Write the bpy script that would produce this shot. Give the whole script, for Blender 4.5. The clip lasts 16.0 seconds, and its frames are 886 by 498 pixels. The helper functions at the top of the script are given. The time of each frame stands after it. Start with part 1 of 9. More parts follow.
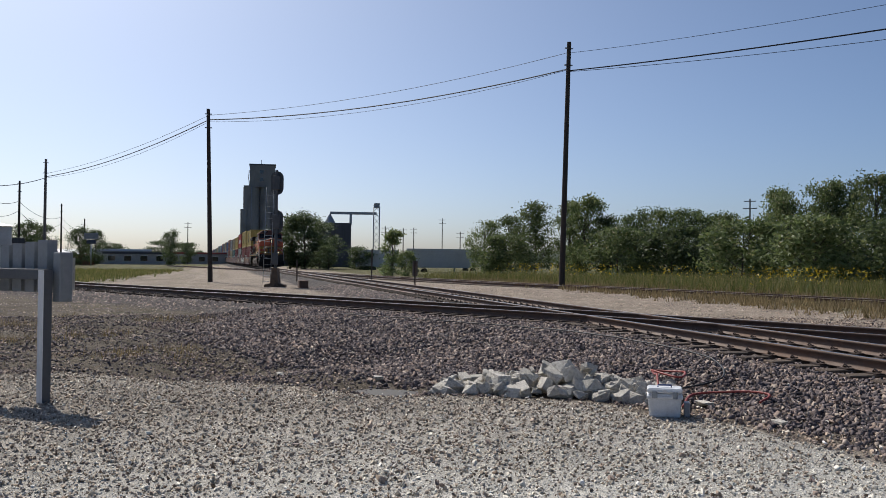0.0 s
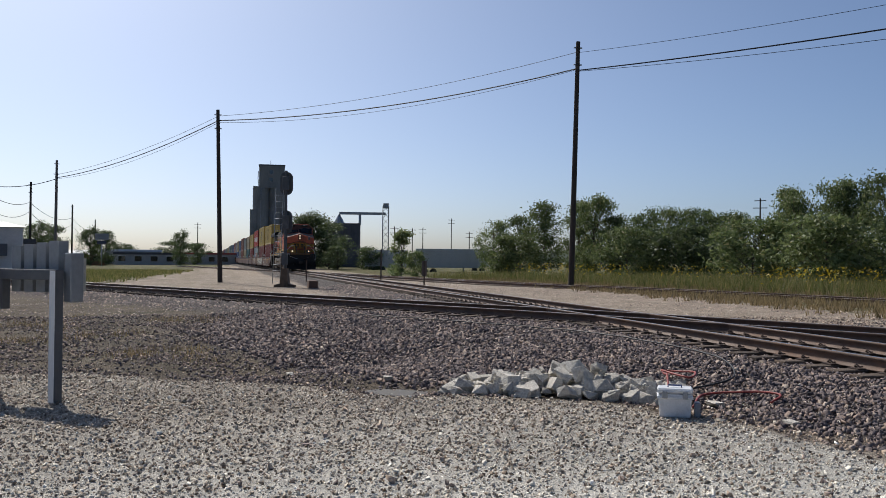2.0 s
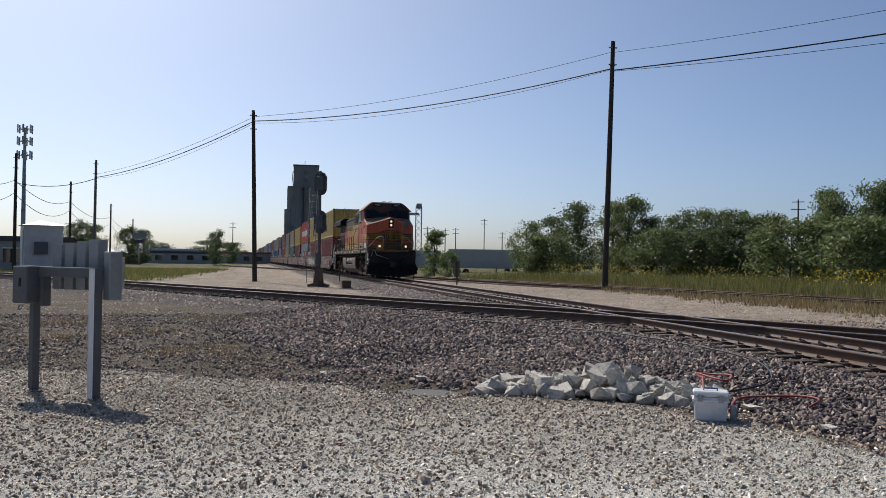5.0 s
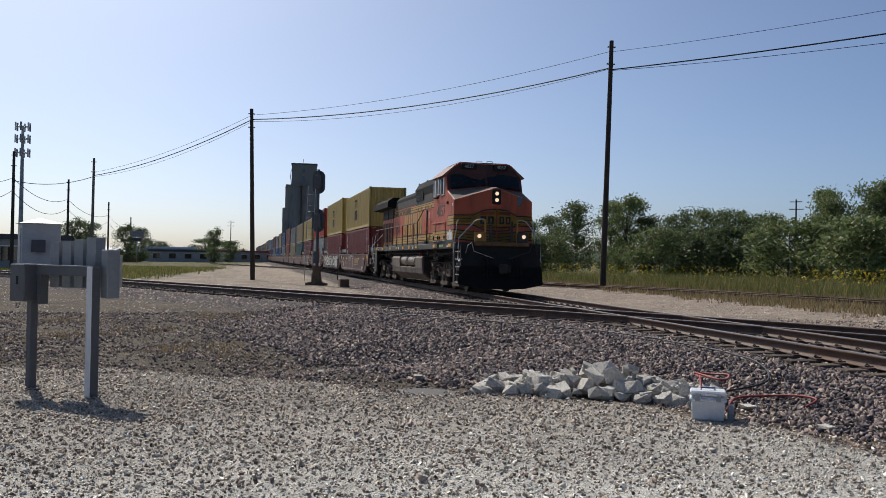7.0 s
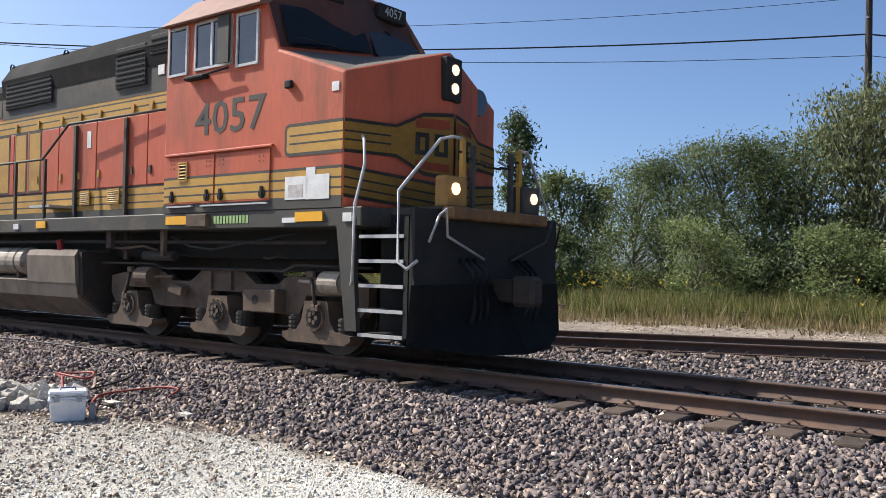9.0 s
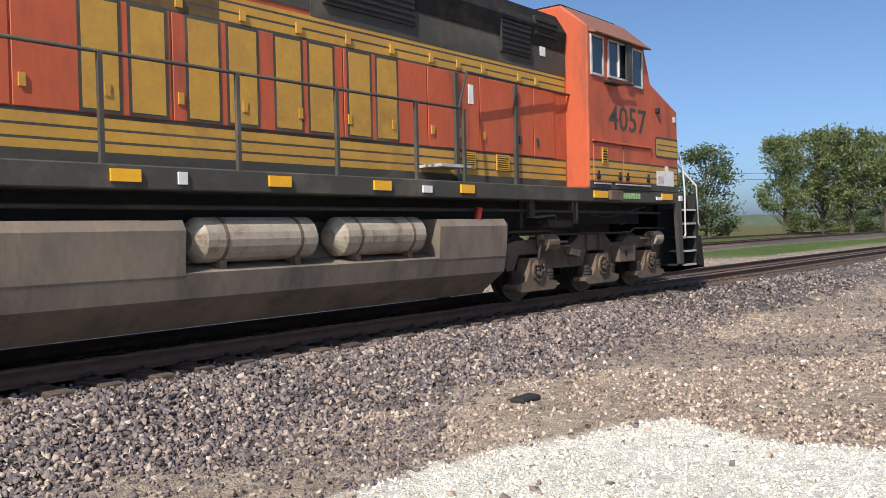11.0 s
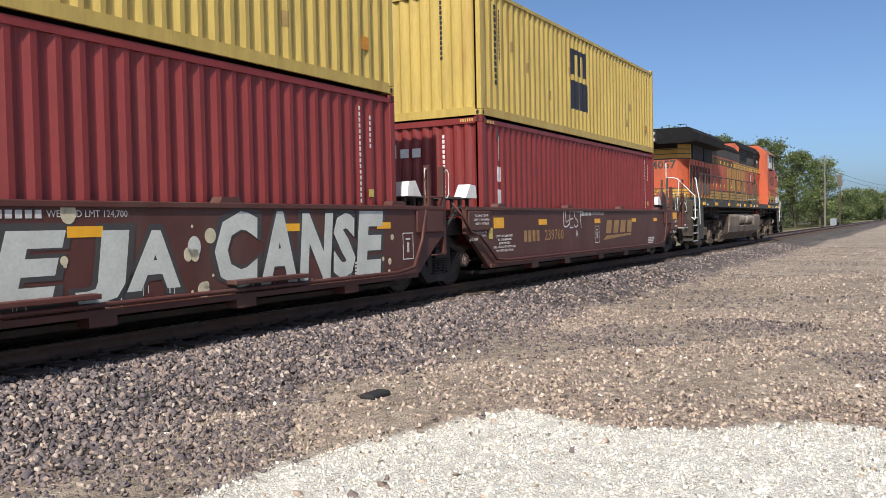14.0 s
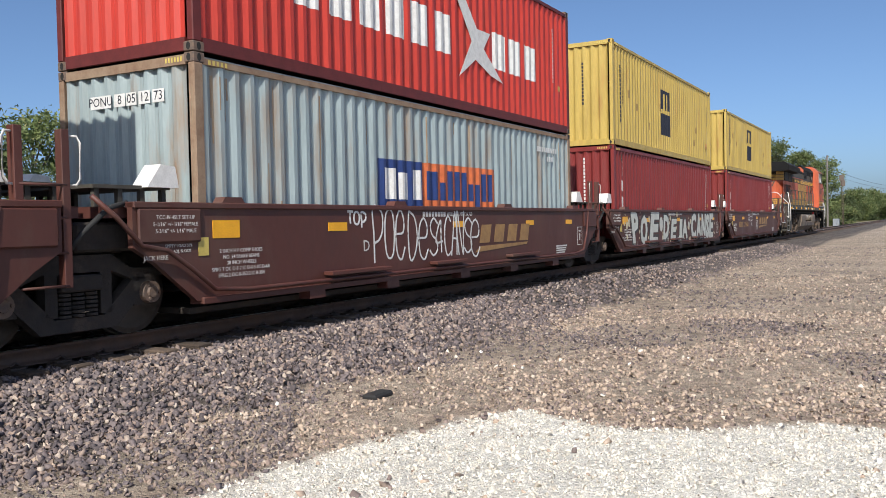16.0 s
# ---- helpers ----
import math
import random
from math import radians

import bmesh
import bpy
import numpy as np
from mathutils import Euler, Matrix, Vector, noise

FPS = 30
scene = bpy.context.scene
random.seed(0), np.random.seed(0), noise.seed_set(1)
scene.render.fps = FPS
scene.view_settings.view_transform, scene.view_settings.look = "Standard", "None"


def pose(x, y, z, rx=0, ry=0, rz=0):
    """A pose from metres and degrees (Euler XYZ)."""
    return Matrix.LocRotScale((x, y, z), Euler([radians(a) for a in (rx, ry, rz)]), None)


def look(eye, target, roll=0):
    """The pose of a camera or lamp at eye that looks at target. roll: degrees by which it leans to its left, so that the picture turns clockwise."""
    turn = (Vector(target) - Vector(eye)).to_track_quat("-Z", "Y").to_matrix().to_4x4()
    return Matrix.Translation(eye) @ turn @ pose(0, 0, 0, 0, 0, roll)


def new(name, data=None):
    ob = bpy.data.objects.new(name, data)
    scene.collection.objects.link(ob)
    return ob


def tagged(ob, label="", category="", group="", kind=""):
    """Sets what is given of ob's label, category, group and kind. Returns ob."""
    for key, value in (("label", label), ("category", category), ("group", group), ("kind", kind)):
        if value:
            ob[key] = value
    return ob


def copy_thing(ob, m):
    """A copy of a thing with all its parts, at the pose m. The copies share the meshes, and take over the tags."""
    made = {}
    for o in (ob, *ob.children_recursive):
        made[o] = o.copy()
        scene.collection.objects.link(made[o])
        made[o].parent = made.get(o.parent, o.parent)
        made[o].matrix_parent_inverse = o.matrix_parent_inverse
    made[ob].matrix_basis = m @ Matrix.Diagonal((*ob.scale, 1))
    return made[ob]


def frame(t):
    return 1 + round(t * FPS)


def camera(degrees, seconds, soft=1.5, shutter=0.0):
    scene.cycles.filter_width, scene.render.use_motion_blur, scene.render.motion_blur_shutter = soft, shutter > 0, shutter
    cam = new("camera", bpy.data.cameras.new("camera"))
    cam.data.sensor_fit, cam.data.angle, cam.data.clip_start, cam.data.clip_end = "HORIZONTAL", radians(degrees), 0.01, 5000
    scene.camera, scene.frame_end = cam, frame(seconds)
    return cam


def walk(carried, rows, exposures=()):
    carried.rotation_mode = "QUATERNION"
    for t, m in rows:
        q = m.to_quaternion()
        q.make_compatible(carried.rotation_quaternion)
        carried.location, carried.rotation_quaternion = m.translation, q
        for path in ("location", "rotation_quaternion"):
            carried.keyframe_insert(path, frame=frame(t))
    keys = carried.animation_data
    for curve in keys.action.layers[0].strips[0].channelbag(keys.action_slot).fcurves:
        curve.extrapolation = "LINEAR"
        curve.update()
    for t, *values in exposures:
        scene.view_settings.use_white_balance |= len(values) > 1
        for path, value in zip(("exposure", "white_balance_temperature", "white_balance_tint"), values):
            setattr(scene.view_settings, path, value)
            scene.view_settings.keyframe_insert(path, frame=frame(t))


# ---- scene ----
import colorsys
import itertools

# ---------------------------------------------------------------- camera
LENS = 54.6
EYE_HEIGHT, ARM = 1.16, 0.24      # above the rail tops; the camera is held this far ahead of the turning body
cam = camera(LENS, 16.0, soft=0.65)

# seconds, yaw (from +y, to the left), pitch, lean
VIEW = [
    (0.0, 75.33, 0.81, 0.61), (0.5, 75.35, 0.82, 0.61), (1.0, 75.27, 0.80, 0.67), (1.5, 75.24, 0.77, 0.86),
    (2.0, 75.94, 0.81, 0.53), (2.5, 77.65, 0.93, 0.34), (3.0, 78.35, 0.91, 0.55), (3.5, 78.24, 0.87, 0.67),
    (4.0, 78.24, 0.84, 0.79), (5.2, 78.10, 0.80, 0.85), (6.5, 78.02, 0.76, 0.92), (7.0, 77.99, 0.74, 0.98),
    (7.5, 77.88, 0.75, 0.98), (8.0, 75.64, 0.62, 1.20), (8.4, 66.62, 0.72, 1.45), (8.5, 62.93, 0.75, 1.50),
    (8.7, 53.98, 0.84, 1.50), (9.0, 38.33, 1.16, 1.06), (9.3, 22.72, 1.12, 0.19), (9.6, 7.33, 0.83, -0.43),
    (10.0, -13.0, 0.30, -0.9), (10.5, -34.5, -0.50, -1.15), (11.0, -51.0, -1.20, -1.25), (11.4, -58.5, -1.58, -1.23),
    (11.8, -60.72, -1.72, -1.22), (12.5, -60.75, -1.66, -1.22), (15.0, -60.75, -1.66, -1.22),
    (15.5, -60.75, -1.66, -1.22), (16.0, -60.60, -1.64, -1.22),
]


def held(yaw, pitch, lean):
    a = radians(yaw)
    return pose(-ARM * math.sin(a), ARM * math.cos(a), EYE_HEIGHT, 90 + pitch, -lean, yaw)


EXPOSURES = [(0.0, -0.32), (7.8, -0.32), (8.5, -0.12), (9.0, 0.5), (9.5, 1.02), (10.2, 0.65), (11.8, 0.16), (16.0, 0.16)]
walk(cam, [(t, held(*v)) for t, *v in VIEW], EXPOSURES)

# ---------------------------------------------------------------- sky and sun
SUN_TURN, SUN_HEIGHT = 108.0, 44.0     # the sun stands this far left of +y, and this high
world = bpy.data.worlds.new("sky")
scene.world = world
world.use_nodes = True
_n, _l = world.node_tree.nodes, world.node_tree.links
_sky = _n.new("ShaderNodeTexSky")
_sky.sky_type, _sky.sun_disc = "NISHITA", False
_sky.sun_elevation, _sky.sun_rotation = radians(SUN_HEIGHT), radians(-SUN_TURN)
_sky.altitude, _sky.air_density, _sky.dust_density, _sky.ozone_density = 200, 0.6, 2.2, 6.0
_tint = _n.new("ShaderNodeMix")
_tint.data_type, _tint.blend_type = "RGBA", "MULTIPLY"
_tint.inputs[0].default_value = 1.0
_tint.inputs[7].default_value = (0.99, 1.0, 0.955, 1)
_l.new(_sky.outputs["Color"], _tint.inputs[6])
_l.new(_tint.outputs[2], _n["Background"].inputs["Color"])
_n["Background"].inputs["Strength"].default_value = 0.142
_a, _e = radians(SUN_TURN), radians(SUN_HEIGHT)
sun = new("sun", bpy.data.lights.new("sun", "SUN"))
sun.data.energy, sun.data.angle, sun.data.color = 5.0, radians(0.53), (1.0, 0.95, 0.87)
sun.matrix_world = look((-60 * math.sin(_a) * math.cos(_e), 60 * math.cos(_a) * math.cos(_e), 60 * math.sin(_e)), (0, 0, 0))
# ---------------------------------------------------------------- materials
MATS = {}


def mat(name, color, rough=0.7, metal=0.0, second=None, scale=6.0, bump=0.0, bump_scale=60.0, dirt=None, dirt_scale=0.8,
        dirt_amount=0.5, stretch=(1, 1, 1), island=0.0, per_object=0.0, emit=0.0, spec=0.5):
    """A procedural surface: a base colour that drifts to a second one, stains of a third, and fine relief."""
    if name in MATS:
        return MATS[name]
    m = bpy.data.materials.new(name)
    m.use_nodes = True
    n, l = m.node_tree.nodes, m.node_tree.links
    b = n["Principled BSDF"]
    b.inputs["Roughness"].default_value, b.inputs["Metallic"].default_value = rough, metal
    b.inputs["Specular IOR Level"].default_value = spec
    co = n.new("ShaderNodeTexCoord")
    mp = n.new("ShaderNodeMapping")
    mp.inputs["Scale"].default_value = stretch
    l.new(co.outputs["Object"], mp.inputs["Vector"])

    def noise_at(s, detail=6.0, roughness=0.6):
        t = n.new("ShaderNodeTexNoise")
        t.inputs["Scale"].default_value, t.inputs["Detail"].default_value, t.inputs["Roughness"].default_value = s, detail, roughness
        l.new(mp.outputs["Vector"], t.inputs["Vector"])
        return t.outputs["Fac"]

    def ramp(fac, lo, hi):
        r = n.new("ShaderNodeMapRange")
        r.inputs["From Min"].default_value, r.inputs["From Max"].default_value = lo, hi
        l.new(fac, r.inputs["Value"])
        return r.outputs["Result"]

    def mix(fac, a, c):
        x = n.new("ShaderNodeMix")
        x.data_type = "RGBA"
        if isinstance(fac, float):
            x.inputs[0].default_value = fac
        else:
            l.new(fac, x.inputs[0])
        for sock, v in ((x.inputs[6], a), (x.inputs[7], c)):
            if isinstance(v, tuple):
                sock.default_value = (*v, 1)
            else:
                l.new(v, sock)
        return x.outputs[2]

    second = second or tuple(v * 0.72 for v in color)
    col = mix(ramp(noise_at(scale), 0.35, 0.68), tuple(color), tuple(second))
    fine = ramp(noise_at(scale * 9, 3.0), 0.2, 0.8)
    hsv = n.new("ShaderNodeHueSaturation")
    l.new(col, hsv.inputs["Color"])
    val = n.new("ShaderNodeMath")
    val.operation = "MULTIPLY_ADD"
    l.new(fine, val.inputs[0])
    val.inputs[1].default_value, val.inputs[2].default_value = 0.22, 0.89
    out = val.outputs[0]
    for amount, node, socket in ((island, "ShaderNodeNewGeometry", "Random Per Island"), (per_object, "ShaderNodeObjectInfo", "Random")):
        if amount:
            g = n.new(node)
            k = n.new("ShaderNodeMath")
            k.operation = "MULTIPLY_ADD"
            l.new(g.outputs[socket], k.inputs[0])
            k.inputs[1].default_value, k.inputs[2].default_value = 2 * amount, 1 - amount
            k2 = n.new("ShaderNodeMath")
            k2.operation = "MULTIPLY"
            l.new(out, k2.inputs[0])
            l.new(k.outputs[0], k2.inputs[1])
            out = k2.outputs[0]
    l.new(out, hsv.inputs["Value"])
    col = hsv.outputs["Color"]
    if dirt:
        edge = noise_at(dirt_scale, 8.0, 0.7)
        col = mix(ramp(edge, 0.62 - 0.3 * dirt_amount, 0.72), col, tuple(dirt))
        rr = ramp(edge, 0.3, 0.8)
        q = n.new("ShaderNodeMath")
        q.operation = "MULTIPLY_ADD"
        l.new(rr, q.inputs[0])
        q.inputs[1].default_value, q.inputs[2].default_value = 0.3, max(0.0, rough - 0.1)
        l.new(q.outputs[0], b.inputs["Roughness"])
    l.new(col, b.inputs["Base Color"])
    if bump:
        bp = n.new("ShaderNodeBump")
        bp.inputs["Strength"].default_value, bp.inputs["Distance"].default_value = min(1.0, bump), 0.02
        l.new(noise_at(bump_scale, 5.0), bp.inputs["Height"])
        l.new(bp.outputs["Normal"], b.inputs["Normal"])
    if emit:
        b.inputs["Emission Color"].default_value = (*color, 1)
        b.inputs["Emission Strength"].default_value = emit
    MATS[name] = m
    return m


# ---------------------------------------------------------------- mesh helpers
def part(name, bm, material, parent=None, label="", smooth=False):
    """Links a bmesh as one mesh object, under a thing or a part."""
    me = bpy.data.meshes.new(name)
    bm.to_mesh(me)
    bm.free()
    for m in (material if isinstance(material, (list, tuple)) else [material]):
        me.materials.append(m)
    if smooth:
        me.polygons.foreach_set("use_smooth", [True] * len(me.polygons))
    ob = new(name, me)
    ob.parent = parent
    if label:
        ob["label"] = label
    return ob


def twin(ob, m, parent=None):
    """A second piece on the same mesh."""
    o = new(ob.name.split(".")[0], ob.data)
    o.parent = parent if parent is not None else ob.parent
    o.matrix_local = m
    if "label" in ob:
        o["label"] = ob["label"]
    return o


def thing(name, label, category, group="", at=None, kind=""):
    o = tagged(new(name), label, category, group, kind)
    o.empty_display_size = 0.1
    if at is not None:
        o.matrix_basis = at
    return o


def box(bm, x0, x1, y0, y1, z0, z1, bevel=0.0, m=None, mi=0):
    r = bmesh.ops.create_cube(bm, size=1, matrix=(m or Matrix()) @ Matrix.LocRotScale(((x0 + x1) / 2, (y0 + y1) / 2, (z0 + z1) / 2), None, (x1 - x0, y1 - y0, z1 - z0)))
    vs = r["verts"]
    fs = {f for v in vs for f in v.link_faces}
    for f in fs:
        f.material_index = mi
    if bevel:
        es = list({e for v in vs for e in v.link_edges})
        out = bmesh.ops.bevel(bm, geom=es, offset=bevel, segments=1, affect="EDGES", profile=0.5)
        for f in out["faces"]:
            f.material_index = mi
    return vs


def cyl(bm, a, b, r, r2=None, seg=12, caps=True):
    a, b = Vector(a), Vector(b)
    d = b - a
    m = Matrix.Translation((a + b) / 2) @ d.to_track_quat("Z", "Y").to_matrix().to_4x4()
    return bmesh.ops.create_cone(bm, cap_ends=caps, segments=seg, radius1=r, radius2=r if r2 is None else r2, depth=d.length, matrix=m)["verts"]


def tube(bm, pts, r, seg=6):
    """A bent rod through the points."""
    pts = [Vector(p) for p in pts]
    rings = []
    for i, p in enumerate(pts):
        d = (pts[min(i + 1, len(pts) - 1)] - pts[max(i - 1, 0)]).normalized()
        q = d.to_track_quat("Z", "Y")
        rings.append([bm.verts.new(p + q @ Vector((r * math.cos(2 * math.pi * k / seg), r * math.sin(2 * math.pi * k / seg), 0))) for k in range(seg)])
    for u, v in zip(rings, rings[1:]):
        for k in range(seg):
            bm.faces.new((u[k], u[(k + 1) % seg], v[(k + 1) % seg], v[k]))
    bm.faces.new(rings[0][::-1])
    bm.faces.new(rings[-1])


def prism(bm, outline, axis, lo, hi, mi=0):
    """A flat outline of (a, b) pairs, drawn out along an axis from lo to hi. axis y: pairs are x, z; axis x: y, z; axis z: x, y."""
    def at(a, b, c):
        return {"y": (a, c, b), "x": (c, a, b), "z": (a, b, c)}[axis]
    u = [bm.verts.new(at(a, b, lo)) for a, b in outline]
    v = [bm.verts.new(at(a, b, hi)) for a, b in outline]
    fs = [bm.faces.new(u), bm.faces.new(v[::-1])]
    for i in range(len(u)):
        j = (i + 1) % len(u)
        fs.append(bm.faces.new((u[i], v[i], v[j], u[j])))
    bmesh.ops.recalc_face_normals(bm, faces=fs)
    for f in fs:
        f.material_index = mi
    return fs


def mesh_from(name, verts, faces, material, parent=None, label="", smooth=False, index=None):
    """A mesh from arrays; faces all of one size."""
    verts, faces = np.asarray(verts, np.float32), np.asarray(faces, np.int32)
    me = bpy.data.meshes.new(name)
    k = faces.shape[1]
    me.vertices.add(len(verts))
    me.vertices.foreach_set("co", verts.ravel())
    me.loops.add(faces.size)
    me.loops.foreach_set("vertex_index", faces.ravel())
    me.polygons.add(len(faces))
    me.polygons.foreach_set("loop_start", np.arange(0, faces.size, k, dtype=np.int32))
    me.polygons.foreach_set("loop_total", np.full(len(faces), k, np.int32))
    if smooth:
        me.polygons.foreach_set("use_smooth", np.ones(len(faces), bool))
    for m in (material if isinstance(material, (list, tuple)) else [material]):
        me.materials.append(m)
    if index is not None:
        me.polygons.foreach_set("material_index", np.asarray(index, np.int32))
    me.update(calc_edges=True)
    ob = new(name, me)
    ob.parent = parent
    if label:
        ob["label"] = label
    return ob


def islands(bm):
    """Splits a bmesh into its separate pieces."""
    left, out = set(bm.verts), []
    while left:
        seen, todo = set(), [next(v for v in bm.verts if v in left)]
        while todo:
            v = todo.pop()
            if v not in seen:
                seen.add(v)
                todo += [e.other_vert(v) for e in v.link_edges]
        left -= seen
        piece = bmesh.new()
        copy = {v: piece.verts.new(v.co) for v in bm.verts if v in seen}
        for f in bm.faces:
            if f.verts[0] in seen:
                piece.faces.new([copy[v] for v in f.verts])
        out.append(piece)
    bm.free()
    return out


# ---------------------------------------------------------------- where the tracks run
GAUGE = 1.505                     # between the middles of the rail heads


def smooth_curve(pts, step=1.0):
    """Points at even steps on a smooth curve through the given ones."""
    pts = np.array(pts, float)
    p = np.vstack([2 * pts[0] - pts[1], pts, 2 * pts[-1] - pts[-2]])
    out = []
    for i in range(1, len(p) - 2):
        k = max(2, int(np.linalg.norm(p[i + 1] - p[i]) / step))
        for t in np.arange(k) / k:
            out.append(0.5 * (2 * p[i] + (p[i + 1] - p[i - 1]) * t + (2 * p[i - 1] - 5 * p[i] + 4 * p[i + 1] - p[i + 2]) * t ** 2
                              + (3 * p[i] - p[i - 1] - 3 * p[i + 1] + p[i + 2]) * t ** 3))
    return np.array(out + [p[-2]])


def main_y(x):
    """The main track's middle: straight past the camera, with a slight bend at the crossing."""
    d = -(x + 24.0) / 9.0
    return 8.82 - 0.0225 * 9.0 * (np.log1p(np.exp(-abs(d))) + max(d, 0.0))


MAIN = np.array([(x, main_y(x)) for x in itertools.chain(range(-1000, -120, 20), range(-120, 160, 2), range(160, 1400, 20))])
BRANCH = smooth_curve([(-190, -98), (-120, -53), (-75, -25.5), (-50, -10.9), (-41.5, -5.9), (-34, -1.2), (-26.3, 3.55), (-19.3, 8.0), (-13, 11.4), (-7, 14.05),
                       (-2, 15.9), (4, 17.6), (20, 20.0), (60, 22.5), (130, 24.0), (400, 28.0)], 1.2)
SIDING = smooth_curve([(-160, -8), (-110, 4.0), (-75, 11.5), (-50, 16.9), (-38, 21.0), (-18.5, 25.4), (-5, 27.9), (2, 29.1), (20, 31), (60, 33), (200, 38)], 1.5)


def path_distance(x, y, path):
    """Distance of the points to a path, and whether they lie to its left."""
    best = np.full(x.shape, 1e9)
    for a, b in zip(path, path[1:]):
        d = b - a
        t = np.clip(((x - a[0]) * d[0] + (y - a[1]) * d[1]) / (d @ d), 0, 1)
        best = np.minimum(best, np.hypot(x - a[0] - t * d[0], y - a[1] - t * d[1]))
    return best


def wave(x, y, s, seed=0.0):
    """Smooth unevenness between about -1 and 1, at s metres."""
    x, y = x / s + seed * 7.3, y / s - seed * 3.1
    return (np.sin(x * 1.7 + 1.3 * np.sin(y * 1.1 + seed)) + np.sin(y * 1.9 + 1.7 * np.sin(x * 0.8 + 2 * seed)) + np.sin((x + y) * 2.7 + seed) * 0.6
            + np.sin((x - y) * 4.3 + 2.2 * np.sin(y * 2.1)) * 0.5) / 3.1


LOT = [(-60, -60), (-15.0, -9.5), (-13.3, -3.6), (-12.95, -2.0), (-12.5, -0.3), (-11.75, 0.5), (-11.1, 1.3), (-10.5, 2.05), (-10.15, 3.0), (-9.3, 4.3), (-7.9, 5.0), (-6.6, 5.4), (-4.6, 5.15), (-2.0, 4.6), (1.5, 4.25), (3.9, 4.0), (4.65, 3.95), (5.35, 3.8), (6.25, 3.55), (7.05, 3.15), (6.75, 2.65), (6.65, 2.25), (6.9, 1.6), (7.4, 1.0), (7.4, 0.35), (8.6, -6), (30, -60)]


BANK = [(-26, 3.6), (-23.5, 0.2), (-20.2, -0.75), (-16.9, 0.1), (-14.9, 0.85), (-12.8, 1.9), (-11.6, 2.6), (-10.7, 4.6), (-8.9, 6.0), (-8.5, 8.5), (-20, 8)]


def inside(x, y, poly):
    """Signed distance to a polygon's edge, positive inside."""
    poly = np.array(poly, float)
    ins, best = np.zeros(x.shape, bool), np.full(x.shape, 1e9)
    for a, b in zip(poly, np.roll(poly, -1, 0)):
        d = b - a
        t = np.clip(((x - a[0]) * d[0] + (y - a[1]) * d[1]) / (d @ d), 0, 1)
        best = np.minimum(best, np.hypot(x - a[0] - t * d[0], y - a[1] - t * d[1]))
        ins ^= ((a[1] > y) != (b[1] > y)) & (x < (b[0] - a[0]) * (y - a[1]) / (b[1] - a[1] + 1e-12) + a[0])
    return np.where(ins, best, -best)


def step_up(d, near, far):
    """1 within near, 0 past far, smooth between."""
    t = np.clip((far - d) / (far - near), 0, 1)
    return t * t * (3 - 2 * t)


_near = MAIN[(MAIN[:, 0] > -1000)]


def ground_height(x, y):
    a = path_distance(x, y, _near[::2])
    b = path_distance(x, y, BRANCH[::2])
    c = path_distance(x, y, SIDING[::3])
    z = -0.46 + 0.02 * wave(x, y, 1.4) + 0.012 * wave(x, y, 0.5, 3)
    # a shallow ditch before the branch line's bank
    ditch = np.exp(-(((x + 14.2 + 0.42 * (y - 1.5)) / 1.1) ** 2)) * step_up(np.abs(y - 1.8), 1.4, 3.2)
    z = z - 0.16 * ditch - 0.12 * np.exp(-((x + 11.1) / 0.6) ** 2 - ((y - 2.15) / 0.6) ** 2)
    far_side = np.clip((y - 11) / 6, 0, 1)
    z = z + 0.2 * far_side * step_up(np.abs(x), 60, 90)
    bank = np.maximum(step_up(a, 1.55, 3.5), step_up(b, 1.5, 3.9))
    z = z + (-0.235 + 0.015 * wave(x, y, 0.7, 5) - z) * bank
    shelf = np.clip((inside(x, y, BANK) + 0.6) / 1.6, 0, 1) * (1 - bank)
    z = z + shelf * (0.20 * np.clip((7.6 - b) / 4.2, 0, 1) - 0.04)
    z = z + (-0.30 - z) * step_up(c, 1.3, 2.5) * 0.8
    return z


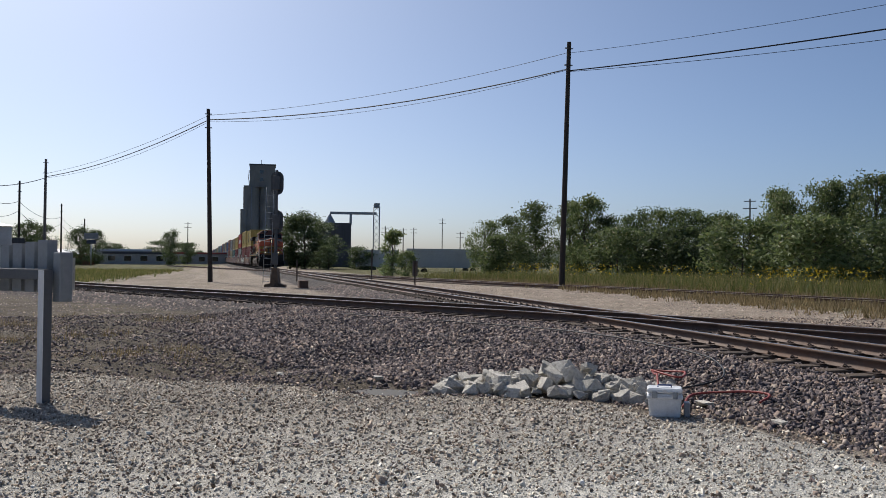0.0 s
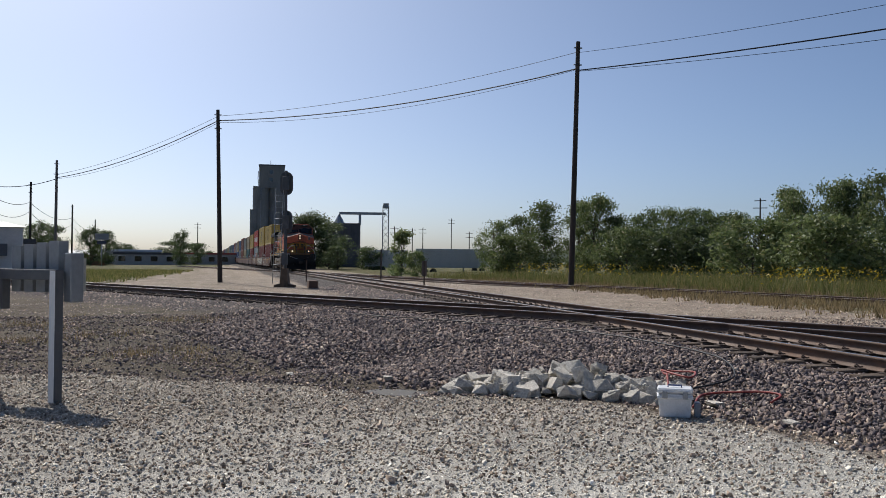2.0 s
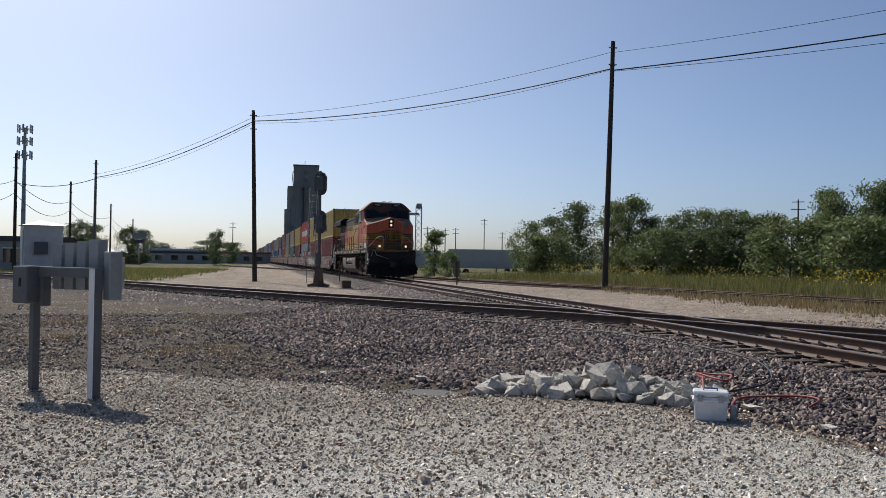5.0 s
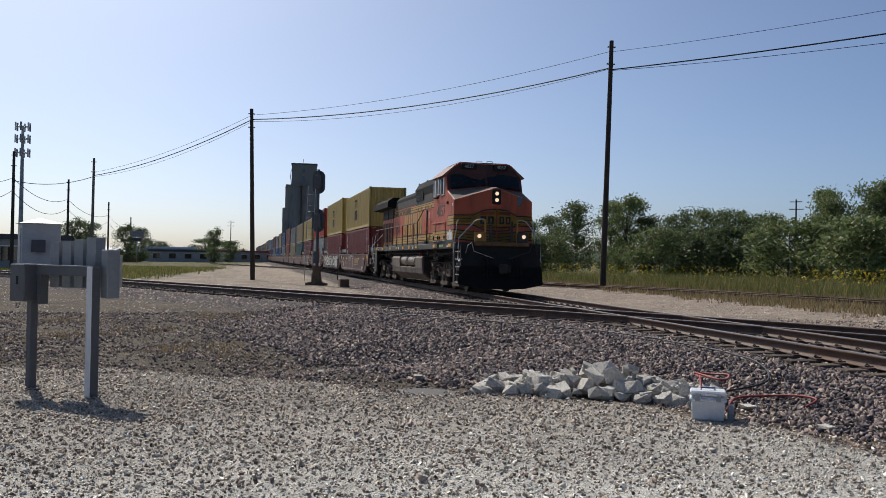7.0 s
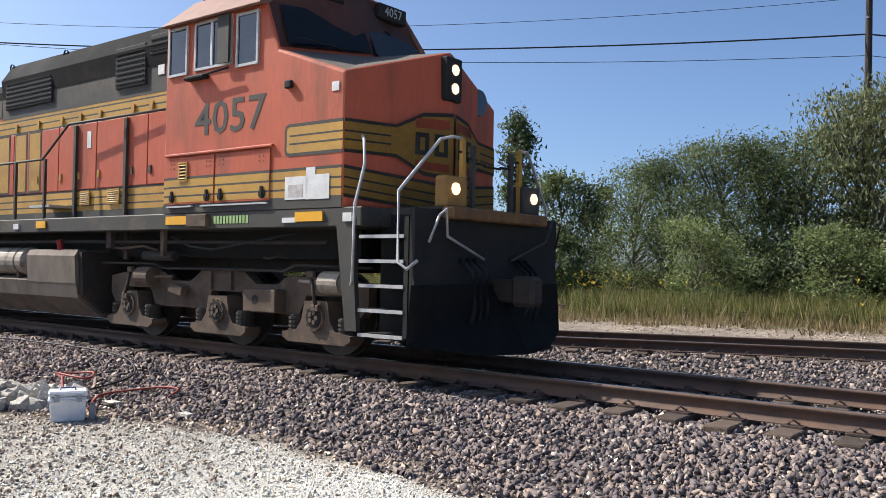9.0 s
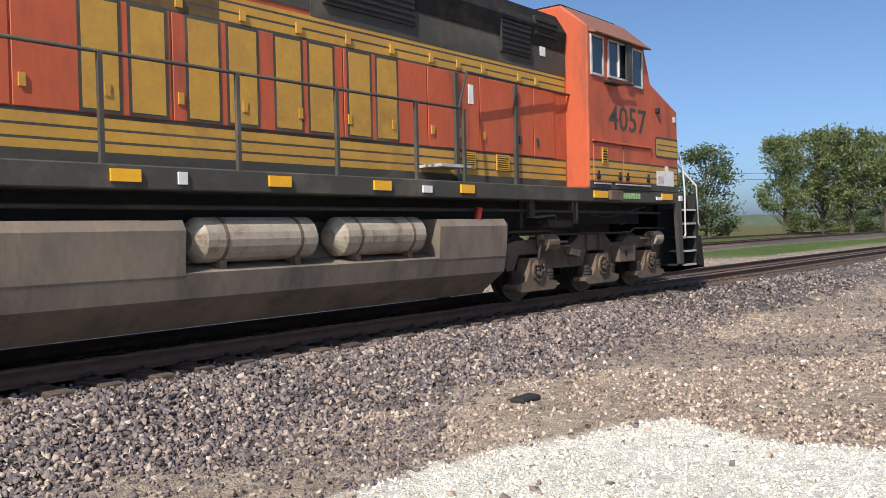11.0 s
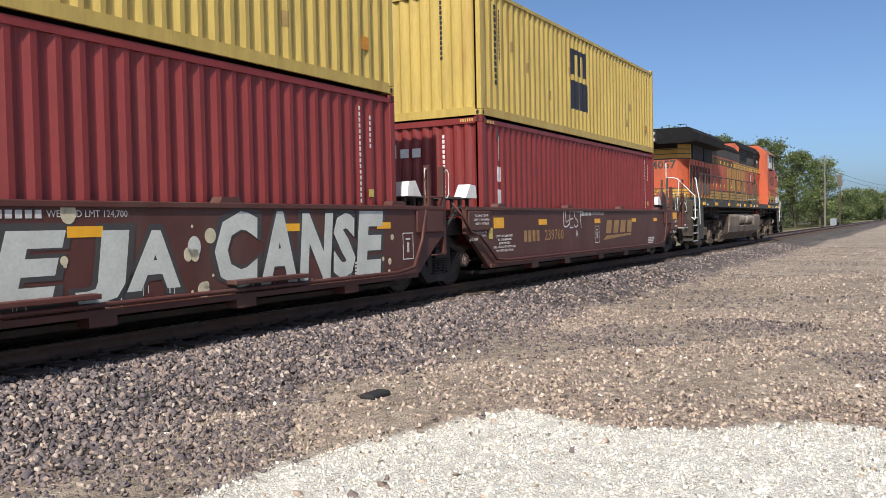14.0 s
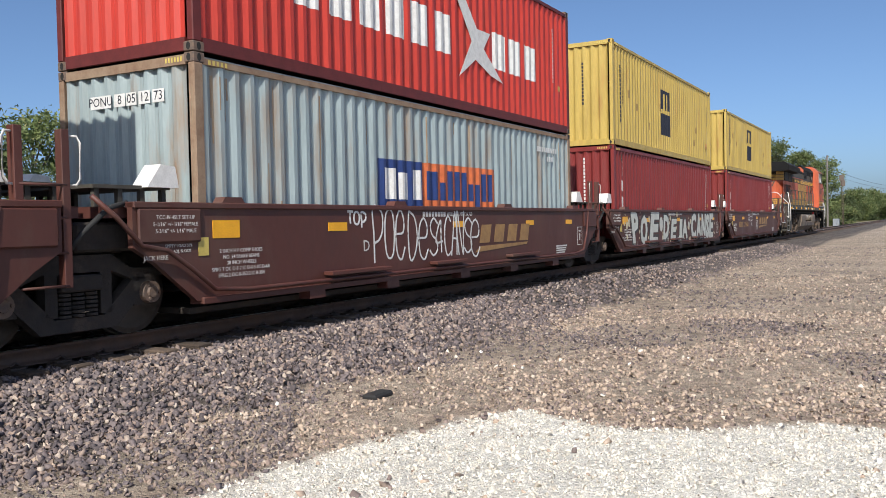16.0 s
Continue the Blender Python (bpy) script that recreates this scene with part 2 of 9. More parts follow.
def zones(x, y):
    """How far the ground at the points is pale gravel, dark ballast, brown dirt or green grass."""
    rag = 0.16 * wave(x, y, 0.55, 1) + 0.10 * wave(x, y, 0.21, 2)
    lot = np.clip((inside(x, y, LOT) + rag * 0.7) / 0.14 + 0.5, 0, 1)
    a, b, c = path_distance(x, y, _near[::2]), path_distance(x, y, BRANCH[::2]), path_distance(x, y, SIDING[::3])
    bal = np.clip((np.maximum.reduce([3.3 - a, 3.3 - b, inside(x, y, BANK)]) + rag * 2.5) / 0.7 + 0.5, 0, 1) * (1 - lot)
    side = y - np.interp(x, MAIN[:, 0], MAIN[:, 1])
    over = np.interp(x, [-200, -120, -75, -55, -45, -30, -18, -12, 0, 30, 200], [14, 14, 14.5, 17, 17.8, 17.2, 17.0, 20, 23.0, 30, 40])
    grass = np.clip((y - over + rag * 8) / 3.0, 0, 1)
    left = np.clip((-(y + 6.5 + (x + 60) * 0.05) + rag * 10) / 3.0, 0, 1) * np.clip((-x - 58 + rag * 8) / 4, 0, 1)
    far_right = np.clip((y - 12.5 + rag * 4) / 2.5, 0, 1) * np.clip((x - 34) / 6, 0, 1)
    weeds = 0.35 * np.clip(wave(x, y, 1.1, 4) + 0.1, 0, 1) * np.clip((-x - 13.0) / 1.0, 0, 1) * np.clip((1.5 - y + rag * 4) / 2.0, 0, 1) * step_up(np.abs(y + 5), 7, 10)
    far = np.clip((np.hypot(x, y) - 220) / 60, 0, 1) * np.clip(a / 8 - 0.6, 0, 1)
    grass = np.maximum.reduce([grass * (x < 40), left, far_right, far, weeds]) * (1 - bal) * (1 - lot)
    return lot, bal, grass


def ground_material():
    m = bpy.data.materials.new("ground")
    m.use_nodes = True
    n, l = m.node_tree.nodes, m.node_tree.links
    b = n["Principled BSDF"]
    b.inputs["Roughness"].default_value = 0.95
    b.inputs["Specular IOR Level"].default_value = 0.2
    at = n.new("ShaderNodeAttribute")
    at.attribute_name = "zone"
    sp = n.new("ShaderNodeSeparateColor")
    l.new(at.outputs["Color"], sp.inputs["Color"])
    co = n.new("ShaderNodeTexCoord")

    def tex(kind, scale, out):
        t = n.new(kind)
        t.inputs["Scale"].default_value = scale
        if "Detail" in t.inputs:
            t.inputs["Detail"].default_value = 6
        l.new(co.outputs["Object"], t.inputs["Vector"])
        return t.outputs[out]

    def ramp(fac, *stops):
        r = n.new("ShaderNodeValToRGB")
        l.new(fac, r.inputs["Fac"])
        while len(r.color_ramp.elements) < len(stops):
            r.color_ramp.elements.new(0.5)
        for e, (p, c) in zip(r.color_ramp.elements, stops):
            e.position, e.color = p, (*c, 1)
        return r.outputs["Color"]

    def mix(fac, a, c, mode="MIX"):
        x = n.new("ShaderNodeMix")
        x.data_type, x.blend_type = "RGBA", mode
        if isinstance(fac, float):
            x.inputs[0].default_value = fac
        else:
            l.new(fac, x.inputs[0])
        l.new(a, x.inputs[6])
        l.new(c, x.inputs[7])
        return x.outputs[2]

    cell = tex("ShaderNodeTexVoronoi", 46.0, "Color")
    grey = n.new("ShaderNodeSeparateColor")
    l.new(cell, grey.inputs["Color"])
    r1, r2 = grey.outputs["Red"], grey.outputs["Green"]
    lump = n.new("ShaderNodeSeparateColor")
    l.new(tex("ShaderNodeTexVoronoi", 21.0, "Color"), lump.inputs["Color"])
    r3 = lump.outputs["Red"]
    big = tex("ShaderNodeTexNoise", 0.35, "Fac")
    mid = tex("ShaderNodeTexNoise", 3.0, "Fac")
    # the lot's gravel: a copy darkened for backlight, and the pale one
    backlit_gravel = ramp(r1, (0, (0.20, 0.162, 0.125)), (0.5, (0.375, 0.32, 0.26)), (1, (0.55, 0.485, 0.405)))
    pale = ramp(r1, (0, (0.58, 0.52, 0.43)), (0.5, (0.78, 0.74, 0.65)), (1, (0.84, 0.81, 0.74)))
    # ballast bed darkened for the shade in the gaps between its stones
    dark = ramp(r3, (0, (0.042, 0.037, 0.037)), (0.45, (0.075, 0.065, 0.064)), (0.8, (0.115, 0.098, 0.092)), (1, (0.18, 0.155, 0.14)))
    dirt = mix(ramp(mid, (0.35, (0, 0, 0)), (0.65, (1, 1, 1))), ramp(r1, (0, (0.29, 0.222, 0.170)), (1, (0.50, 0.40, 0.315))),
               ramp(r2, (0, (0.33, 0.265, 0.20)), (1, (0.54, 0.455, 0.36))))
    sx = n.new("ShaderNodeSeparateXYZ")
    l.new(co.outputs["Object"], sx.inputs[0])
    # backlit look put into the ground's colour, growing towards -x
    backlit = n.new("ShaderNodeMapRange")
    backlit.inputs["From Min"].default_value, backlit.inputs["From Max"].default_value = -4.5, -10.0
    l.new(sx.outputs["X"], backlit.inputs["Value"])
    # damp dirt, backlit shade in its dark colour, on the branch line's near side alone
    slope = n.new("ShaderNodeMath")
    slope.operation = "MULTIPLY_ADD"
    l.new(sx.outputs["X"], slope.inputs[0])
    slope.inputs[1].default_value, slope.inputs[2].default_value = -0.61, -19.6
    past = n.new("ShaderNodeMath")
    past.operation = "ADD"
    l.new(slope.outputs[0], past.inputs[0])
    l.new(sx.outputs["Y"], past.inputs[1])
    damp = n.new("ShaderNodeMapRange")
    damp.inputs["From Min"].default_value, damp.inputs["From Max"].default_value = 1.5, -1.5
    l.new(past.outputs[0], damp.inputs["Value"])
    damp_backlit = n.new("ShaderNodeMath")
    damp_backlit.operation = "MULTIPLY"
    l.new(backlit.outputs["Result"], damp_backlit.inputs[0])
    l.new(damp.outputs["Result"], damp_backlit.inputs[1])
    dirt = mix(damp_backlit.outputs[0], dirt, mix(ramp(mid, (0.38, (0, 0, 0)), (0.62, (1, 1, 1))), ramp(r1, (0, (0.075, 0.060, 0.043)), (1, (0.17, 0.138, 0.102))), ramp(r2, (0, (0.10, 0.076, 0.052)), (1, (0.22, 0.175, 0.125)))))
    green = mix(ramp(big, (0.35, (0, 0, 0)), (0.62, (1, 1, 1))), ramp(mid, (0.3, (0.065, 0.085, 0.025)), (0.7, (0.12, 0.13, 0.04))),
                ramp(mid, (0.3, (0.16, 0.14, 0.055)), (0.7, (0.24, 0.20, 0.09))))
    turf = ramp(mid, (0.3, (0.085, 0.135, 0.030)), (0.7, (0.13, 0.185, 0.045)))
    green = mix(at.outputs["Alpha"], green, turf)
    col = mix(sp.outputs["Blue"], dirt, green)
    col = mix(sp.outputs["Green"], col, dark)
    col = mix(sp.outputs["Red"], col, mix(backlit.outputs["Result"], pale, backlit_gravel))
    plain = col
    # shade in the gaps between the small stones, put into the colour
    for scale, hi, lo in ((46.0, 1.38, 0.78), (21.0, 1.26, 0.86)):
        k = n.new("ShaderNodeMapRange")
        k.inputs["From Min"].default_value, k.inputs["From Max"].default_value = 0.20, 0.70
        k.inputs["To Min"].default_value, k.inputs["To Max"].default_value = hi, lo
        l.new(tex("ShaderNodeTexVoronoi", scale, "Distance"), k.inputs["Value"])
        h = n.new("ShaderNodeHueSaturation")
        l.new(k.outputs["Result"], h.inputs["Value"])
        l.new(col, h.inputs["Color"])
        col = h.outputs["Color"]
    # broad and middling unevenness of tone, so that the ground never goes flat with distance
    for scale, lo, hi in ((0.55, 0.84, 1.14), (4.5, 0.78, 1.20), (14.0, 0.74, 1.25)):
        t = tex("ShaderNodeTexNoise", scale, "Fac")
        k = n.new("ShaderNodeMapRange")
        k.inputs["From Min"].default_value, k.inputs["From Max"].default_value = 0.33, 0.67
        k.inputs["To Min"].default_value, k.inputs["To Max"].default_value = lo, hi
        l.new(t, k.inputs["Value"])
        h = n.new("ShaderNodeHueSaturation")
        l.new(k.outputs["Result"], h.inputs["Value"])
        l.new(col, h.inputs["Color"])
        col = h.outputs["Color"]
    # the fine pale gravel is packed closer; front-lit, it takes less gap shade
    front_lit = n.new("ShaderNodeMapRange")
    front_lit.inputs["To Min"].default_value, front_lit.inputs["To Max"].default_value = 0.42, 0.0
    l.new(backlit.outputs["Result"], front_lit.inputs["Value"])
    packed = n.new("ShaderNodeMath")
    packed.operation = "MULTIPLY"
    l.new(front_lit.outputs["Result"], packed.inputs[0])
    l.new(sp.outputs["Red"], packed.inputs[1])
    col = mix(packed.outputs[0], col, plain)
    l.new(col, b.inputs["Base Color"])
    bp = n.new("ShaderNodeBump")
    bp.inputs["Distance"].default_value = 0.02
    bp.inputs["Strength"].default_value = 0.9
    l.new(tex("ShaderNodeTexVoronoi", 46.0, "Distance"), bp.inputs["Height"])
    l.new(bp.outputs["Normal"], b.inputs["Normal"])
    return m


def axis(fine, step, *coarse):
    """Grid lines: fine ones from -fine to +fine, then growing ones out to the ends."""
    lines, lo, hi = [], fine[0], fine[1]
    lines += list(np.arange(lo, hi + 1e-6, step))
    d, a, b = step, lo, hi
    while a > -3500:
        d *= 1.16
        a -= d
        b += d
        lines += [a, b]
    return np.array(sorted(lines))


def build_ground():
    gx, gy = axis((-30, 20), 0.17), axis((-6, 16), 0.16)
    X, Y = np.meshgrid(gx, gy)
    x, y = X.ravel(), Y.ravel()
    z = ground_height(x, y)
    w, h = len(gx), len(gy)
    i = (np.arange(h - 1)[:, None] * w + np.arange(w - 1)).ravel()
    ob = mesh_from("ground", np.stack([x, y, z], 1), np.stack([i, i + 1, i + w + 1, i + w], 1), ground_material(), smooth=True)
    attr = ob.data.color_attributes.new("zone", "FLOAT_COLOR", "POINT")
    r, g, b = zones(x, y)
    lawn = np.clip((x - 36) / 4, 0, 1) * np.clip((y - 12) / 2, 0, 1) * np.clip((100 - x) / 10, 0, 1)
    attr.data.foreach_set("color", np.stack([r, g, b, lawn], 1).astype(np.float32).ravel())
    tagged(ob, "flat open ground of pale gravel, brown dirt, dark ballast and grass", "ground", kind="structure")
    return ob


build_ground()
# ---------------------------------------------------------------- loose stones
def stone_paint(name, *stops, rough=0.9):
    """Stone whose tone differs from piece to piece, with a speckled face."""
    m = bpy.data.materials.new(name)
    m.use_nodes = True
    n, l = m.node_tree.nodes, m.node_tree.links
    b = n["Principled BSDF"]
    b.inputs["Roughness"].default_value, b.inputs["Specular IOR Level"].default_value = rough, 0.3
    g = n.new("ShaderNodeNewGeometry")
    r = n.new("ShaderNodeValToRGB")
    l.new(g.outputs["Random Per Island"], r.inputs["Fac"])
    r.color_ramp.interpolation = "CONSTANT" if len(stops) > 5 else "LINEAR"
    while len(r.color_ramp.elements) < len(stops):
        r.color_ramp.elements.new(0.5)
    for e, (p, c) in zip(r.color_ramp.elements, stops):
        e.position, e.color = p, (*c, 1)
    co = n.new("ShaderNodeTexCoord")
    t = n.new("ShaderNodeTexNoise")
    t.inputs["Scale"].default_value, t.inputs["Detail"].default_value = 70, 4
    l.new(co.outputs["Object"], t.inputs["Vector"])
    h = n.new("ShaderNodeHueSaturation")
    k = n.new("ShaderNodeMath")
    k.operation = "MULTIPLY_ADD"
    l.new(t.outputs["Fac"], k.inputs[0])
    k.inputs[1].default_value, k.inputs[2].default_value = 0.8, 0.6
    l.new(k.outputs[0], h.inputs["Value"])
    l.new(r.outputs["Color"], h.inputs["Color"])
    l.new(h.outputs["Color"], b.inputs["Base Color"])
    bp = n.new("ShaderNodeBump")
    bp.inputs["Strength"].default_value, bp.inputs["Distance"].default_value = 0.5, 0.006
    l.new(t.outputs["Fac"], bp.inputs["Height"])
    l.new(bp.outputs["Normal"], b.inputs["Normal"])
    return m


PALE_STONE = stone_paint("pale_gravel_stone", (0, (0.30, 0.24, 0.18)), (0.03, (0.56, 0.50, 0.42)), (0.45, (0.74, 0.70, 0.61)), (0.85, (0.79, 0.74, 0.64)), (1, (0.87, 0.85, 0.80)))
DARK_STONE = stone_paint("dark_ballast_stone", (0, (0.085, 0.072, 0.075)), (0.35, (0.15, 0.125, 0.128)), (0.6, (0.21, 0.17, 0.16)), (0.85, (0.29, 0.215, 0.175)), (1, (0.45, 0.38, 0.32)))
TAN_STONE = stone_paint("tan_mixed_stone", (0, (0.165, 0.13, 0.122)), (0.3, (0.285, 0.222, 0.192)), (0.55, (0.42, 0.325, 0.25)), (0.85, (0.485, 0.38, 0.295)), (1, (0.55, 0.455, 0.37)))


# the lot's gravel stones again, darkened to carry their backlit look
BACKLIT_STONE = stone_paint("weathered_gravel_stone", (0, (0.17, 0.125, 0.092)), (0.2, (0.32, 0.255, 0.20)), (0.6, (0.47, 0.40, 0.32)), (0.9, (0.60, 0.53, 0.44)), (1, (0.72, 0.665, 0.58)))


def scatter_stones(name, label, x, y, size, paint, rng, sink=0.25, tall=0.72):
    """Angular stones at the places, as one mesh."""
    n = len(x)
    if not n:
        return
    away = np.hypot(x, y) > 26.0
    if away.any() and not away.all():
        for k in (away, ~away):
            scatter_stones(name, label, x[k], y[k], size[k], paint, rng, sink, tall)
        return
    if away.all():
        # far stones: plain three-sided chips
        turn = rng.uniform(0, 6.28, n)
        base = np.stack([np.stack([np.cos(turn + 2.1 * k), np.sin(turn + 2.1 * k), np.full(n, -0.5)], 1) for k in range(3)] + [np.c_[rng.uniform(-0.7, 0.7, (n, 2)), np.full(n, 0.42)]], 1)
        v = base * rng.uniform(0.7, 1.25, (n, 4, 1)) * (size * 0.66)[:, None, None] + np.stack([x, y, ground_height(x, y) + 0.22 * size], 1)[:, None]
        f = ((np.arange(n) * 4)[:, None, None] + np.array([(0, 1, 3), (1, 2, 3), (2, 0, 3)])[None]).reshape(-1, 3)
        tagged(mesh_from(name, v.reshape(-1, 3), f, paint), label, name.replace("_", " "), kind="stuff")
        return
    cube = np.array([(1.1 * math.cos(a), 1.1 * math.sin(a), c) for a in (0.2, 2.3, 4.4) for c in (-1, 1)])
    quads = np.array([(0, 2, 3), (0, 3, 1), (2, 4, 5), (2, 5, 3), (4, 0, 1), (4, 1, 5), (1, 3, 5)])      # open below, where it lies in the ground
    v = cube[None] + rng.uniform(-0.5, 0.5, (n, 6, 3))
    v *= (rng.uniform(0.6, 1.15, (n, 1, 3)) * np.array([1.0, 0.85, tall])) * (size[:, None, None] / 2)
    q = rng.normal(size=(n, 4))
    q[:, 1:3] *= 0.55
    q /= np.linalg.norm(q, axis=1)[:, None]
    w, a, b, c = q.T
    R = np.stack([1 - 2 * (b * b + c * c), 2 * (a * b - c * w), 2 * (a * c + b * w), 2 * (a * b + c * w), 1 - 2 * (a * a + c * c), 2 * (b * c - a * w),
                  2 * (a * c - b * w), 2 * (b * c + a * w), 1 - 2 * (a * a + b * b)], 1).reshape(n, 3, 3)
    v = np.einsum("nij,nkj->nki", R, v)
    z = ground_height(x, y) + size * (0.5 - sink) * rng.uniform(0.4, 1.0, n)
    v += np.stack([x, y, z], 1)[:, None]
    f = ((np.arange(n) * 6)[:, None, None] + quads[None]).reshape(-1, 3)
    o = mesh_from(name, v.reshape(-1, 3), f, paint)
    tagged(o, label, name.replace("_", " "), kind="stuff")


def lay_stones():
    rng = np.random.default_rng(11)
    spread = []
    # rings round the lot: from, to, stones a square metre, and between which bearings
    for r0, r1, per, a0, a1 in ((4.8, 8.0, 860, -96, 110), (8.0, 11.5, 560, -96, 110), (11.5, 16.0, 460, 46, 110), (11.5, 16.0, 210, -36, 46), (11.5, 16.0, 420, -96, -36),
                                (16.0, 26.0, 290, 46, 110), (16.0, 26.0, 40, -36, 46), (16.0, 26.0, 90, -96, -36), (26.0, 50.0, 30, -96, -58), (26.0, 50.0, 36, 48, 110)):
        n = int((r1 * r1 - r0 * r0) * radians(a1 - a0) / 2 * per)
        r, a = np.sqrt(rng.uniform(r0 * r0, r1 * r1, n)), np.radians(rng.uniform(a0, a1, n))
        spread.append(np.stack([-r * np.sin(a), r * np.cos(a), np.full(n, r0)], 1))
    p = np.concatenate(spread)
    x, y, far = p.T
    lot, bal, grass = zones(x, y)
    u = rng.random(len(x))
    am = np.minimum(np.abs(path_distance(x, y, _near[::2]) - GAUGE / 2), np.abs(path_distance(x, y, BRANCH[::2]) - GAUGE / 2))
    clear = am > 0.11
    grow = np.where(far > 25, 1.8, np.where(far > 15, 1.3, np.where(far > 11, 1.12, np.where(far > 7, 1.05, 1.0))))
    # towards -x more stones get the tone darkened for backlight
    backlit_pick = rng.random(len(x)) < np.clip((-4.5 - x) / 4.5, 0, 0.85)
    pick = (u < lot) & backlit_pick
    scatter_stones("gravel", "grey-tan crushed gravel by the stand, toned for backlight", x[pick], y[pick], (0.012 + 0.026 * rng.random(pick.sum()) ** 2.0) * (0.35 + 0.65 * grow[pick]), BACKLIT_STONE, rng, 0.12)
    pick = (u < lot) & ~backlit_pick
    scatter_stones("gravel", "loose pale crushed limestone gravel on the lot", x[pick], y[pick], (0.010 + 0.017 * rng.random(pick.sum()) ** 2.0 + 0.025 * (rng.random(pick.sum()) < 0.03)) * (0.35 + 0.65 * grow[pick]), PALE_STONE, rng)
    pick = (u >= lot) & (u < lot + bal) & clear
    scatter_stones("ballast", "dark grey and brown crushed stone ballast", x[pick], y[pick], (0.030 + 0.034 * rng.random(pick.sum()) ** 1.5) * grow[pick], DARK_STONE, rng, 0.2, 0.92)
    patch = np.clip(0.62 + 0.75 * wave(x, y, 0.9, 6) + 0.05 * (x > 0) - 0.10 * (x < -9), 0.15, 1.0)
    pick = (u >= lot + bal) & (rng.random(len(x)) < patch) & (grass < 0.5) & clear
    beyond = y - 0.61 * x - 19.6 > 0          # past the branch line
    grim = pick & (x < -9) & ~beyond & (rng.random(len(x)) < 0.78)
    scatter_stones("ballast", "scattered dark stones on the dirt bank", x[grim], y[grim], (0.018 + 0.035 * rng.random(grim.sum()) ** 2) * grow[grim], DARK_STONE, rng)
    pick &= ~grim
    drift = pick & (x > 2) & (wave(x, y, 1.9, 9) + 0.25 * wave(x, y, 0.6, 3) > 0.12)
    scatter_stones("ballast", "drifts of dark ballast stones over the tan dirt", x[drift], y[drift], (0.018 + 0.034 * rng.random(drift.sum()) ** 2) * grow[drift], DARK_STONE, rng)
    pick &= ~drift
    scatter_stones("gravel", "mixed tan and brown stones in the dirt", x[pick], y[pick], (0.014 + 0.038 * rng.random(pick.sum()) ** 2.6) * grow[pick], TAN_STONE, rng)
    # strays: pale chips outside the lot, dark ones in it
    pick = (lot < 0.3) & (rng.random(len(x)) < np.where(x > 0, 0.003, 0.02) * (far < 11)) & clear
    scatter_stones("gravel", "stray pale gravel chips", x[pick], y[pick], (0.02 + 0.035 * rng.random(pick.sum())) * grow[pick], PALE_STONE, rng)
    pick = (lot > 0.5) & (rng.random(len(x)) < 0.006)
    scatter_stones("gravel", "stray dark stones on the pale lot", x[pick], y[pick], (0.025 + 0.045 * rng.random(pick.sum()) ** 2) * grow[pick], TAN_STONE, rng)


lay_stones()
# ---------------------------------------------------------------- tracks
RAIL_STEEL = mat("rail_steel", (0.135, 0.080, 0.055), 0.7, 0.1, second=(0.080, 0.052, 0.040), scale=4, bump=0.25, bump_scale=90, dirt=(0.16, 0.085, 0.05), dirt_amount=0.4)
RAIL_TOP = mat("rail_top", (0.52, 0.51, 0.50), 0.28, 1.0, second=(0.38, 0.36, 0.35), scale=9)
TIE_WOOD = mat("tie_wood", (0.115, 0.080, 0.057), 0.95, second=(0.060, 0.045, 0.036), scale=5, stretch=(1, 6, 6), bump=0.6, bump_scale=30, per_object=0.35)
CLIP_STEEL = mat("clip_steel", (0.11, 0.075, 0.06), 0.6, 0.4, second=(0.06, 0.045, 0.04), scale=12)
# half a rail's section: sideways, height
RAIL = [(0.0, 0.0), (0.026, 0.0), (0.036, -0.008), (0.037, -0.035), (0.012, -0.048), (0.009, -0.128), (0.03, -0.150), (0.072, -0.160), (0.074, -0.172)]


def along(path):
    """Points, directions, and running lengths of a path."""
    d = np.gradient(path, axis=0)
    d /= np.linalg.norm(d, axis=1)[:, None]
    s = np.r_[0, np.cumsum(np.linalg.norm(np.diff(path, axis=0), axis=1))]
    return d, s


def sweep_rail(name, path, side, parent, z=0.0):
    d, _ = along(path)
    left = np.stack([-d[:, 1], d[:, 0]], 1)
    ring = [(u, v) for u, v in RAIL] + [(-u, v) for u, v in RAIL[:0:-1]]
    k, n = len(ring), len(path)
    verts = np.empty((n, k, 3))
    for i, (u, v) in enumerate(ring):
        verts[:, i, :2] = path + left * (side + u)
        verts[:, i, 2] = z + v
    f, mi = [], []
    for i in range(k):
        j = (i + 1) % k
        a = np.arange(n - 1) * k
        f.append(np.stack([a + i, a + j, a + k + j, a + k + i], 1))
        mi += [1 if i in (0, k - 1) else 0] * (n - 1)
    return mesh_from(name, verts.reshape(-1, 3), np.concatenate(f), [RAIL_STEEL, RAIL_TOP], parent, index=mi)


_bm = bmesh.new()
box(_bm, -0.115, 0.115, -1.3, 1.3, -0.18, 0.0, bevel=0.012)
TIE_MESH = part("tie", _bm, TIE_WOOD).data
bpy.data.objects.remove(bpy.data.objects["tie"])
_bm = bmesh.new()
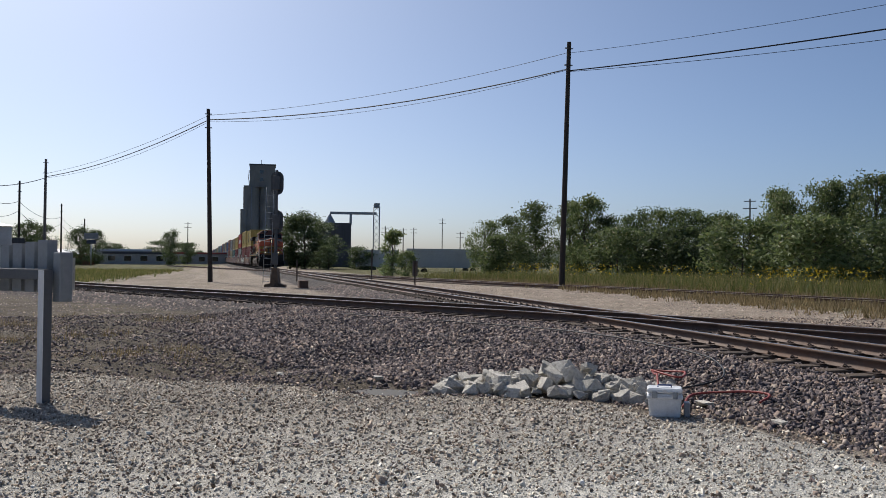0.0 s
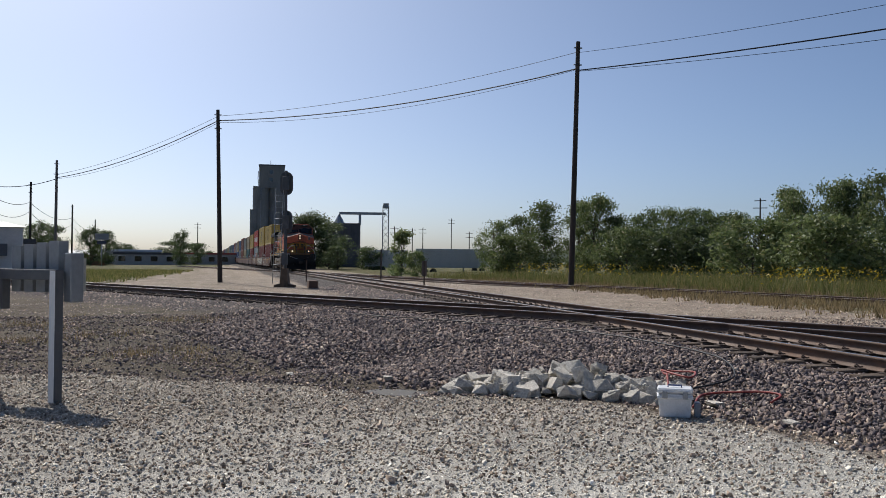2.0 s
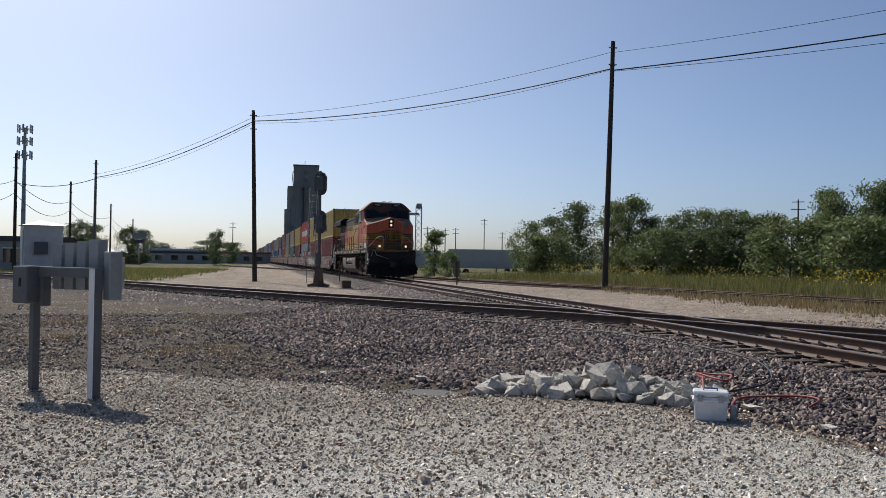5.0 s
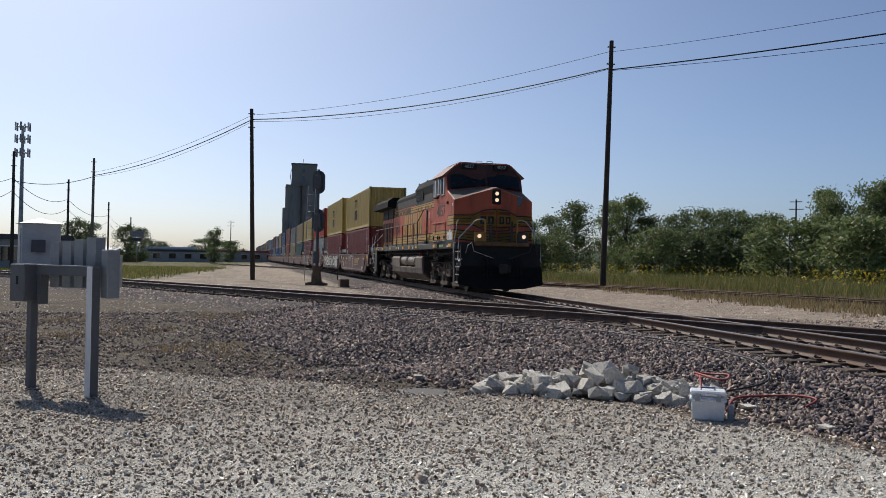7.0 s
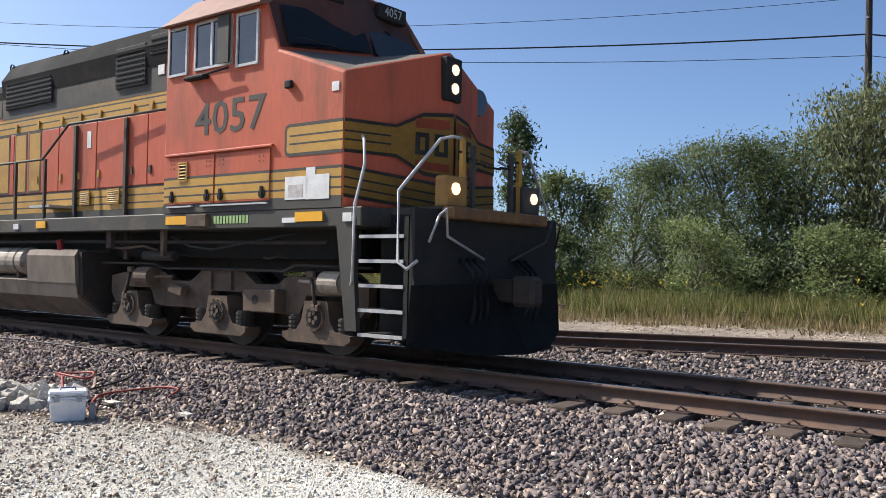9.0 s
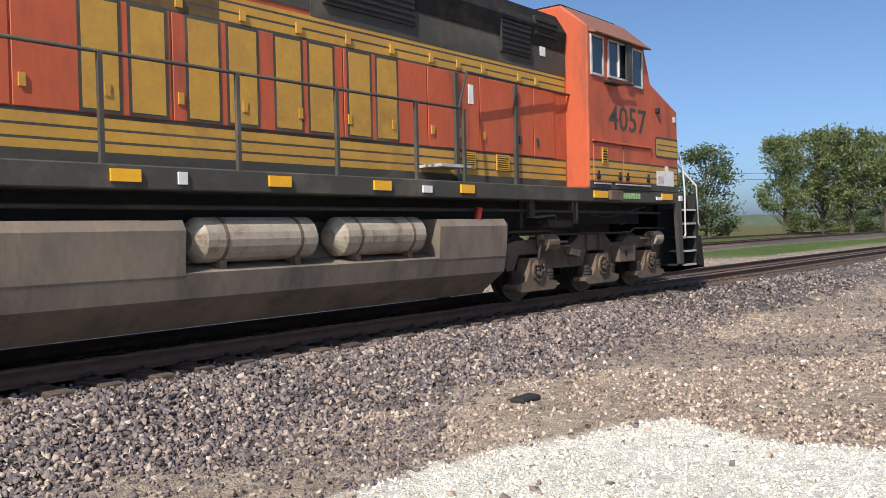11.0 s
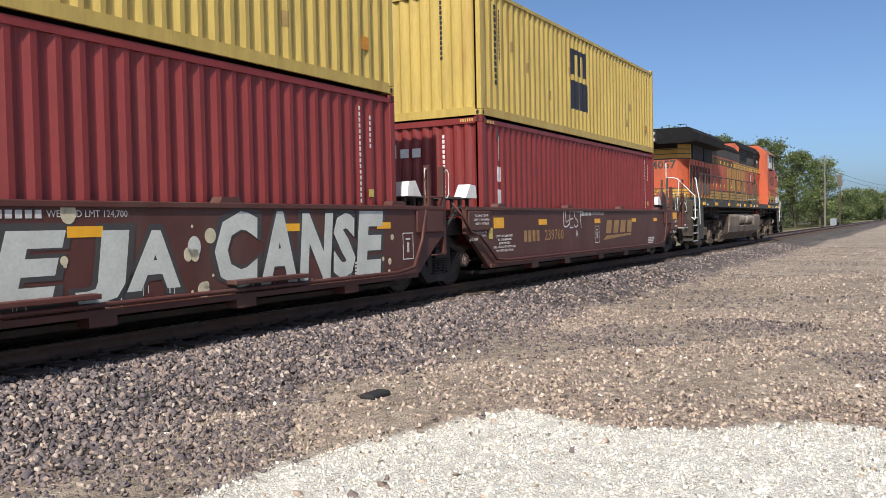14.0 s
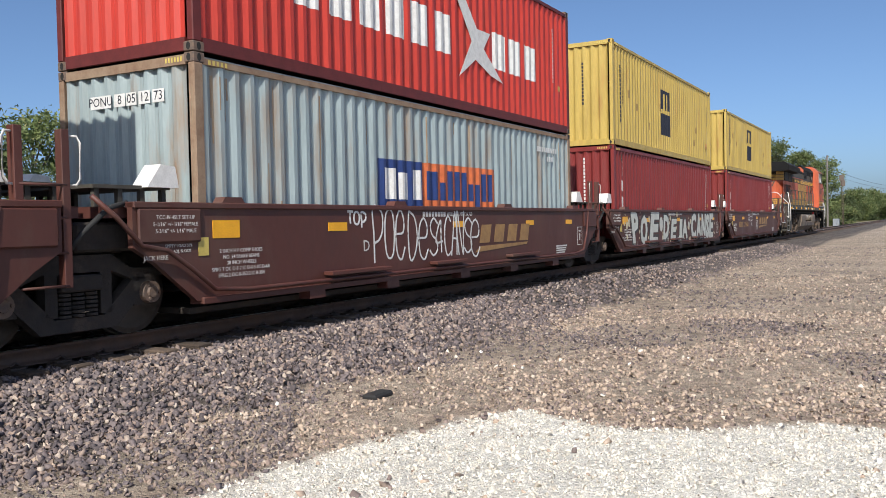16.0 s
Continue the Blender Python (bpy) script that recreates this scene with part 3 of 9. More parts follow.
for _s in (-1, 1):
    for _o in (-1, 1):
        tube(_bm, [(-0.055, _s * GAUGE / 2 + _o * 0.07, 0.012), (-0.05, _s * GAUGE / 2 + _o * 0.125, 0.03), (0.0, _s * GAUGE / 2 + _o * 0.14, 0.062),
                   (0.05, _s * GAUGE / 2 + _o * 0.125, 0.03), (0.03, _s * GAUGE / 2 + _o * 0.07, 0.03)], 0.011, 5)
    box(_bm, -0.09, 0.09, _s * GAUGE / 2 - 0.19, _s * GAUGE / 2 + 0.19, -0.002, 0.014)
CLIP_MESH = part("rail_fastening", _bm, CLIP_STEEL).data
bpy.data.objects.remove(bpy.data.objects["rail_fastening"])


def rail_track(path, label, near_lo, near_hi, spacing=0.5, low=0.0, fastened=True, first=None, last=None, seed=1):
    """A track on the ground: two rails, single ties along the near stretch, and joined ties beyond it."""
    rng = random.Random(seed)
    t = thing("railway_track", label, "railway track", kind="structure")
    for side in (-GAUGE / 2, GAUGE / 2):
        sweep_rail("rail", path, side, t, low)
    d, s = along(path)
    far_v, far_f = [], []
    pos = 0.0
    while pos < s[-1]:
        x, y = np.interp(pos, s, path[:, 0]), np.interp(pos, s, path[:, 1])
        k = min(int(np.searchsorted(s, pos)), len(d) - 1)
        a = math.atan2(d[k, 1], d[k, 0]) + radians(rng.uniform(-1.2, 1.2))
        z = low - 0.175 + rng.uniform(-0.006, 0.004)
        if near_lo <= x <= near_hi:
            m = Matrix.Translation((x, y, z)) @ Matrix.Rotation(a, 4, "Z") @ Matrix.Translation((0, rng.uniform(-0.06, 0.06), 0))
            o = new("tie", TIE_MESH)
            o.parent, o.matrix_local = t, m
            if fastened:
                c = new("rail_fastening", CLIP_MESH)
                c.parent, c.matrix_local = t, Matrix.Translation((x, y, low - 0.172)) @ Matrix.Rotation(a, 4, "Z")
        elif (first is None or x > first) and (last is None or x < last):
            c, si = math.cos(a), math.sin(a)
            b = len(far_v)
            for u, v in ((-0.115, -1.3), (0.115, -1.3), (0.115, 1.3), (-0.115, 1.3)):
                for w in (-0.18, 0.0):
                    far_v.append((x + u * c - v * si, y + u * si + v * c, z + w))
            far_f += [(b + p, b + q, b + r, b + o) for p, q, r, o in ((1, 3, 5, 7), (0, 2, 3, 1), (2, 4, 5, 3), (4, 6, 7, 5), (6, 0, 1, 7))]
        pos += spacing
    if far_f:
        o = mesh_from("ties_beyond", far_v, far_f, TIE_WOOD, t)
        o["kind"] = "stuff"
    return t


rail_track(MAIN, "rusty steel rails on dark wooden ties in stone ballast", -34, 22, 0.52, first=-140, last=130, seed=3)
rail_track(BRANCH, "rusty branch line curving across the main line", -44, 24, 0.56, low=0.002, first=-80, last=60, seed=4)
rail_track(SIDING, "low rusty siding half lost in dry grass", -22, 8, 0.6, low=-0.1, fastened=False, first=-80, last=40, seed=5)
# ---------------------------------------------------------------- locomotive
TRAIN = []
ORANGE = mat("orange_paint", (0.50, 0.094, 0.034), 0.58, second=(0.40, 0.085, 0.038), scale=1.0, dirt=(0.24, 0.065, 0.033), dirt_scale=1.0, dirt_amount=0.30, bump=0.05, bump_scale=7, stretch=(1.8, 1.8, 0.45))
YELLOW = mat("yellow_paint", (0.52, 0.285, 0.040), 0.55, second=(0.40, 0.22, 0.045), scale=2.0, dirt=(0.30, 0.16, 0.04), dirt_amount=0.2)
DARK = mat("dark_green_paint", (0.056, 0.051, 0.041), 0.7, second=(0.044, 0.041, 0.035), scale=2.0, dirt=(0.125, 0.105, 0.08), dirt_amount=0.35)
SOOT = mat("sooty_roof_paint", (0.013, 0.013, 0.014), 0.9, second=(0.009, 0.009, 0.009), scale=1.5, dirt=(0.04, 0.034, 0.03), dirt_amount=0.2, spec=0.2)
UNDER = mat("greasy_frame_paint", (0.044, 0.034, 0.027), 0.85, second=(0.030, 0.024, 0.020), scale=3.0, dirt=(0.085, 0.062, 0.044), dirt_scale=2.5, dirt_amount=0.5, bump=0.3, bump_scale=25)
DUSTY = mat("dusty_truck_paint", (0.150, 0.104, 0.070), 0.9, second=(0.10, 0.072, 0.05), scale=4.0, dirt=(0.06, 0.045, 0.034), dirt_scale=2.2, dirt_amount=0.4, bump=0.35, bump_scale=30)
TANK = mat("dusty_tank_paint", (0.22, 0.17, 0.125), 0.8, second=(0.13, 0.105, 0.085), scale=2.0, dirt=(0.07, 0.058, 0.048), dirt_scale=1.3, dirt_amount=0.4, stretch=(1, 1, 0.4))
BLACK = mat("black_paint", (0.020, 0.020, 0.020), 0.8, second=(0.028, 0.027, 0.025), scale=4, spec=0.25)
WHITE = mat("white_paint", (0.78, 0.77, 0.74), 0.5, second=(0.62, 0.61, 0.58), scale=6)
SILVER = mat("bare_rail_paint", (0.55, 0.54, 0.52), 0.45, 0.2, second=(0.40, 0.39, 0.38), scale=8)
SOOTED = mat("sooted_yellow_paint", (0.10, 0.062, 0.022), 0.8, second=(0.25, 0.14, 0.035), scale=1.2, dirt=(0.03, 0.025, 0.02), dirt_scale=1.5, dirt_amount=0.5)
RUBBER = mat("black_rubber", (0.02, 0.02, 0.02), 0.8)
WHEEL = mat("wheel_steel", (0.09, 0.08, 0.07), 0.55, 0.6, second=(0.05, 0.045, 0.04), scale=5)
GLASS = mat("dark_window_glass", (0.012, 0.016, 0.020), 0.06, second=(0.02, 0.024, 0.028), scale=2, spec=0.8)
GRILLE = mat("black_grille", (0.015, 0.015, 0.015), 0.8, second=(0.03, 0.03, 0.028), scale=30)
LAMP = mat("lit_headlight", (1.0, 0.74, 0.48), 0.3, emit=1.1)
REFLECT = mat("yellow_reflector", (0.85, 0.42, 0.015), 0.4, second=(0.75, 0.36, 0.015), scale=6)
RED = mat("red_paint", (0.45, 0.03, 0.025), 0.5)
BUFF = mat("buff_tank_paint", (0.36, 0.31, 0.24), 0.55, second=(0.27, 0.22, 0.17), scale=4, dirt=(0.15, 0.08, 0.045), dirt_scale=4, dirt_amount=0.25)
HO = 10.1                        # the nose corner lies this far ahead of the engine's middle


def lettering(name, text, size, material, parent, m, depth=0.004, width=None, label="", heavy=0.0):
    """Raised characters of the built-in font; m: where the line's middle stands, x to its right, y up, z outward."""
    cu = bpy.data.curves.new(name, "FONT")
    cu.body, cu.size, cu.extrude, cu.align_x, cu.align_y, cu.resolution_u, cu.offset = text, size, depth / 2, "CENTER", "CENTER", 2, heavy
    ob = bpy.data.objects.new(name, cu)
    scene.collection.objects.link(ob)
    me = bpy.data.meshes.new_from_object(ob.evaluated_get(bpy.context.evaluated_depsgraph_get()))
    bpy.data.objects.remove(ob)
    if width:
        xs = [v.co.x for v in me.vertices]
        k = width / max(1e-6, max(xs) - min(xs))
        for v in me.vertices:
            v.co.x *= k
    me.materials.clear()
    me.materials.append(material)
    o = new(name, me)
    o.parent, o.matrix_local = parent, m
    if label:
        o["label"] = label
    return o


def near_face(x, lat, z):
    """A place on the side that looks to -y: x to the right, z up."""
    return Matrix.Translation((x, -lat, z)) @ Matrix.Rotation(math.pi / 2, 4, "X")


def bars(name, rects, material, parent, m, depth=0.004):
    """Plain painted bars (x0, x1, y0, y1) on a face; they stand for writing that is not spelled out."""
    bm = bmesh.new()
    for x0, x1, y0, y1 in rects:
        box(bm, x0, x1, y0, y1, 0, depth)
    o = part(name, bm, material, parent)
    o.matrix_local = m
    return o


def emblem(name, width, height, count, material, parent, m, depth=0.006, rim=None):
    """A row of plain blocks in place of a brand's letters."""
    w = width / count
    rects = []
    for i in range(count):
        x = -width / 2 + i * w
        rects += [(x + 0.08 * w, x + 0.40 * w, -height / 2, height / 2), (x + 0.52 * w, x + 0.84 * w, -height / 2, height / 2)]
    for grown, d, m2, suffix in ((0.035, depth * 0.5, rim, "_edge"), (0.0, depth, material, "")):
        if m2:
            for x0, x1, y0, y1 in rects:
                bm = bmesh.new()
                box(bm, x0 - grown, x1 + grown, y0 - grown, y1 + grown, 0, d)
                part(name + suffix, bm, m2, parent).matrix_local = m


def rod(name, pts, r, material, parent, label="", seg=7):
    bm = bmesh.new()
    tube(bm, pts, r, seg)
    return part(name, bm, material, parent, label, smooth=True)


def slab(name, dims, material, parent, label="", bevel=0.0):
    bm = bmesh.new()
    box(bm, *dims, bevel=bevel)
    return part(name, bm, material, parent, label)


def louver(parent, x0, x1, lat, z0, z1, n, frame_mat, slat_mat, side=-1):
    """A small louvered vent standing on a side wall."""
    y = side * lat
    fr = bmesh.new()
    t = 0.022
    o = 0.02 * side
    lo, hi = sorted((y, y + o))
    for d in ((x0, x1, lo, hi, z0, z0 + t), (x0, x1, lo, hi, z1 - t, z1), (x0, x0 + t, lo, hi, z0 + t, z1 - t), (x1 - t, x1, lo, hi, z0 + t, z1 - t)):
        box(fr, *d)
    v = part("vent", fr, frame_mat, parent)
    bm = bmesh.new()
    box(bm, x0 + t, x1 - t, min(y + 0.003 * side, y), max(y + 0.003 * side, y), z0 + t, z1 - t)
    part("backing", bm, GRILLE, v)
    for i in range(n):
        z = z0 + t + (i + 0.5) * (z1 - z0 - 2 * t) / n
        s = bmesh.new()
        box(s, x0 + t, x1 - t, -0.014, 0.014, -0.004, 0.004)
        part("slat", s, slat_mat, v).matrix_local = Matrix.Translation((0, y + 0.014 * side, z)) @ Matrix.Rotation(0.8 * -side, 4, "X")
    return v


def truck(name, parent, x_mid, axles, lat, radius, mats, spin_rows=None, inner=True):
    """A three- or two-axle truck: sideframes with axle boxes and springs, brake gear, and wheels."""
    t = new(name)
    t.parent, t.empty_display_size = parent, 0.1
    t.matrix_local = Matrix.Translation((x_mid, 0, 0))
    frame_mat, box_mat = mats
    lo, hi = min(axles) - 0.75, max(axles) + 0.75
    for s in (-1, 1):
        y0, y1 = sorted((s * (lat - 0.26), s * (lat - 0.12)))
        outline = [(lo, 0.66), (lo + 0.12, 0.52)]
        for a in sorted(axles):
            outline += [(a - 0.46, 0.50), (a - 0.32, 0.76), (a + 0.32, 0.76), (a + 0.46, 0.50)]
        outline += [(hi - 0.12, 0.52), (hi, 0.66), (hi, 0.92), (hi - 0.35, 0.98), (1.35, 1.0), (1.15, 0.88), (0.72, 0.88), (0.40, 1.08), (-0.40, 1.08), (-0.72, 0.88), (-1.15, 0.88), (-1.35, 1.0), (lo + 0.35, 0.98), (lo, 0.92)]
        bm = bmesh.new()
        prism(bm, outline, "y", y0, y1)
        part("sideframe", bm, frame_mat, t)
        for a in axles:
            bm = bmesh.new()
            yo0, yo1 = sorted((s * (lat - 0.22), s * (lat + 0.03)))
            prism(bm, [(a - 0.50, 0.18), (a + 0.50, 0.18), (a + 0.60, 0.24), (a + 0.60, 0.30), (a + 0.34, 0.34), (a + 0.25, 0.46), (a + 0.20, 0.70), (a - 0.20, 0.70), (a - 0.25, 0.46), (a - 0.34, 0.34), (a - 0.60, 0.30), (a - 0.60, 0.24)], "y", yo0, yo1)
            jb = part("axle_box", bm, box_mat, t)
            bm = bmesh.new()
            cyl(bm, (a, s * (lat + 0.02), 0.50), (a, s * (lat + 0.06), 0.50), 0.175, 0.165, seg=22)
            part("bearing_cap", bm, box_mat, jb)
            bm = bmesh.new()
            cyl(bm, (a, s * (lat + 0.055), 0.50), (a, s * (lat + 0.068), 0.50), 0.13, seg=20)
            part("bearing_cover", bm, BLACK, jb)
            bm = bmesh.new()
            for k in range(10):
                b = 0.628 * k
                cyl(bm, (a + 0.152 * math.cos(b), s * (lat + 0.055), 0.50 + 0.152 * math.sin(b)), (a + 0.152 * math.cos(b), s * (lat + 0.072), 0.50 + 0.152 * math.sin(b)), 0.012, seg=6)
            for k in range(5):
                b = 1.257 * k
                cyl(bm, (a + 0.06 * math.cos(b), s * (lat + 0.066), 0.50 + 0.06 * math.sin(b)), (a + 0.06 * math.cos(b), s * (lat + 0.085), 0.50 + 0.06 * math.sin(b)), 0.030, seg=8)
            for piece in islands(bm):
                part("bolt", piece, DUSTY, jb)
            for k in (-0.44, 0.44):
                sp = bmesh.new()
                for q in range(4):
                    cyl(sp, (a + k, s * (lat - 0.10), 0.305 + q * 0.052), (a + k, s * (lat - 0.10), 0.340 + q * 0.052), 0.128, 0.128, seg=14)
                    cyl(sp, (a + k, s * (lat - 0.10), 0.340 + q * 0.052), (a + k, s * (lat - 0.10), 0.357 + q * 0.052), 0.105, seg=12)
                part("coil_spring", sp, UNDER, t)
        F = -1 if x_mid < 0 else 1
        top_axle = max(axles) if F == 1 else min(axles)
        for q in (1, -1):
            e = (max(axles) if q == 1 else min(axles))
            bm = bmesh.new()
            c0 = e + q * 0.10 if q == F else e - q * 0.55
            cyl(bm, (c0, s * (lat - 0.02), 0.93), (c0 + q * 0.34, s * (lat - 0.02), 0.93), 0.145, seg=18)
            cyl(bm, (c0 + q * 0.34, s * (lat - 0.02), 0.93), (c0 + q * 0.38, s * (lat - 0.02), 0.93), 0.12, 0.09, 18)
            cyl(bm, (c0, s * (lat - 0.02), 0.93), (c0 - q * 0.46, s * (lat - 0.02), 0.94), 0.022, seg=8)
            part("brake_cylinder", bm, BUFF if q == F else box_mat, t, "buff brake cylinder")
            rod("brake_lever", [(e - q * 0.06, s * (lat + 0.06), 1.02), (e, s * (lat + 0.07), 0.80), (e + q * 0.06, s * (lat + 0.08), 0.62)], 0.024, UNDER, t)
            bm = bmesh.new()
            box(bm, e - q * 0.06 - 0.06, e - q * 0.06 + 0.06, s * (lat + 0.06) - 0.03, s * (lat + 0.06) + 0.03, 0.99, 1.07, bevel=0.01)
            part("brake_linkage", bm, DUSTY, t)
            bm = bmesh.new()
            box(bm, e + q * 0.04 - 0.07, e + q * 0.04 + 0.07, s * (lat + 0.07) - 0.03, s * (lat + 0.07) + 0.03, 0.58, 0.66, bevel=0.01)
            part("brake_linkage", bm, DUSTY, t)
        rod("sand_pipe", [(lo - 0.2, s * (lat - 0.06), 1.12), (-1.5, s * (lat - 0.06), 1.12), (-1.35, s * (lat - 0.06), 1.06), (1.35, s * (lat - 0.06), 1.06), (1.55, s * (lat - 0.06), 1.14), (hi + 0.1, s * (lat - 0.06), 1.12)], 0.02, UNDER, t)
        bm = bmesh.new()
        box(bm, F * 1.0 - 0.32, F * 1.0 + 0.32, min(s * (lat - 0.13), s * (lat + 0.07)), max(s * (lat - 0.13), s * (lat + 0.07)), 0.52, 0.82, bevel=0.012)
        lug = part("frame_bracket", bm, box_mat, t)
        bm = bmesh.new()
        cyl(bm, (F * 0.93, s * (lat + 0.068), 0.68), (F * 0.93, s * (lat + 0.074), 0.68), 0.062, seg=16)
        part("bracket_hole", bm, BLACK, lug)
        bm = bmesh.new()
        box(bm, -0.16, 0.16, -0.05, 0.05, -0.07, 0.07, bevel=0.008)
        part("small_bracket", bm, box_mat, t).matrix_local = Matrix.Translation((-F * 0.86, s * (lat + 0.0), 0.76)) @ Matrix.Rotation(0.18, 4, "Y")
        for x in (-0.22, 0.22):
            slab("bolster_rib", (x - 0.03, x + 0.03, min(s * (lat - 0.13), s * (lat - 0.07)), max(s * (lat - 0.13), s * (lat - 0.07)), 0.78, 1.06), frame_mat, t)
    for a in axles:
        w = bmesh.new()
        for s in (-1, 1):
            cyl(w, (0, s * 0.69, 0), (0, s * 0.72, 0), radius + 0.028, radius + 0.022, 28)
            cyl(w, (0, s * 0.72, 0), (0, s * 0.83, 0), radius, radius - 0.004, 28)
            cyl(w, (0, s * 0.83, 0), (0, s * 0.88, 0), 0.14, 0.12, 14)
            for q in range(3):
                b = 2.1 * q
                cyl(w, (0.27 * math.cos(b), s * 0.825, 0.27 * math.sin(b)), (0.27 * math.cos(b), s * 0.838, 0.27 * math.sin(b)), 0.06, seg=8)
        cyl(w, (0, -0.72, 0), (0, 0.72, 0), 0.09, seg=10)
        o = part("wheelset", w, WHEEL, t)
        o.matrix_local = Matrix.Translation((a, 0, radius))
        SPIN.append((o, a, radius))
        if inner:
            slab("traction_motor", (a + 0.15, a + 0.85, -0.55, 0.55, 0.3, 0.9), UNDER, t)
    return t


SPIN = []


def build_locomotive():
    g = thing("locomotive", "weathered orange diesel locomotive with yellow stripes and dark roof", "locomotive")
    U = lambda u: u + HO
    # underframe
    bm = bmesh.new()
    box(bm, U(-20.2), U(0.35), -1.53, 1.53, 1.60, 1.83, bevel=0.015)
    box(bm, U(0.35), U(1.1), -0.85, 0.85, 1.45, 1.80)
    box(bm, U(-21.0), U(-20.2), -0.85, 0.85, 1.45, 1.80)
    part("underframe", bm, DARK, g)
    slab("centre_sill", (U(-18.6), U(-0.9), -0.5, 0.5, 1.05, 1.60), UNDER, g)
    for s in (-1, 1):
        for k, (u, w) in enumerate(((-0.5, 0.47), (-3.15, 0.48), (-6.9, 0.3), (-8.6, 0.3), (-10.2, 0.3), (-12.0, 0.3), (-13.9, 0.3), (-16.4, 0.42), (-18.6, 0.42))):
            slab("reflector", (U(u) - w / 2, U(u) + w / 2, s * 1.545 - 0.012, s * 1.545 + 0.012, 1.67, 1.785), REFLECT, g)
    for u, w, h in ((-0.85, 0.24, 0.06), (0.14, 0.14, 0.10), (-11.4, 0.1, 0.12), (-7.75, 0.18, 0.09), (-18.0, 0.12, 0.06)):
        slab("data_plate", (U(u) - w / 2, U(u) + w / 2, -1.552, -1.53, 1.66, 1.66 + h), WHITE, g)
    bars("lettering", [(-0.36 + i * 0.066, -0.36 + i * 0.066 + 0.045, -0.05, 0.05) for i in range(11)], mat("pale_green_paint", (0.35, 0.52, 0.2), 0.6), g, near_face(U(-1.98), 1.531, 1.72))
    slab("step_box", (U(-2.87), U(-2.42), -1.60, -1.5, 1.63, 1.80), DUSTY, g, bevel=0.012)
    # cab with its wide nose
    cab = bmesh.new()
    side = [(U(-3.5), 1.83), (U(0.05), 1.83), (U(0.05), 3.42), (U(-1.12), 3.84), (U(-1.42), 4.56), (U(-3.5), 4.56)]
    v = {}
    for s in (-1, 1):
        for i, (x, z) in enumerate(side):
            v[s, i] = cab.verts.new((x, s * 1.53, z))
    ridge = [cab.verts.new((U(0.50), 0, 1.83)), cab.verts.new((U(0.42), 0, 3.90)), cab.verts.new((U(-0.95), 0, 4.02)), cab.verts.new((U(-1.22), 0, 4.95))]
    eave = [(U(-1.42), 4.52), (U(-3.5), 4.52)]
    roof = {s: [cab.verts.new((U(-1.30), s * 1.02, 4.97)), cab.verts.new((U(-3.5), s * 1.02, 4.97))] for s in (-1, 1)}
    cab.faces.new([v[-1, i] for i in range(6)])
    cab.faces.new([v[1, i] for i in range(5, -1, -1)])
    for s in (-1, 1):
        cab.faces.new([v[s, 1], ridge[0], ridge[1], v[s, 2]])
        cab.faces.new([v[s, 2], ridge[1], ridge[2], v[s, 3]]).material_index = 1
        cab.faces.new([v[s, 3], ridge[2], ridge[3], roof[s][0], v[s, 4]]).material_index = 2
        cab.faces.new([v[s, 4], roof[s][0], roof[s][1], v[s, 5]]).material_index = 3
    cab.faces.new([roof[-1][0], ridge[3], roof[1][0], roof[1][1], roof[-1][1]])
    cab.faces.new([v[-1, 5], roof[-1][1], roof[1][1], v[1, 5], v[1, 0], v[-1, 0]])
    cab.faces.new([v[-1, 0], v[1, 0], v[1, 1], ridge[0], v[-1, 1]])
    bmesh.ops.recalc_face_normals(cab, faces=cab.faces)
    bmesh.ops.bevel(cab, geom=[e for e in cab.edges if e.is_manifold and e.calc_face_angle() > 0.35], offset=0.035, segments=2, affect="EDGES", profile=0.6)
    body = part("cab", cab, [ORANGE, mat("antiglare_nose_paint", (0.15, 0.125, 0.10), 0.85, second=(0.10, 0.085, 0.07), scale=2.5, dirt=(0.22, 0.15, 0.11), dirt_scale=2, dirt_amount=0.3), mat("sooted_orange_paint", (0.10, 0.034, 0.024), 0.8, second=(0.045, 0.024, 0.02), scale=2.0), mat("sooty_cab_roof_paint", (0.075, 0.048, 0.040), 0.85, second=(0.04, 0.03, 0.027), scale=1.5, spec=0.2)], g)
    slab("cab_roof", (U(-3.45), U(-1.45), -1.0, 1.0, 4.96, 5.01), SOOT, body, bevel=0.03)
    for s in (-1, 1):
        bm = bmesh.new()
        prism(bm, [(s * 1.50, 4.46), (s * 1.66, 4.42), (s * 1.67, 4.44), (s * 1.1, 4.93), (s * 1.1, 4.87)], "x", U(-3.45), U(-1.35))
        part("eave", bm, mat("faded_eave_paint", (0.24, 0.105, 0.07), 0.7), body)
        # side windows with their frames
        for x0, x1, z0, z1 in ((-3.42, -2.98, 3.74, 4.42), (-2.82, -2.02, 3.76, 4.42), (-1.93, -1.49, 3.70, 4.40)):
            fr = bmesh.new()
            t = 0.035
            a, b = sorted((s * 1.52, s * 1.56))
            for d in ((x0, x1, z0, z0 + t), (x0, x1, z1 - t, z1), (x0, x0 + t, z0 + t, z1 - t), (x1 - t, x1, z0 + t, z1 - t)):
                box(fr, U(d[0]), U(d[1]), a, b, d[2], d[3])
            w = part("window", fr, SILVER, body, "side window with a bright metal frame")
            slab("pane", (U(x0 + t), U(x1 - t), s * 1.538 - 0.004, s * 1.538 + 0.004, z0 + t, z1 - t), GLASS, w)
        slab("window_post", (U(-2.46), U(-2.42), s * 1.552 - 0.012, s * 1.552 + 0.012, 3.8, 4.38), WHITE, body)
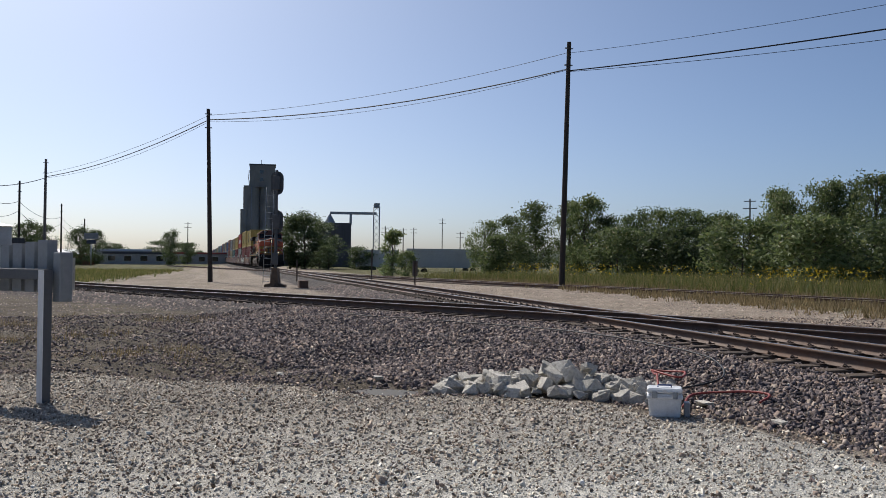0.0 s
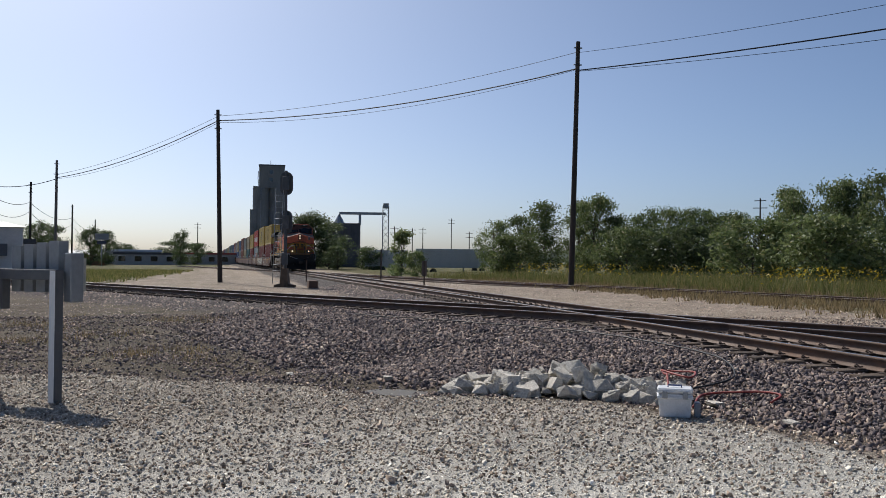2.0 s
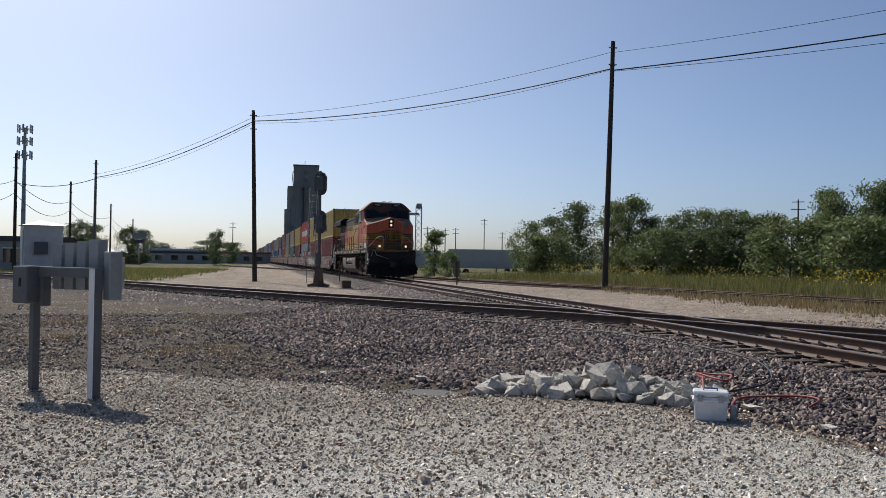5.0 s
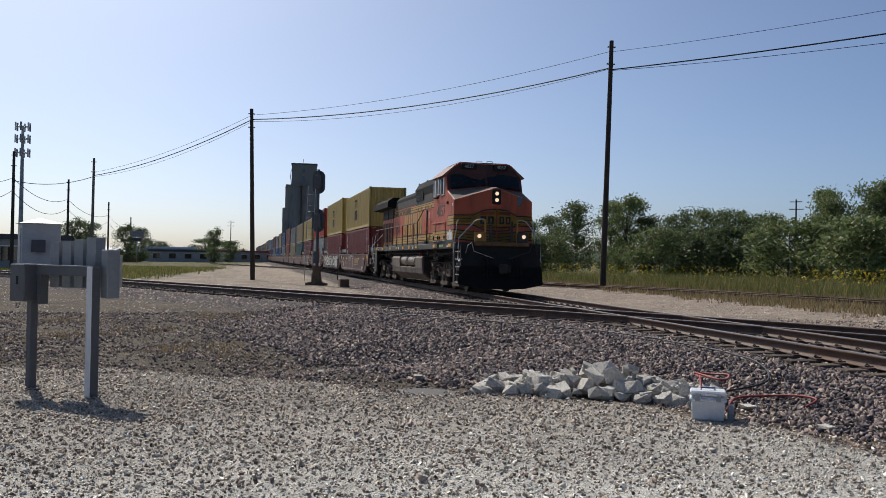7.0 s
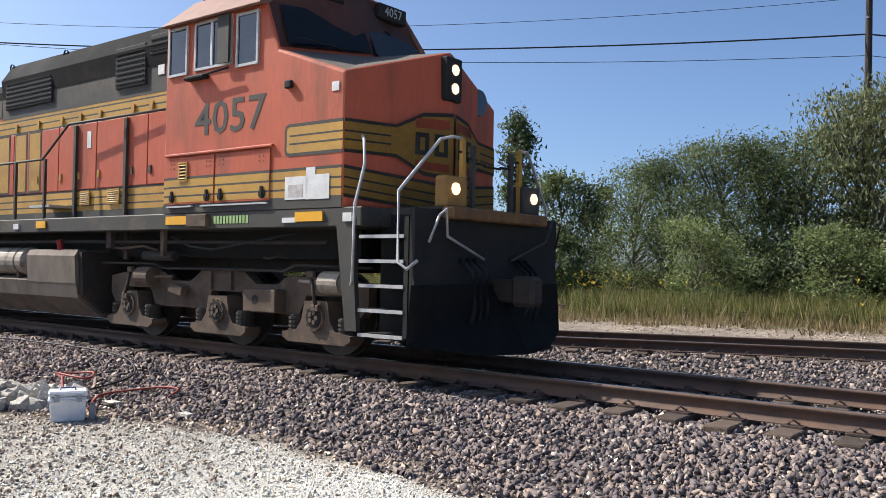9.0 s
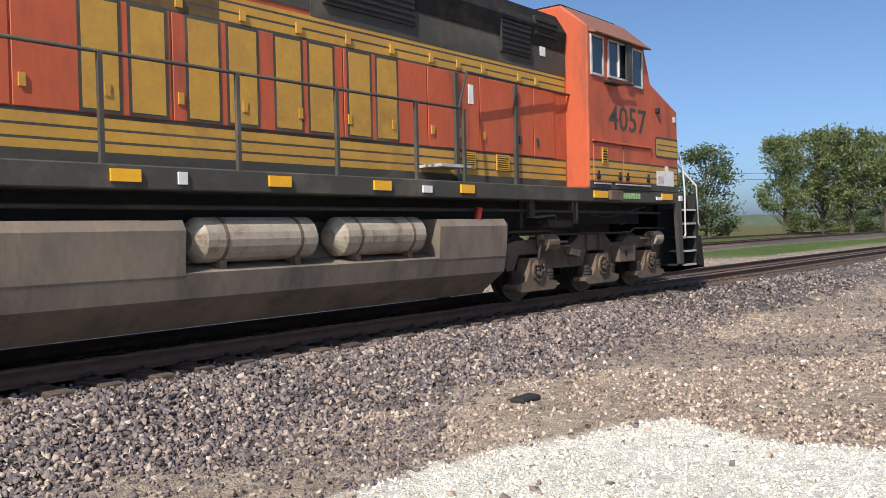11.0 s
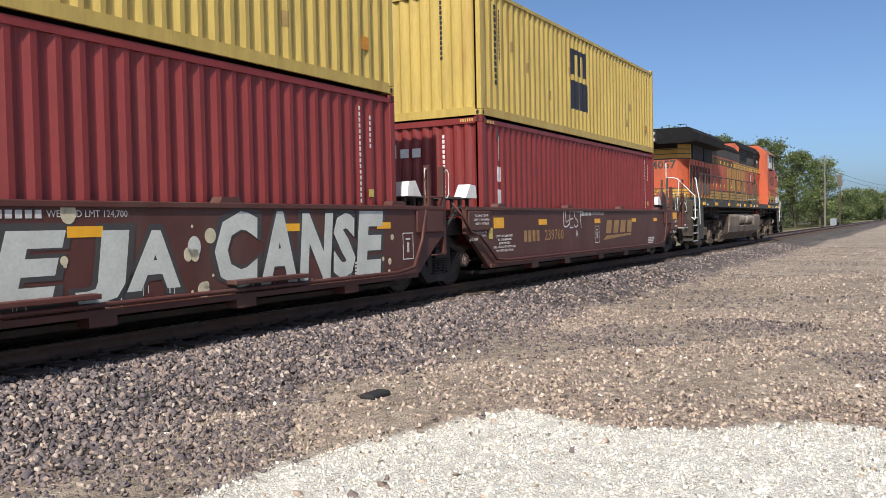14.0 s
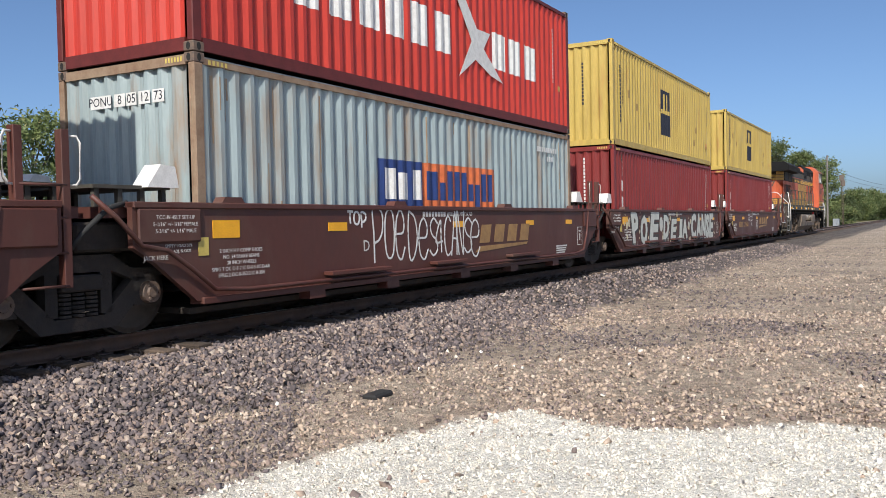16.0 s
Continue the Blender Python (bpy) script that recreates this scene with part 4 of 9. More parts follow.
        slab("wind_wing", (U(-2.25), U(-2.02), s * 1.60 - 0.012, s * 1.60 + 0.012, 3.78, 4.42), DARK, body)
        rod("mirror_arm", [(U(-2.9), s * 1.53, 3.66), (U(-2.7), s * 1.62, 3.66), (U(-2.0), s * 1.62, 3.70)], 0.015, BLACK, body)
        slab("arm_rest", (U(-2.95), U(-2.5), s * 1.58 - 0.06, s * 1.58 + 0.06, 3.63, 3.69), BLACK, body, bevel=0.02)
        slab("lamp_bracket", (U(-0.95), U(-0.83), s * 1.56 - 0.03, s * 1.56 + 0.03, 3.31, 3.41), BLACK, body, bevel=0.015)
        # painted bands
        for z0, z1, m in ((1.97, 2.05, YELLOW), (2.075, 2.17, YELLOW), (2.195, 2.29, YELLOW)):
            slab("stripe", (U(-3.48), U(0.02), s * 1.532 - 0.002, s * 1.532 + 0.002, z0, z1), m, body)
        for z0, z1 in ((1.945, 1.97), (2.05, 2.075), (2.17, 2.195), (2.29, 2.325)):
            slab("stripe", (U(-3.48), U(0.02), s * 1.5325 - 0.002, s * 1.5325 + 0.002, z0, z1), DARK, body)
        slab("stripe", (U(-3.5), U(0.03), s * 1.532 - 0.003, s * 1.532 + 0.003, 1.83, 1.945), DARK, body)
        # nose lozenge
        bm = bmesh.new()
        ry = sorted((s * 1.531, s * 1.535))
        prism(bm, [(U(-0.97), 2.55), (U(-0.95), 2.49), (U(-0.89), 2.47), (U(0.03), 2.47), (U(0.03), 2.87), (U(-0.89), 2.87), (U(-0.95), 2.85), (U(-0.97), 2.79)], "y", *ry)
        part("stripe", bm, DARK, body)
        bm = bmesh.new()
        prism(bm, [(U(-0.93), 2.56), (U(-0.92), 2.525), (U(-0.88), 2.51), (U(0.032), 2.51), (U(0.032), 2.83), (U(-0.88), 2.83), (U(-0.92), 2.815), (U(-0.93), 2.78)], "y", *sorted((s * 1.5325, s * 1.5365)))
        part("stripe", bm, YELLOW, body)
        for z in (2.61, 2.71):
            slab("stripe", (U(-0.88), U(0.034), s * 1.5355 - 0.002, s * 1.5355 + 0.002, z, z + 0.022), DARK, body)
        # battery doors
        for x0, x1 in ((-3.38, -2.34), (-2.31, -1.22)):
            d = slab("battery_door", (U(x0), U(x1), s * 1.540 - 0.010, s * 1.540 + 0.010, 1.95, 2.60), ORANGE, body, bevel=0.006)
            for z0, z1, m in ((1.975, 2.05, YELLOW), (2.075, 2.17, YELLOW), (2.195, 2.29, YELLOW), (2.05, 2.075, DARK), (2.17, 2.195, DARK), (2.29, 2.325, DARK)):
                slab("stripe", (U(x0) + 0.008, U(x1) - 0.008, s * 1.552 - 0.002, s * 1.552 + 0.002, z0, z1), m, d)
            for x in (x0 + 0.13, x1 - 0.13):
                bm = bmesh.new()
                cyl(bm, (U(x), s * 1.55, 2.03), (U(x), s * 1.575, 2.03), 0.055, seg=12)
                cyl(bm, (U(x), s * 1.575, 2.03), (U(x), s * 1.59, 2.03), 0.03, seg=10)
                box(bm, U(x) - 0.02, U(x) + 0.02, s * 1.57 - 0.012, s * 1.57 + 0.012, 2.06, 2.13)
                part("latch", bm, BLACK, d)
        slab("door_rain_strip", (U(-3.42), U(-1.16), s * 1.555 - 0.022, s * 1.555 + 0.022, 2.615, 2.65), ORANGE, body, bevel=0.008)
        slab("door_sill", (U(-3.36), U(-2.8), s * 1.55 - 0.02, s * 1.55 + 0.02, 1.905, 1.925), SILVER, body)
        slab("door_sill", (U(-2.6), U(-1.25), s * 1.55 - 0.02, s * 1.55 + 0.02, 1.905, 1.925), SILVER, body)
        louver(body, U(-3.11), U(-2.91), 1.551, 2.26, 2.53, 5, YELLOW, YELLOW, s)
        for i in range(8):
            x = (-3.30, -3.22, -2.50, -2.42, -2.22, -2.14, -1.42, -1.34)[i]
            for z in (2.45, 2.51):
                bm = bmesh.new()
                cyl(bm, (U(x), s * 1.549, z), (U(x), s * 1.556, z), 0.009, seg=6)
                part("rivet", bm, DARK, body)
    for s in (-1, 1):
        # the bands carried round the nose
        def wrap(name, z0, z1, m, off, a=0.0, b=1.0):
            bm = bmesh.new()
            d = Vector((0.45, -s * 1.53, 0))
            nrm = Vector((1.53, s * 0.45, 0)).normalized()
            p0, p1 = Vector((U(0.05), s * 1.53, 0)) + d * a, Vector((U(0.05), s * 1.53, 0)) + d * b
            q = [(p0 + nrm * off, z0[0]), (p1 + nrm * off, z0[1]), (p1 + nrm * off, z1[1]), (p0 + nrm * off, z1[0])]
            bm.faces.new([bm.verts.new((p.x, p.y, z)) for p, z in q])
            bmesh.ops.solidify(bm, geom=bm.faces, thickness=0.002)
            part(name, bm, m, body)
        wrap("stripe", (2.47, 2.47), (2.87, 2.87), DARK, 0.004, 0.0, 0.45)
        wrap("stripe", (2.51, 2.51), (2.83, 2.83), YELLOW, 0.006, 0.0, 0.45)
        for z in (2.61, 2.71):
            wrap("stripe", (z, z), (z + 0.022, z + 0.022), DARK, 0.008, 0.0, 0.40)
        wrap("stripe", (2.47, 2.28), (2.87, 3.06), DARK, 0.004, 0.45, 0.70)
        wrap("stripe", (2.51, 2.33), (2.83, 3.01), YELLOW, 0.006, 0.45, 0.70)
        wrap("stripe", (2.28, 2.24), (3.06, 3.10), DARK, 0.004, 0.70, 0.985)
        wrap("stripe", (2.33, 2.29), (3.01, 3.05), YELLOW, 0.006, 0.70, 0.985)
        wrap("stripe", (2.86, 2.88), (2.98, 3.0), ORANGE, 0.008, 0.62, 0.95)
        wrap("stripe", (2.36, 2.34), (2.46, 2.44), ORANGE, 0.008, 0.62, 0.95)
        for k in range(2):
            wrap("emblem", (2.53, 2.53), (2.81, 2.81), DARK, 0.009, 0.62 + 0.18 * k, 0.75 + 0.18 * k)
            wrap("emblem", (2.59, 2.59), (2.75, 2.75), YELLOW, 0.011, 0.665 + 0.18 * k, 0.71 + 0.18 * k)
        wrap("stripe", (1.95, 1.80), (2.325, 2.18), DARK, 0.004, 0.0, 0.985)
        wrap("stripe", (1.99, 1.84), (2.285, 2.14), YELLOW, 0.006, 0.0, 0.985)
        for z in (2.06, 2.17):
            wrap("stripe", (z, z - 0.15), (z + 0.022, z - 0.128), DARK, 0.008, 0.0, 0.985)
        # windscreens
        bm = bmesh.new()
        a, b = Vector((U(-1.12) + 0.03, s * 1.40, 3.91)), Vector((U(-0.97) + 0.03, s * 0.05, 4.07))
        c, e = Vector((U(-1.21) + 0.03, s * 0.05, 4.60)), Vector((U(-1.345) + 0.03, s * 1.36, 4.47))
        bm.faces.new([bm.verts.new(p + Vector((0.02, 0, 0))) for p in (a, b, c, e)])
        bmesh.ops.solidify(bm, geom=bm.faces, thickness=0.02)
        part("windscreen", bm, GLASS, body)
        rod("wiper", [(U(-0.95), s * 0.6, 4.0), (U(-1.0), s * 0.65, 4.03), (U(-1.02), s * 1.3, 4.02)], 0.012, BLACK, body)
        # number boards
        nb = slab("number_board", (U(-1.30), U(-1.16), min(s * 0.35, s * 0.95), max(s * 0.35, s * 0.95), 4.70, 4.92), BLACK, body, bevel=0.015)
        lettering("number", "4057", 0.19, mat("number_white", (0.5, 0.5, 0.48), 0.6), nb,
                  Matrix.Translation((U(-1.155), s * 0.65, 4.81)) @ Matrix.Rotation(math.pi / 2, 4, "Z") @ Matrix.Rotation(math.pi / 2, 4, "X"))
        rod("grab_iron", [(U(-1.3), s * 0.1, 4.96), (U(-1.3), s * 0.1, 5.05), (U(-1.3), s * 0.32, 5.05), (U(-1.3), s * 0.32, 4.96)], 0.012, BLACK, body)
    lettering("number", "4057", 0.63, DARK, body, near_face(U(-2.07), 1.533, 3.065), width=1.46, label="large dark road number", heavy=0.005)
    lettering("number", "4057", 0.58, DARK, body, Matrix.Translation((U(-2.08), 1.533, 3.10)) @ Matrix.Rotation(math.pi, 4, "Z") @ Matrix.Rotation(math.pi / 2, 4, "X"), width=1.42)
    for x0, x1, z0, z1 in ((-0.94, -0.55, 1.94, 2.22), (-0.56, -0.17, 1.935, 2.23), (-0.57, -0.41, 2.22, 2.32)):
        slab("notice", (U(x0), U(x1), -1.542, -1.538, z0, z1), WHITE, body, "pasted white paper notice")
    slab("notice", (U(-0.88), U(-0.62), -1.5445, -1.541, 1.97, 2.12), mat("printed_picture", (0.42, 0.36, 0.33), 0.6, second=(0.62, 0.58, 0.55), scale=14), body, "faded printed picture")
    slab("data_plate", (U(-0.16), U(-0.04), -1.54, -1.534, 3.20, 3.31), WHITE, body)
    # headlights in the nose
    hb = slab("headlight_housing", (U(0.36), U(0.49), -0.16, 0.16, 3.26, 3.82), BLACK, body, bevel=0.02)
    for z in (3.66, 3.42):
        bm = bmesh.new()
        cyl(bm, (U(0.48), 0, z), (U(0.505), 0, z), 0.072, 0.068, 18)
        part("headlight", bm, LAMP, hb, "lit headlight")
    bm = bmesh.new()
    bmesh.ops.create_cone(bm, cap_ends=True, segments=20, radius1=0.14, radius2=0.13, depth=0.03, matrix=Matrix.Translation((U(0.20), 0.93, 3.42)) @ Matrix.Rotation(radians(73.6), 4, "Z") @ Matrix.Rotation(math.pi / 2, 4, "X") @ Matrix.Diagonal((1, 1.4, 1, 1)))
    part("nose_window", bm, GLASS, body)
    # hood
    hood = bmesh.new()
    box(hood, U(-15.0), U(-3.5), -1.10, 1.10, 1.83, 4.12)
    prism(hood, [(-1.10, 4.12), (1.10, 4.12), (1.10, 4.25), (0.88, 4.45), (-0.88, 4.45), (-1.10, 4.25)], "x", U(-15.0), U(-9.3))
    prism(hood, [(-1.10, 4.12), (1.10, 4.12), (1.14, 4.45), (0.95, 4.68), (-0.95, 4.68), (-1.14, 4.45)], "x", U(-9.3), U(-3.5))
    hd = part("hood", hood, [ORANGE], g)
    for s in (-1, 1):
        # dark upper band, yellow bands, and a sloped shade over the roof
        slab("upper_panel", (U(-9.3), U(-3.52), s * 1.104 - 0.006, s * 1.104 + 0.006, 3.72, 4.14), DARK, hd)
        slab("upper_panel", (U(-15.0), U(-9.32), s * 1.104 - 0.006, s * 1.104 + 0.006, 3.78, 4.14), DARK, hd)
        for z0, z1, m in ((3.45, 3.54, YELLOW), (3.565, 3.65, YELLOW), (3.42, 3.45, DARK), (3.54, 3.565, DARK), (3.65, 3.675, DARK), (3.675, 3.72, YELLOW)):
            slab("stripe", (U(-10.6), U(-3.55), s * 1.103 - 0.004, s * 1.103 + 0.004, z0, z1), m, hd)
            slab("stripe", (U(-14.9), U(-10.6), s * 1.103 - 0.004, s * 1.103 + 0.004, z0, z1), SOOTED if m is YELLOW else m, hd)
        for z0, z1, m in ((1.97, 2.05, YELLOW), (2.075, 2.17, YELLOW), (2.195, 2.29, YELLOW), (2.05, 2.075, DARK), (2.17, 2.195, DARK), (2.29, 2.325, DARK), (1.84, 1.97, DARK)):
            slab("stripe", (U(-19.1), U(-3.55), s * 1.103 - 0.004, s * 1.103 + 0.004, z0, z1), m, hd)
        # doors along the hood
        edges = [-3.9, -4.55, -5.05, -6.0, -6.6, -7.2, -8.0, -8.8, -9.6, -10.4, -11.2, -12.0, -12.8, -13.6, -14.4, -15.0]
        for a, b in zip(edges, edges[1:]):
            d = slab("hood_door", (U(b) + 0.012, U(a) - 0.012, s * 1.109 - 0.008, s * 1.109 + 0.008, 2.33, 3.42), ORANGE, hd, bevel=0.005)
            slab("latch", (U(b) + 0.06, U(b) + 0.12, s * 1.125 - 0.012, s * 1.125 + 0.012, 2.50, 2.62), DARK if int(a * 10) % 2 else YELLOW, d)
            slab("latch", (U(b) + 0.05, U(b) + 0.13, s * 1.125 - 0.012, s * 1.125 + 0.012, 3.48, 3.60), YELLOW, d)
        for x in (-5.1, -6.6):
            slab("hood_post", (U(x) - 0.035, U(x) + 0.035, s * 1.14 - 0.025, s * 1.14 + 0.025, 1.83, 3.40), DARK, hd)
        for x0, x1 in ((-5.62, -5.28), (-6.45, -6.15)):
            louver(hd, U(x0), U(x1), 1.118, 2.06, 2.30, 6, YELLOW, YELLOW, s)
        # screens and vents high up
        for x0, x1, z0, z1 in ((-9.12, -7.45, 3.90, 4.42), (-5.45, -4.62, 3.88, 4.52), (-4.5, -3.8, 4.3, 4.6)):
            slab("screen", (U(x0), U(x1), s * 1.12 - 0.03, s * 1.12 + 0.03, z0, z1), GRILLE, hd, "black screened air intake", bevel=0.01)
            for k in range(int((z1 - z0) / 0.08)):
                slab("slat", (U(x0) + 0.03, U(x1) - 0.03, s * 1.153 - 0.008, s * 1.153 + 0.008, z0 + 0.05 + 0.08 * k, z0 + 0.07 + 0.08 * k), SOOT, hd)
        slab("data_plate", (U(-4.32), U(-4.16), s * 1.116 - 0.004, s * 1.116 + 0.004, 3.98, 4.2), WHITE, hd)
        slab("data_plate", (U(-6.28), U(-6.16), s * 1.12 - 0.004, s * 1.12 + 0.004, 3.0, 3.28), WHITE, hd)
        for x in (-9.25, -7.3):
            bm = bmesh.new()
            bmesh.ops.create_cone(bm, cap_ends=False, segments=14, radius1=0.07, radius2=0.07, depth=0.03, matrix=Matrix.Translation((U(x), s * 0.98, 4.74)) @ Matrix.Rotation(math.pi / 2, 4, "X"))
            part("lifting_eye", bm, BLACK, hd)
    roof = bmesh.new()
    prism(roof, [(-1.12, 4.13), (-1.16, 4.45), (-0.96, 4.77), (0.96, 4.77), (1.16, 4.45), (1.12, 4.13), (0.9, 4.6), (-0.9, 4.6)], "x", U(-9.28), U(-3.55))
    prism(roof, [(-1.115, 4.13), (-1.115, 4.26), (-0.89, 4.47), (0.89, 4.47), (1.115, 4.26), (1.115, 4.13), (0.85, 4.4), (-0.85, 4.4)], "x", U(-15.0), U(-9.30))
    part("hood_roof", roof, SOOT, hd)
    bm = bmesh.new()
    box(bm, U(-12.2), U(-10.9), -0.5, 0.5, 4.46, 4.64, bevel=0.03)
    part("exhaust_stack", bm, SOOT, hd)
    emblem("emblem", 4.6, 1.02, 4, YELLOW, hd, near_face(U(-9.95), 1.119, 2.88), rim=DARK)
    emblem("emblem", 4.6, 1.02, 4, YELLOW, hd, Matrix.Translation((U(-9.95), 1.119, 2.88)) @ Matrix.Rotation(math.pi, 4, "Z") @ Matrix.Rotation(math.pi / 2, 4, "X"), rim=DARK)
    # rear hood with chamfered corners, and the wide radiators over it
    bm = bmesh.new()
    plan = [(U(-15.0), -1.10), (U(-15.0), 1.10), (U(-18.85), 1.10), (U(-19.3), 0.72), (U(-19.3), -0.72), (U(-18.85), -1.10)]
    prism(bm, plan, "z", 1.83, 4.06)
    rear = part("rear_hood", bm, ORANGE, g)
    plan2 = [(x, y * 1.004 + (0.0)) for x, y in plan]
    for z0, z1, m in ((1.86, 1.97, DARK), (1.97, 2.06, YELLOW), (2.06, 2.08, DARK), (2.08, 2.17, YELLOW), (2.17, 2.19, DARK), (2.19, 2.29, YELLOW), (2.29, 2.33, DARK),
                      (3.40, 3.44, DARK), (3.44, 3.58, YELLOW), (3.58, 3.61, DARK), (3.61, 3.75, YELLOW), (3.75, 3.78, DARK), (3.78, 3.94, YELLOW)):
        bm = bmesh.new()
        prism(bm, [(x - (0.006 if x < U(-18) else 0), y * 1.006) for x, y in plan], "z", z0, z1)
        part("stripe", bm, m, rear)
    for s in (-1, 1):
        x = -15.5
        for k in range(7):
            a = -15.55 - 0.52 * k
            d = slab("radiator_door", (U(a) - 0.44, U(a), s * 1.112 - 0.01, s * 1.112 + 0.01, 2.02, 3.36), ORANGE, rear, bevel=0.006)
            slab("screen", (U(a) - 0.36, U(a) - 0.08, s * 1.125 - 0.008, s * 1.125 + 0.008, 2.12, 3.18), GRILLE, d)
            for q in range(4):
                slab("slat", (U(a) - 0.34 + 0.075 * q, U(a) - 0.31 + 0.075 * q, s * 1.138 - 0.008, s * 1.138 + 0.008, 2.1, 2.55), DARK, d)
            slab("latch", (U(a) - 0.05, U(a) + 0.01, s * 1.13 - 0.012, s * 1.13 + 0.012, 1.99, 2.12), YELLOW, d)
        for x0, x1 in ((-18.7, -17.0), (-16.8, -15.3)):
            slab("screen", (U(x0), U(x1), s * 1.13 - 0.03, s * 1.13 + 0.03, 3.42, 3.98), GRILLE, rear, "dark radiator intake screen")
    bm = bmesh.new()
    cross = [(-1.56, 3.98), (-1.20, 3.94), (1.20, 3.94), (1.56, 3.98), (1.56, 4.28), (1.28, 4.50), (-1.28, 4.50), (-1.56, 4.28)]
    prism(bm, cross, "x", U(-19.85), U(-14.85))
    rad = part("radiator_housing", bm, SOOT, g, "overhanging dark radiator housing")
    bm = bmesh.new()
    prism(bm, [(U(-19.3), 3.80), (U(-19.84), 3.96), (U(-19.84), 4.2), (U(-19.3), 4.2)], "y", -0.75, 0.75)
    part("soffit", bm, SOOT, rad)
    for s in (-1, 1):
        rod("grab_iron", [(U(-19.8), s * 0.9, 4.5), (U(-19.8), s * 0.9, 4.60), (U(-19.8), s * 1.2, 4.60), (U(-19.8), s * 1.2, 4.5)], 0.014, BLACK, rad)
    hb = slab("headlight_housing", (U(-19.91), U(-19.83), -0.13, 0.13, 3.98, 4.44), BLACK, rad, bevel=0.02)
    for z in (4.33, 4.10):
        bm = bmesh.new()
        cyl(bm, (U(-19.90), 0, z), (U(-19.94), 0, z), 0.08, 0.075, 16)
        part("headlight", bm, mat("unlit_lens", (0.5, 0.5, 0.5), 0.15), hb, "unlit rear headlight")
    lettering("number", "4057", 0.42, DARK, rear, Matrix.Translation((U(-19.303), -0.22, 3.19)) @ Matrix.Rotation(-math.pi / 2, 4, "Z") @ Matrix.Rotation(math.pi / 2, 4, "X"), width=0.92, heavy=0.01)
    bm = bmesh.new()
    cyl(bm, (U(-19.30), 0.48, 2.78), (U(-19.312), 0.48, 2.78), 0.30, seg=28)
    part("emblem", bm, DARK, rear, "round dark emblem with a yellow cross")
    for k in range(2):
        slab("emblem", (U(-19.318), U(-19.312), 0.48 - (0.16 if k else 0.05), 0.48 + (0.16 if k else 0.05), 2.78 - (0.05 if k else 0.16), 2.78 + (0.05 if k else 0.16)), YELLOW, rear)
    rod("hand_rail", [(U(-19.36), -0.32, 2.15), (U(-19.36), -0.32, 3.25)], 0.016, WHITE, rear)
    for z in (2.2, 2.55, 2.9, 3.25, 3.6):
        rod("ladder_rung", [(U(-19.3), 0.72, z), (U(-19.38), 0.74, z), (U(-19.2), 0.98, z), (U(-19.1), 0.92, z)], 0.012, RED if z < 3.4 else DARK, rear)
    # fuel tank with air reservoirs
    ft = bmesh.new()
    prism(ft, [(-1.0, 0.22), (1.0, 0.22), (1.42, 0.55), (1.47, 0.80), (1.15, 0.88), (0.95, 1.30), (-0.95, 1.30), (-1.15, 0.88), (-1.47, 0.80), (-1.42, 0.55)], "x", U(-13.5), U(-5.9))
    tank = part("fuel_tank", ft, TANK, g, "dusty grey fuel tank")
    for s in (-1, 1):
        for x0, x1 in ((-13.5, -11.35), (-7.45, -5.9)):
            bm = bmesh.new()
            prism(bm, [(s * 0.9, 0.78), (s * 1.47, 0.78), (s * 1.50, 1.22), (s * 1.44, 1.32), (s * 0.9, 1.32)], "x", U(x0), U(x1))
            part("tank_end", bm, TANK, tank)
        for x0, x1 in ((-11.2, -9.5), (-9.25, -7.6)):
            bm = bmesh.new()
            cyl(bm, (U(x0) + 0.12, s * 1.25, 1.12), (U(x1) - 0.12, s * 1.25, 1.12), 0.235, seg=20)
            cyl(bm, (U(x0), s * 1.25, 1.12), (U(x0) + 0.12, s * 1.25, 1.12), 0.12, 0.235, 20)
            cyl(bm, (U(x1) - 0.12, s * 1.25, 1.12), (U(x1), s * 1.25, 1.12), 0.235, 0.12, 20)
            rs = part("air_reservoir", bm, BUFF, tank, "buff cylindrical air reservoir", smooth=False)
            for x in (x0 + 0.35, x1 - 0.35):
                bm = bmesh.new()
                cyl(bm, (U(x) - 0.02, s * 1.25, 1.12), (U(x) + 0.02, s * 1.25, 1.12), 0.242, seg=20)
                box(bm, U(x) - 0.04, U(x) + 0.04, s * 1.3 - 0.1, s * 1.3 + 0.1, 0.82, 0.92)
                part("strap", bm, DUSTY, rs)
        bm = bmesh.new()
        cyl(bm, (U(-6.5), s * 1.4, 1.30), (U(-6.5), s * 1.44, 1.48), 0.05, seg=10)
        part("filler_cap", bm, RED, tank, "red fuel filler cap")
    for u, y in ((-13.55, 0), (-5.85, 0)):
        bm = bmesh.new()
        prism(bm, [(-1.0, 0.3), (1.0, 0.3), (1.4, 0.6), (1.44, 1.28), (-1.44, 1.28), (-1.4, 0.6)], "x", U(u) - 0.06, U(u) + 0.06)
        part("tank_bulkhead", bm, UNDER, tank)
    # pipes under the sill
    for s in (-1, 1):
        rod("air_pipe", [(U(-18.5), s * 1.33, 1.42), (U(-13.6), s * 1.33, 1.45), (U(-6.0), s * 1.33, 1.45), (U(-0.4), s * 1.33, 1.42)], 0.026, UNDER, g)
        for x in (-4.4, -15.4):
            bm = bmesh.new()
            cyl(bm, (U(x), s * 1.2, 1.24), (U(x) + 0.75, s * 1.2, 1.24), 0.075, seg=12)
            part("air_cylinder", bm, UNDER, g)
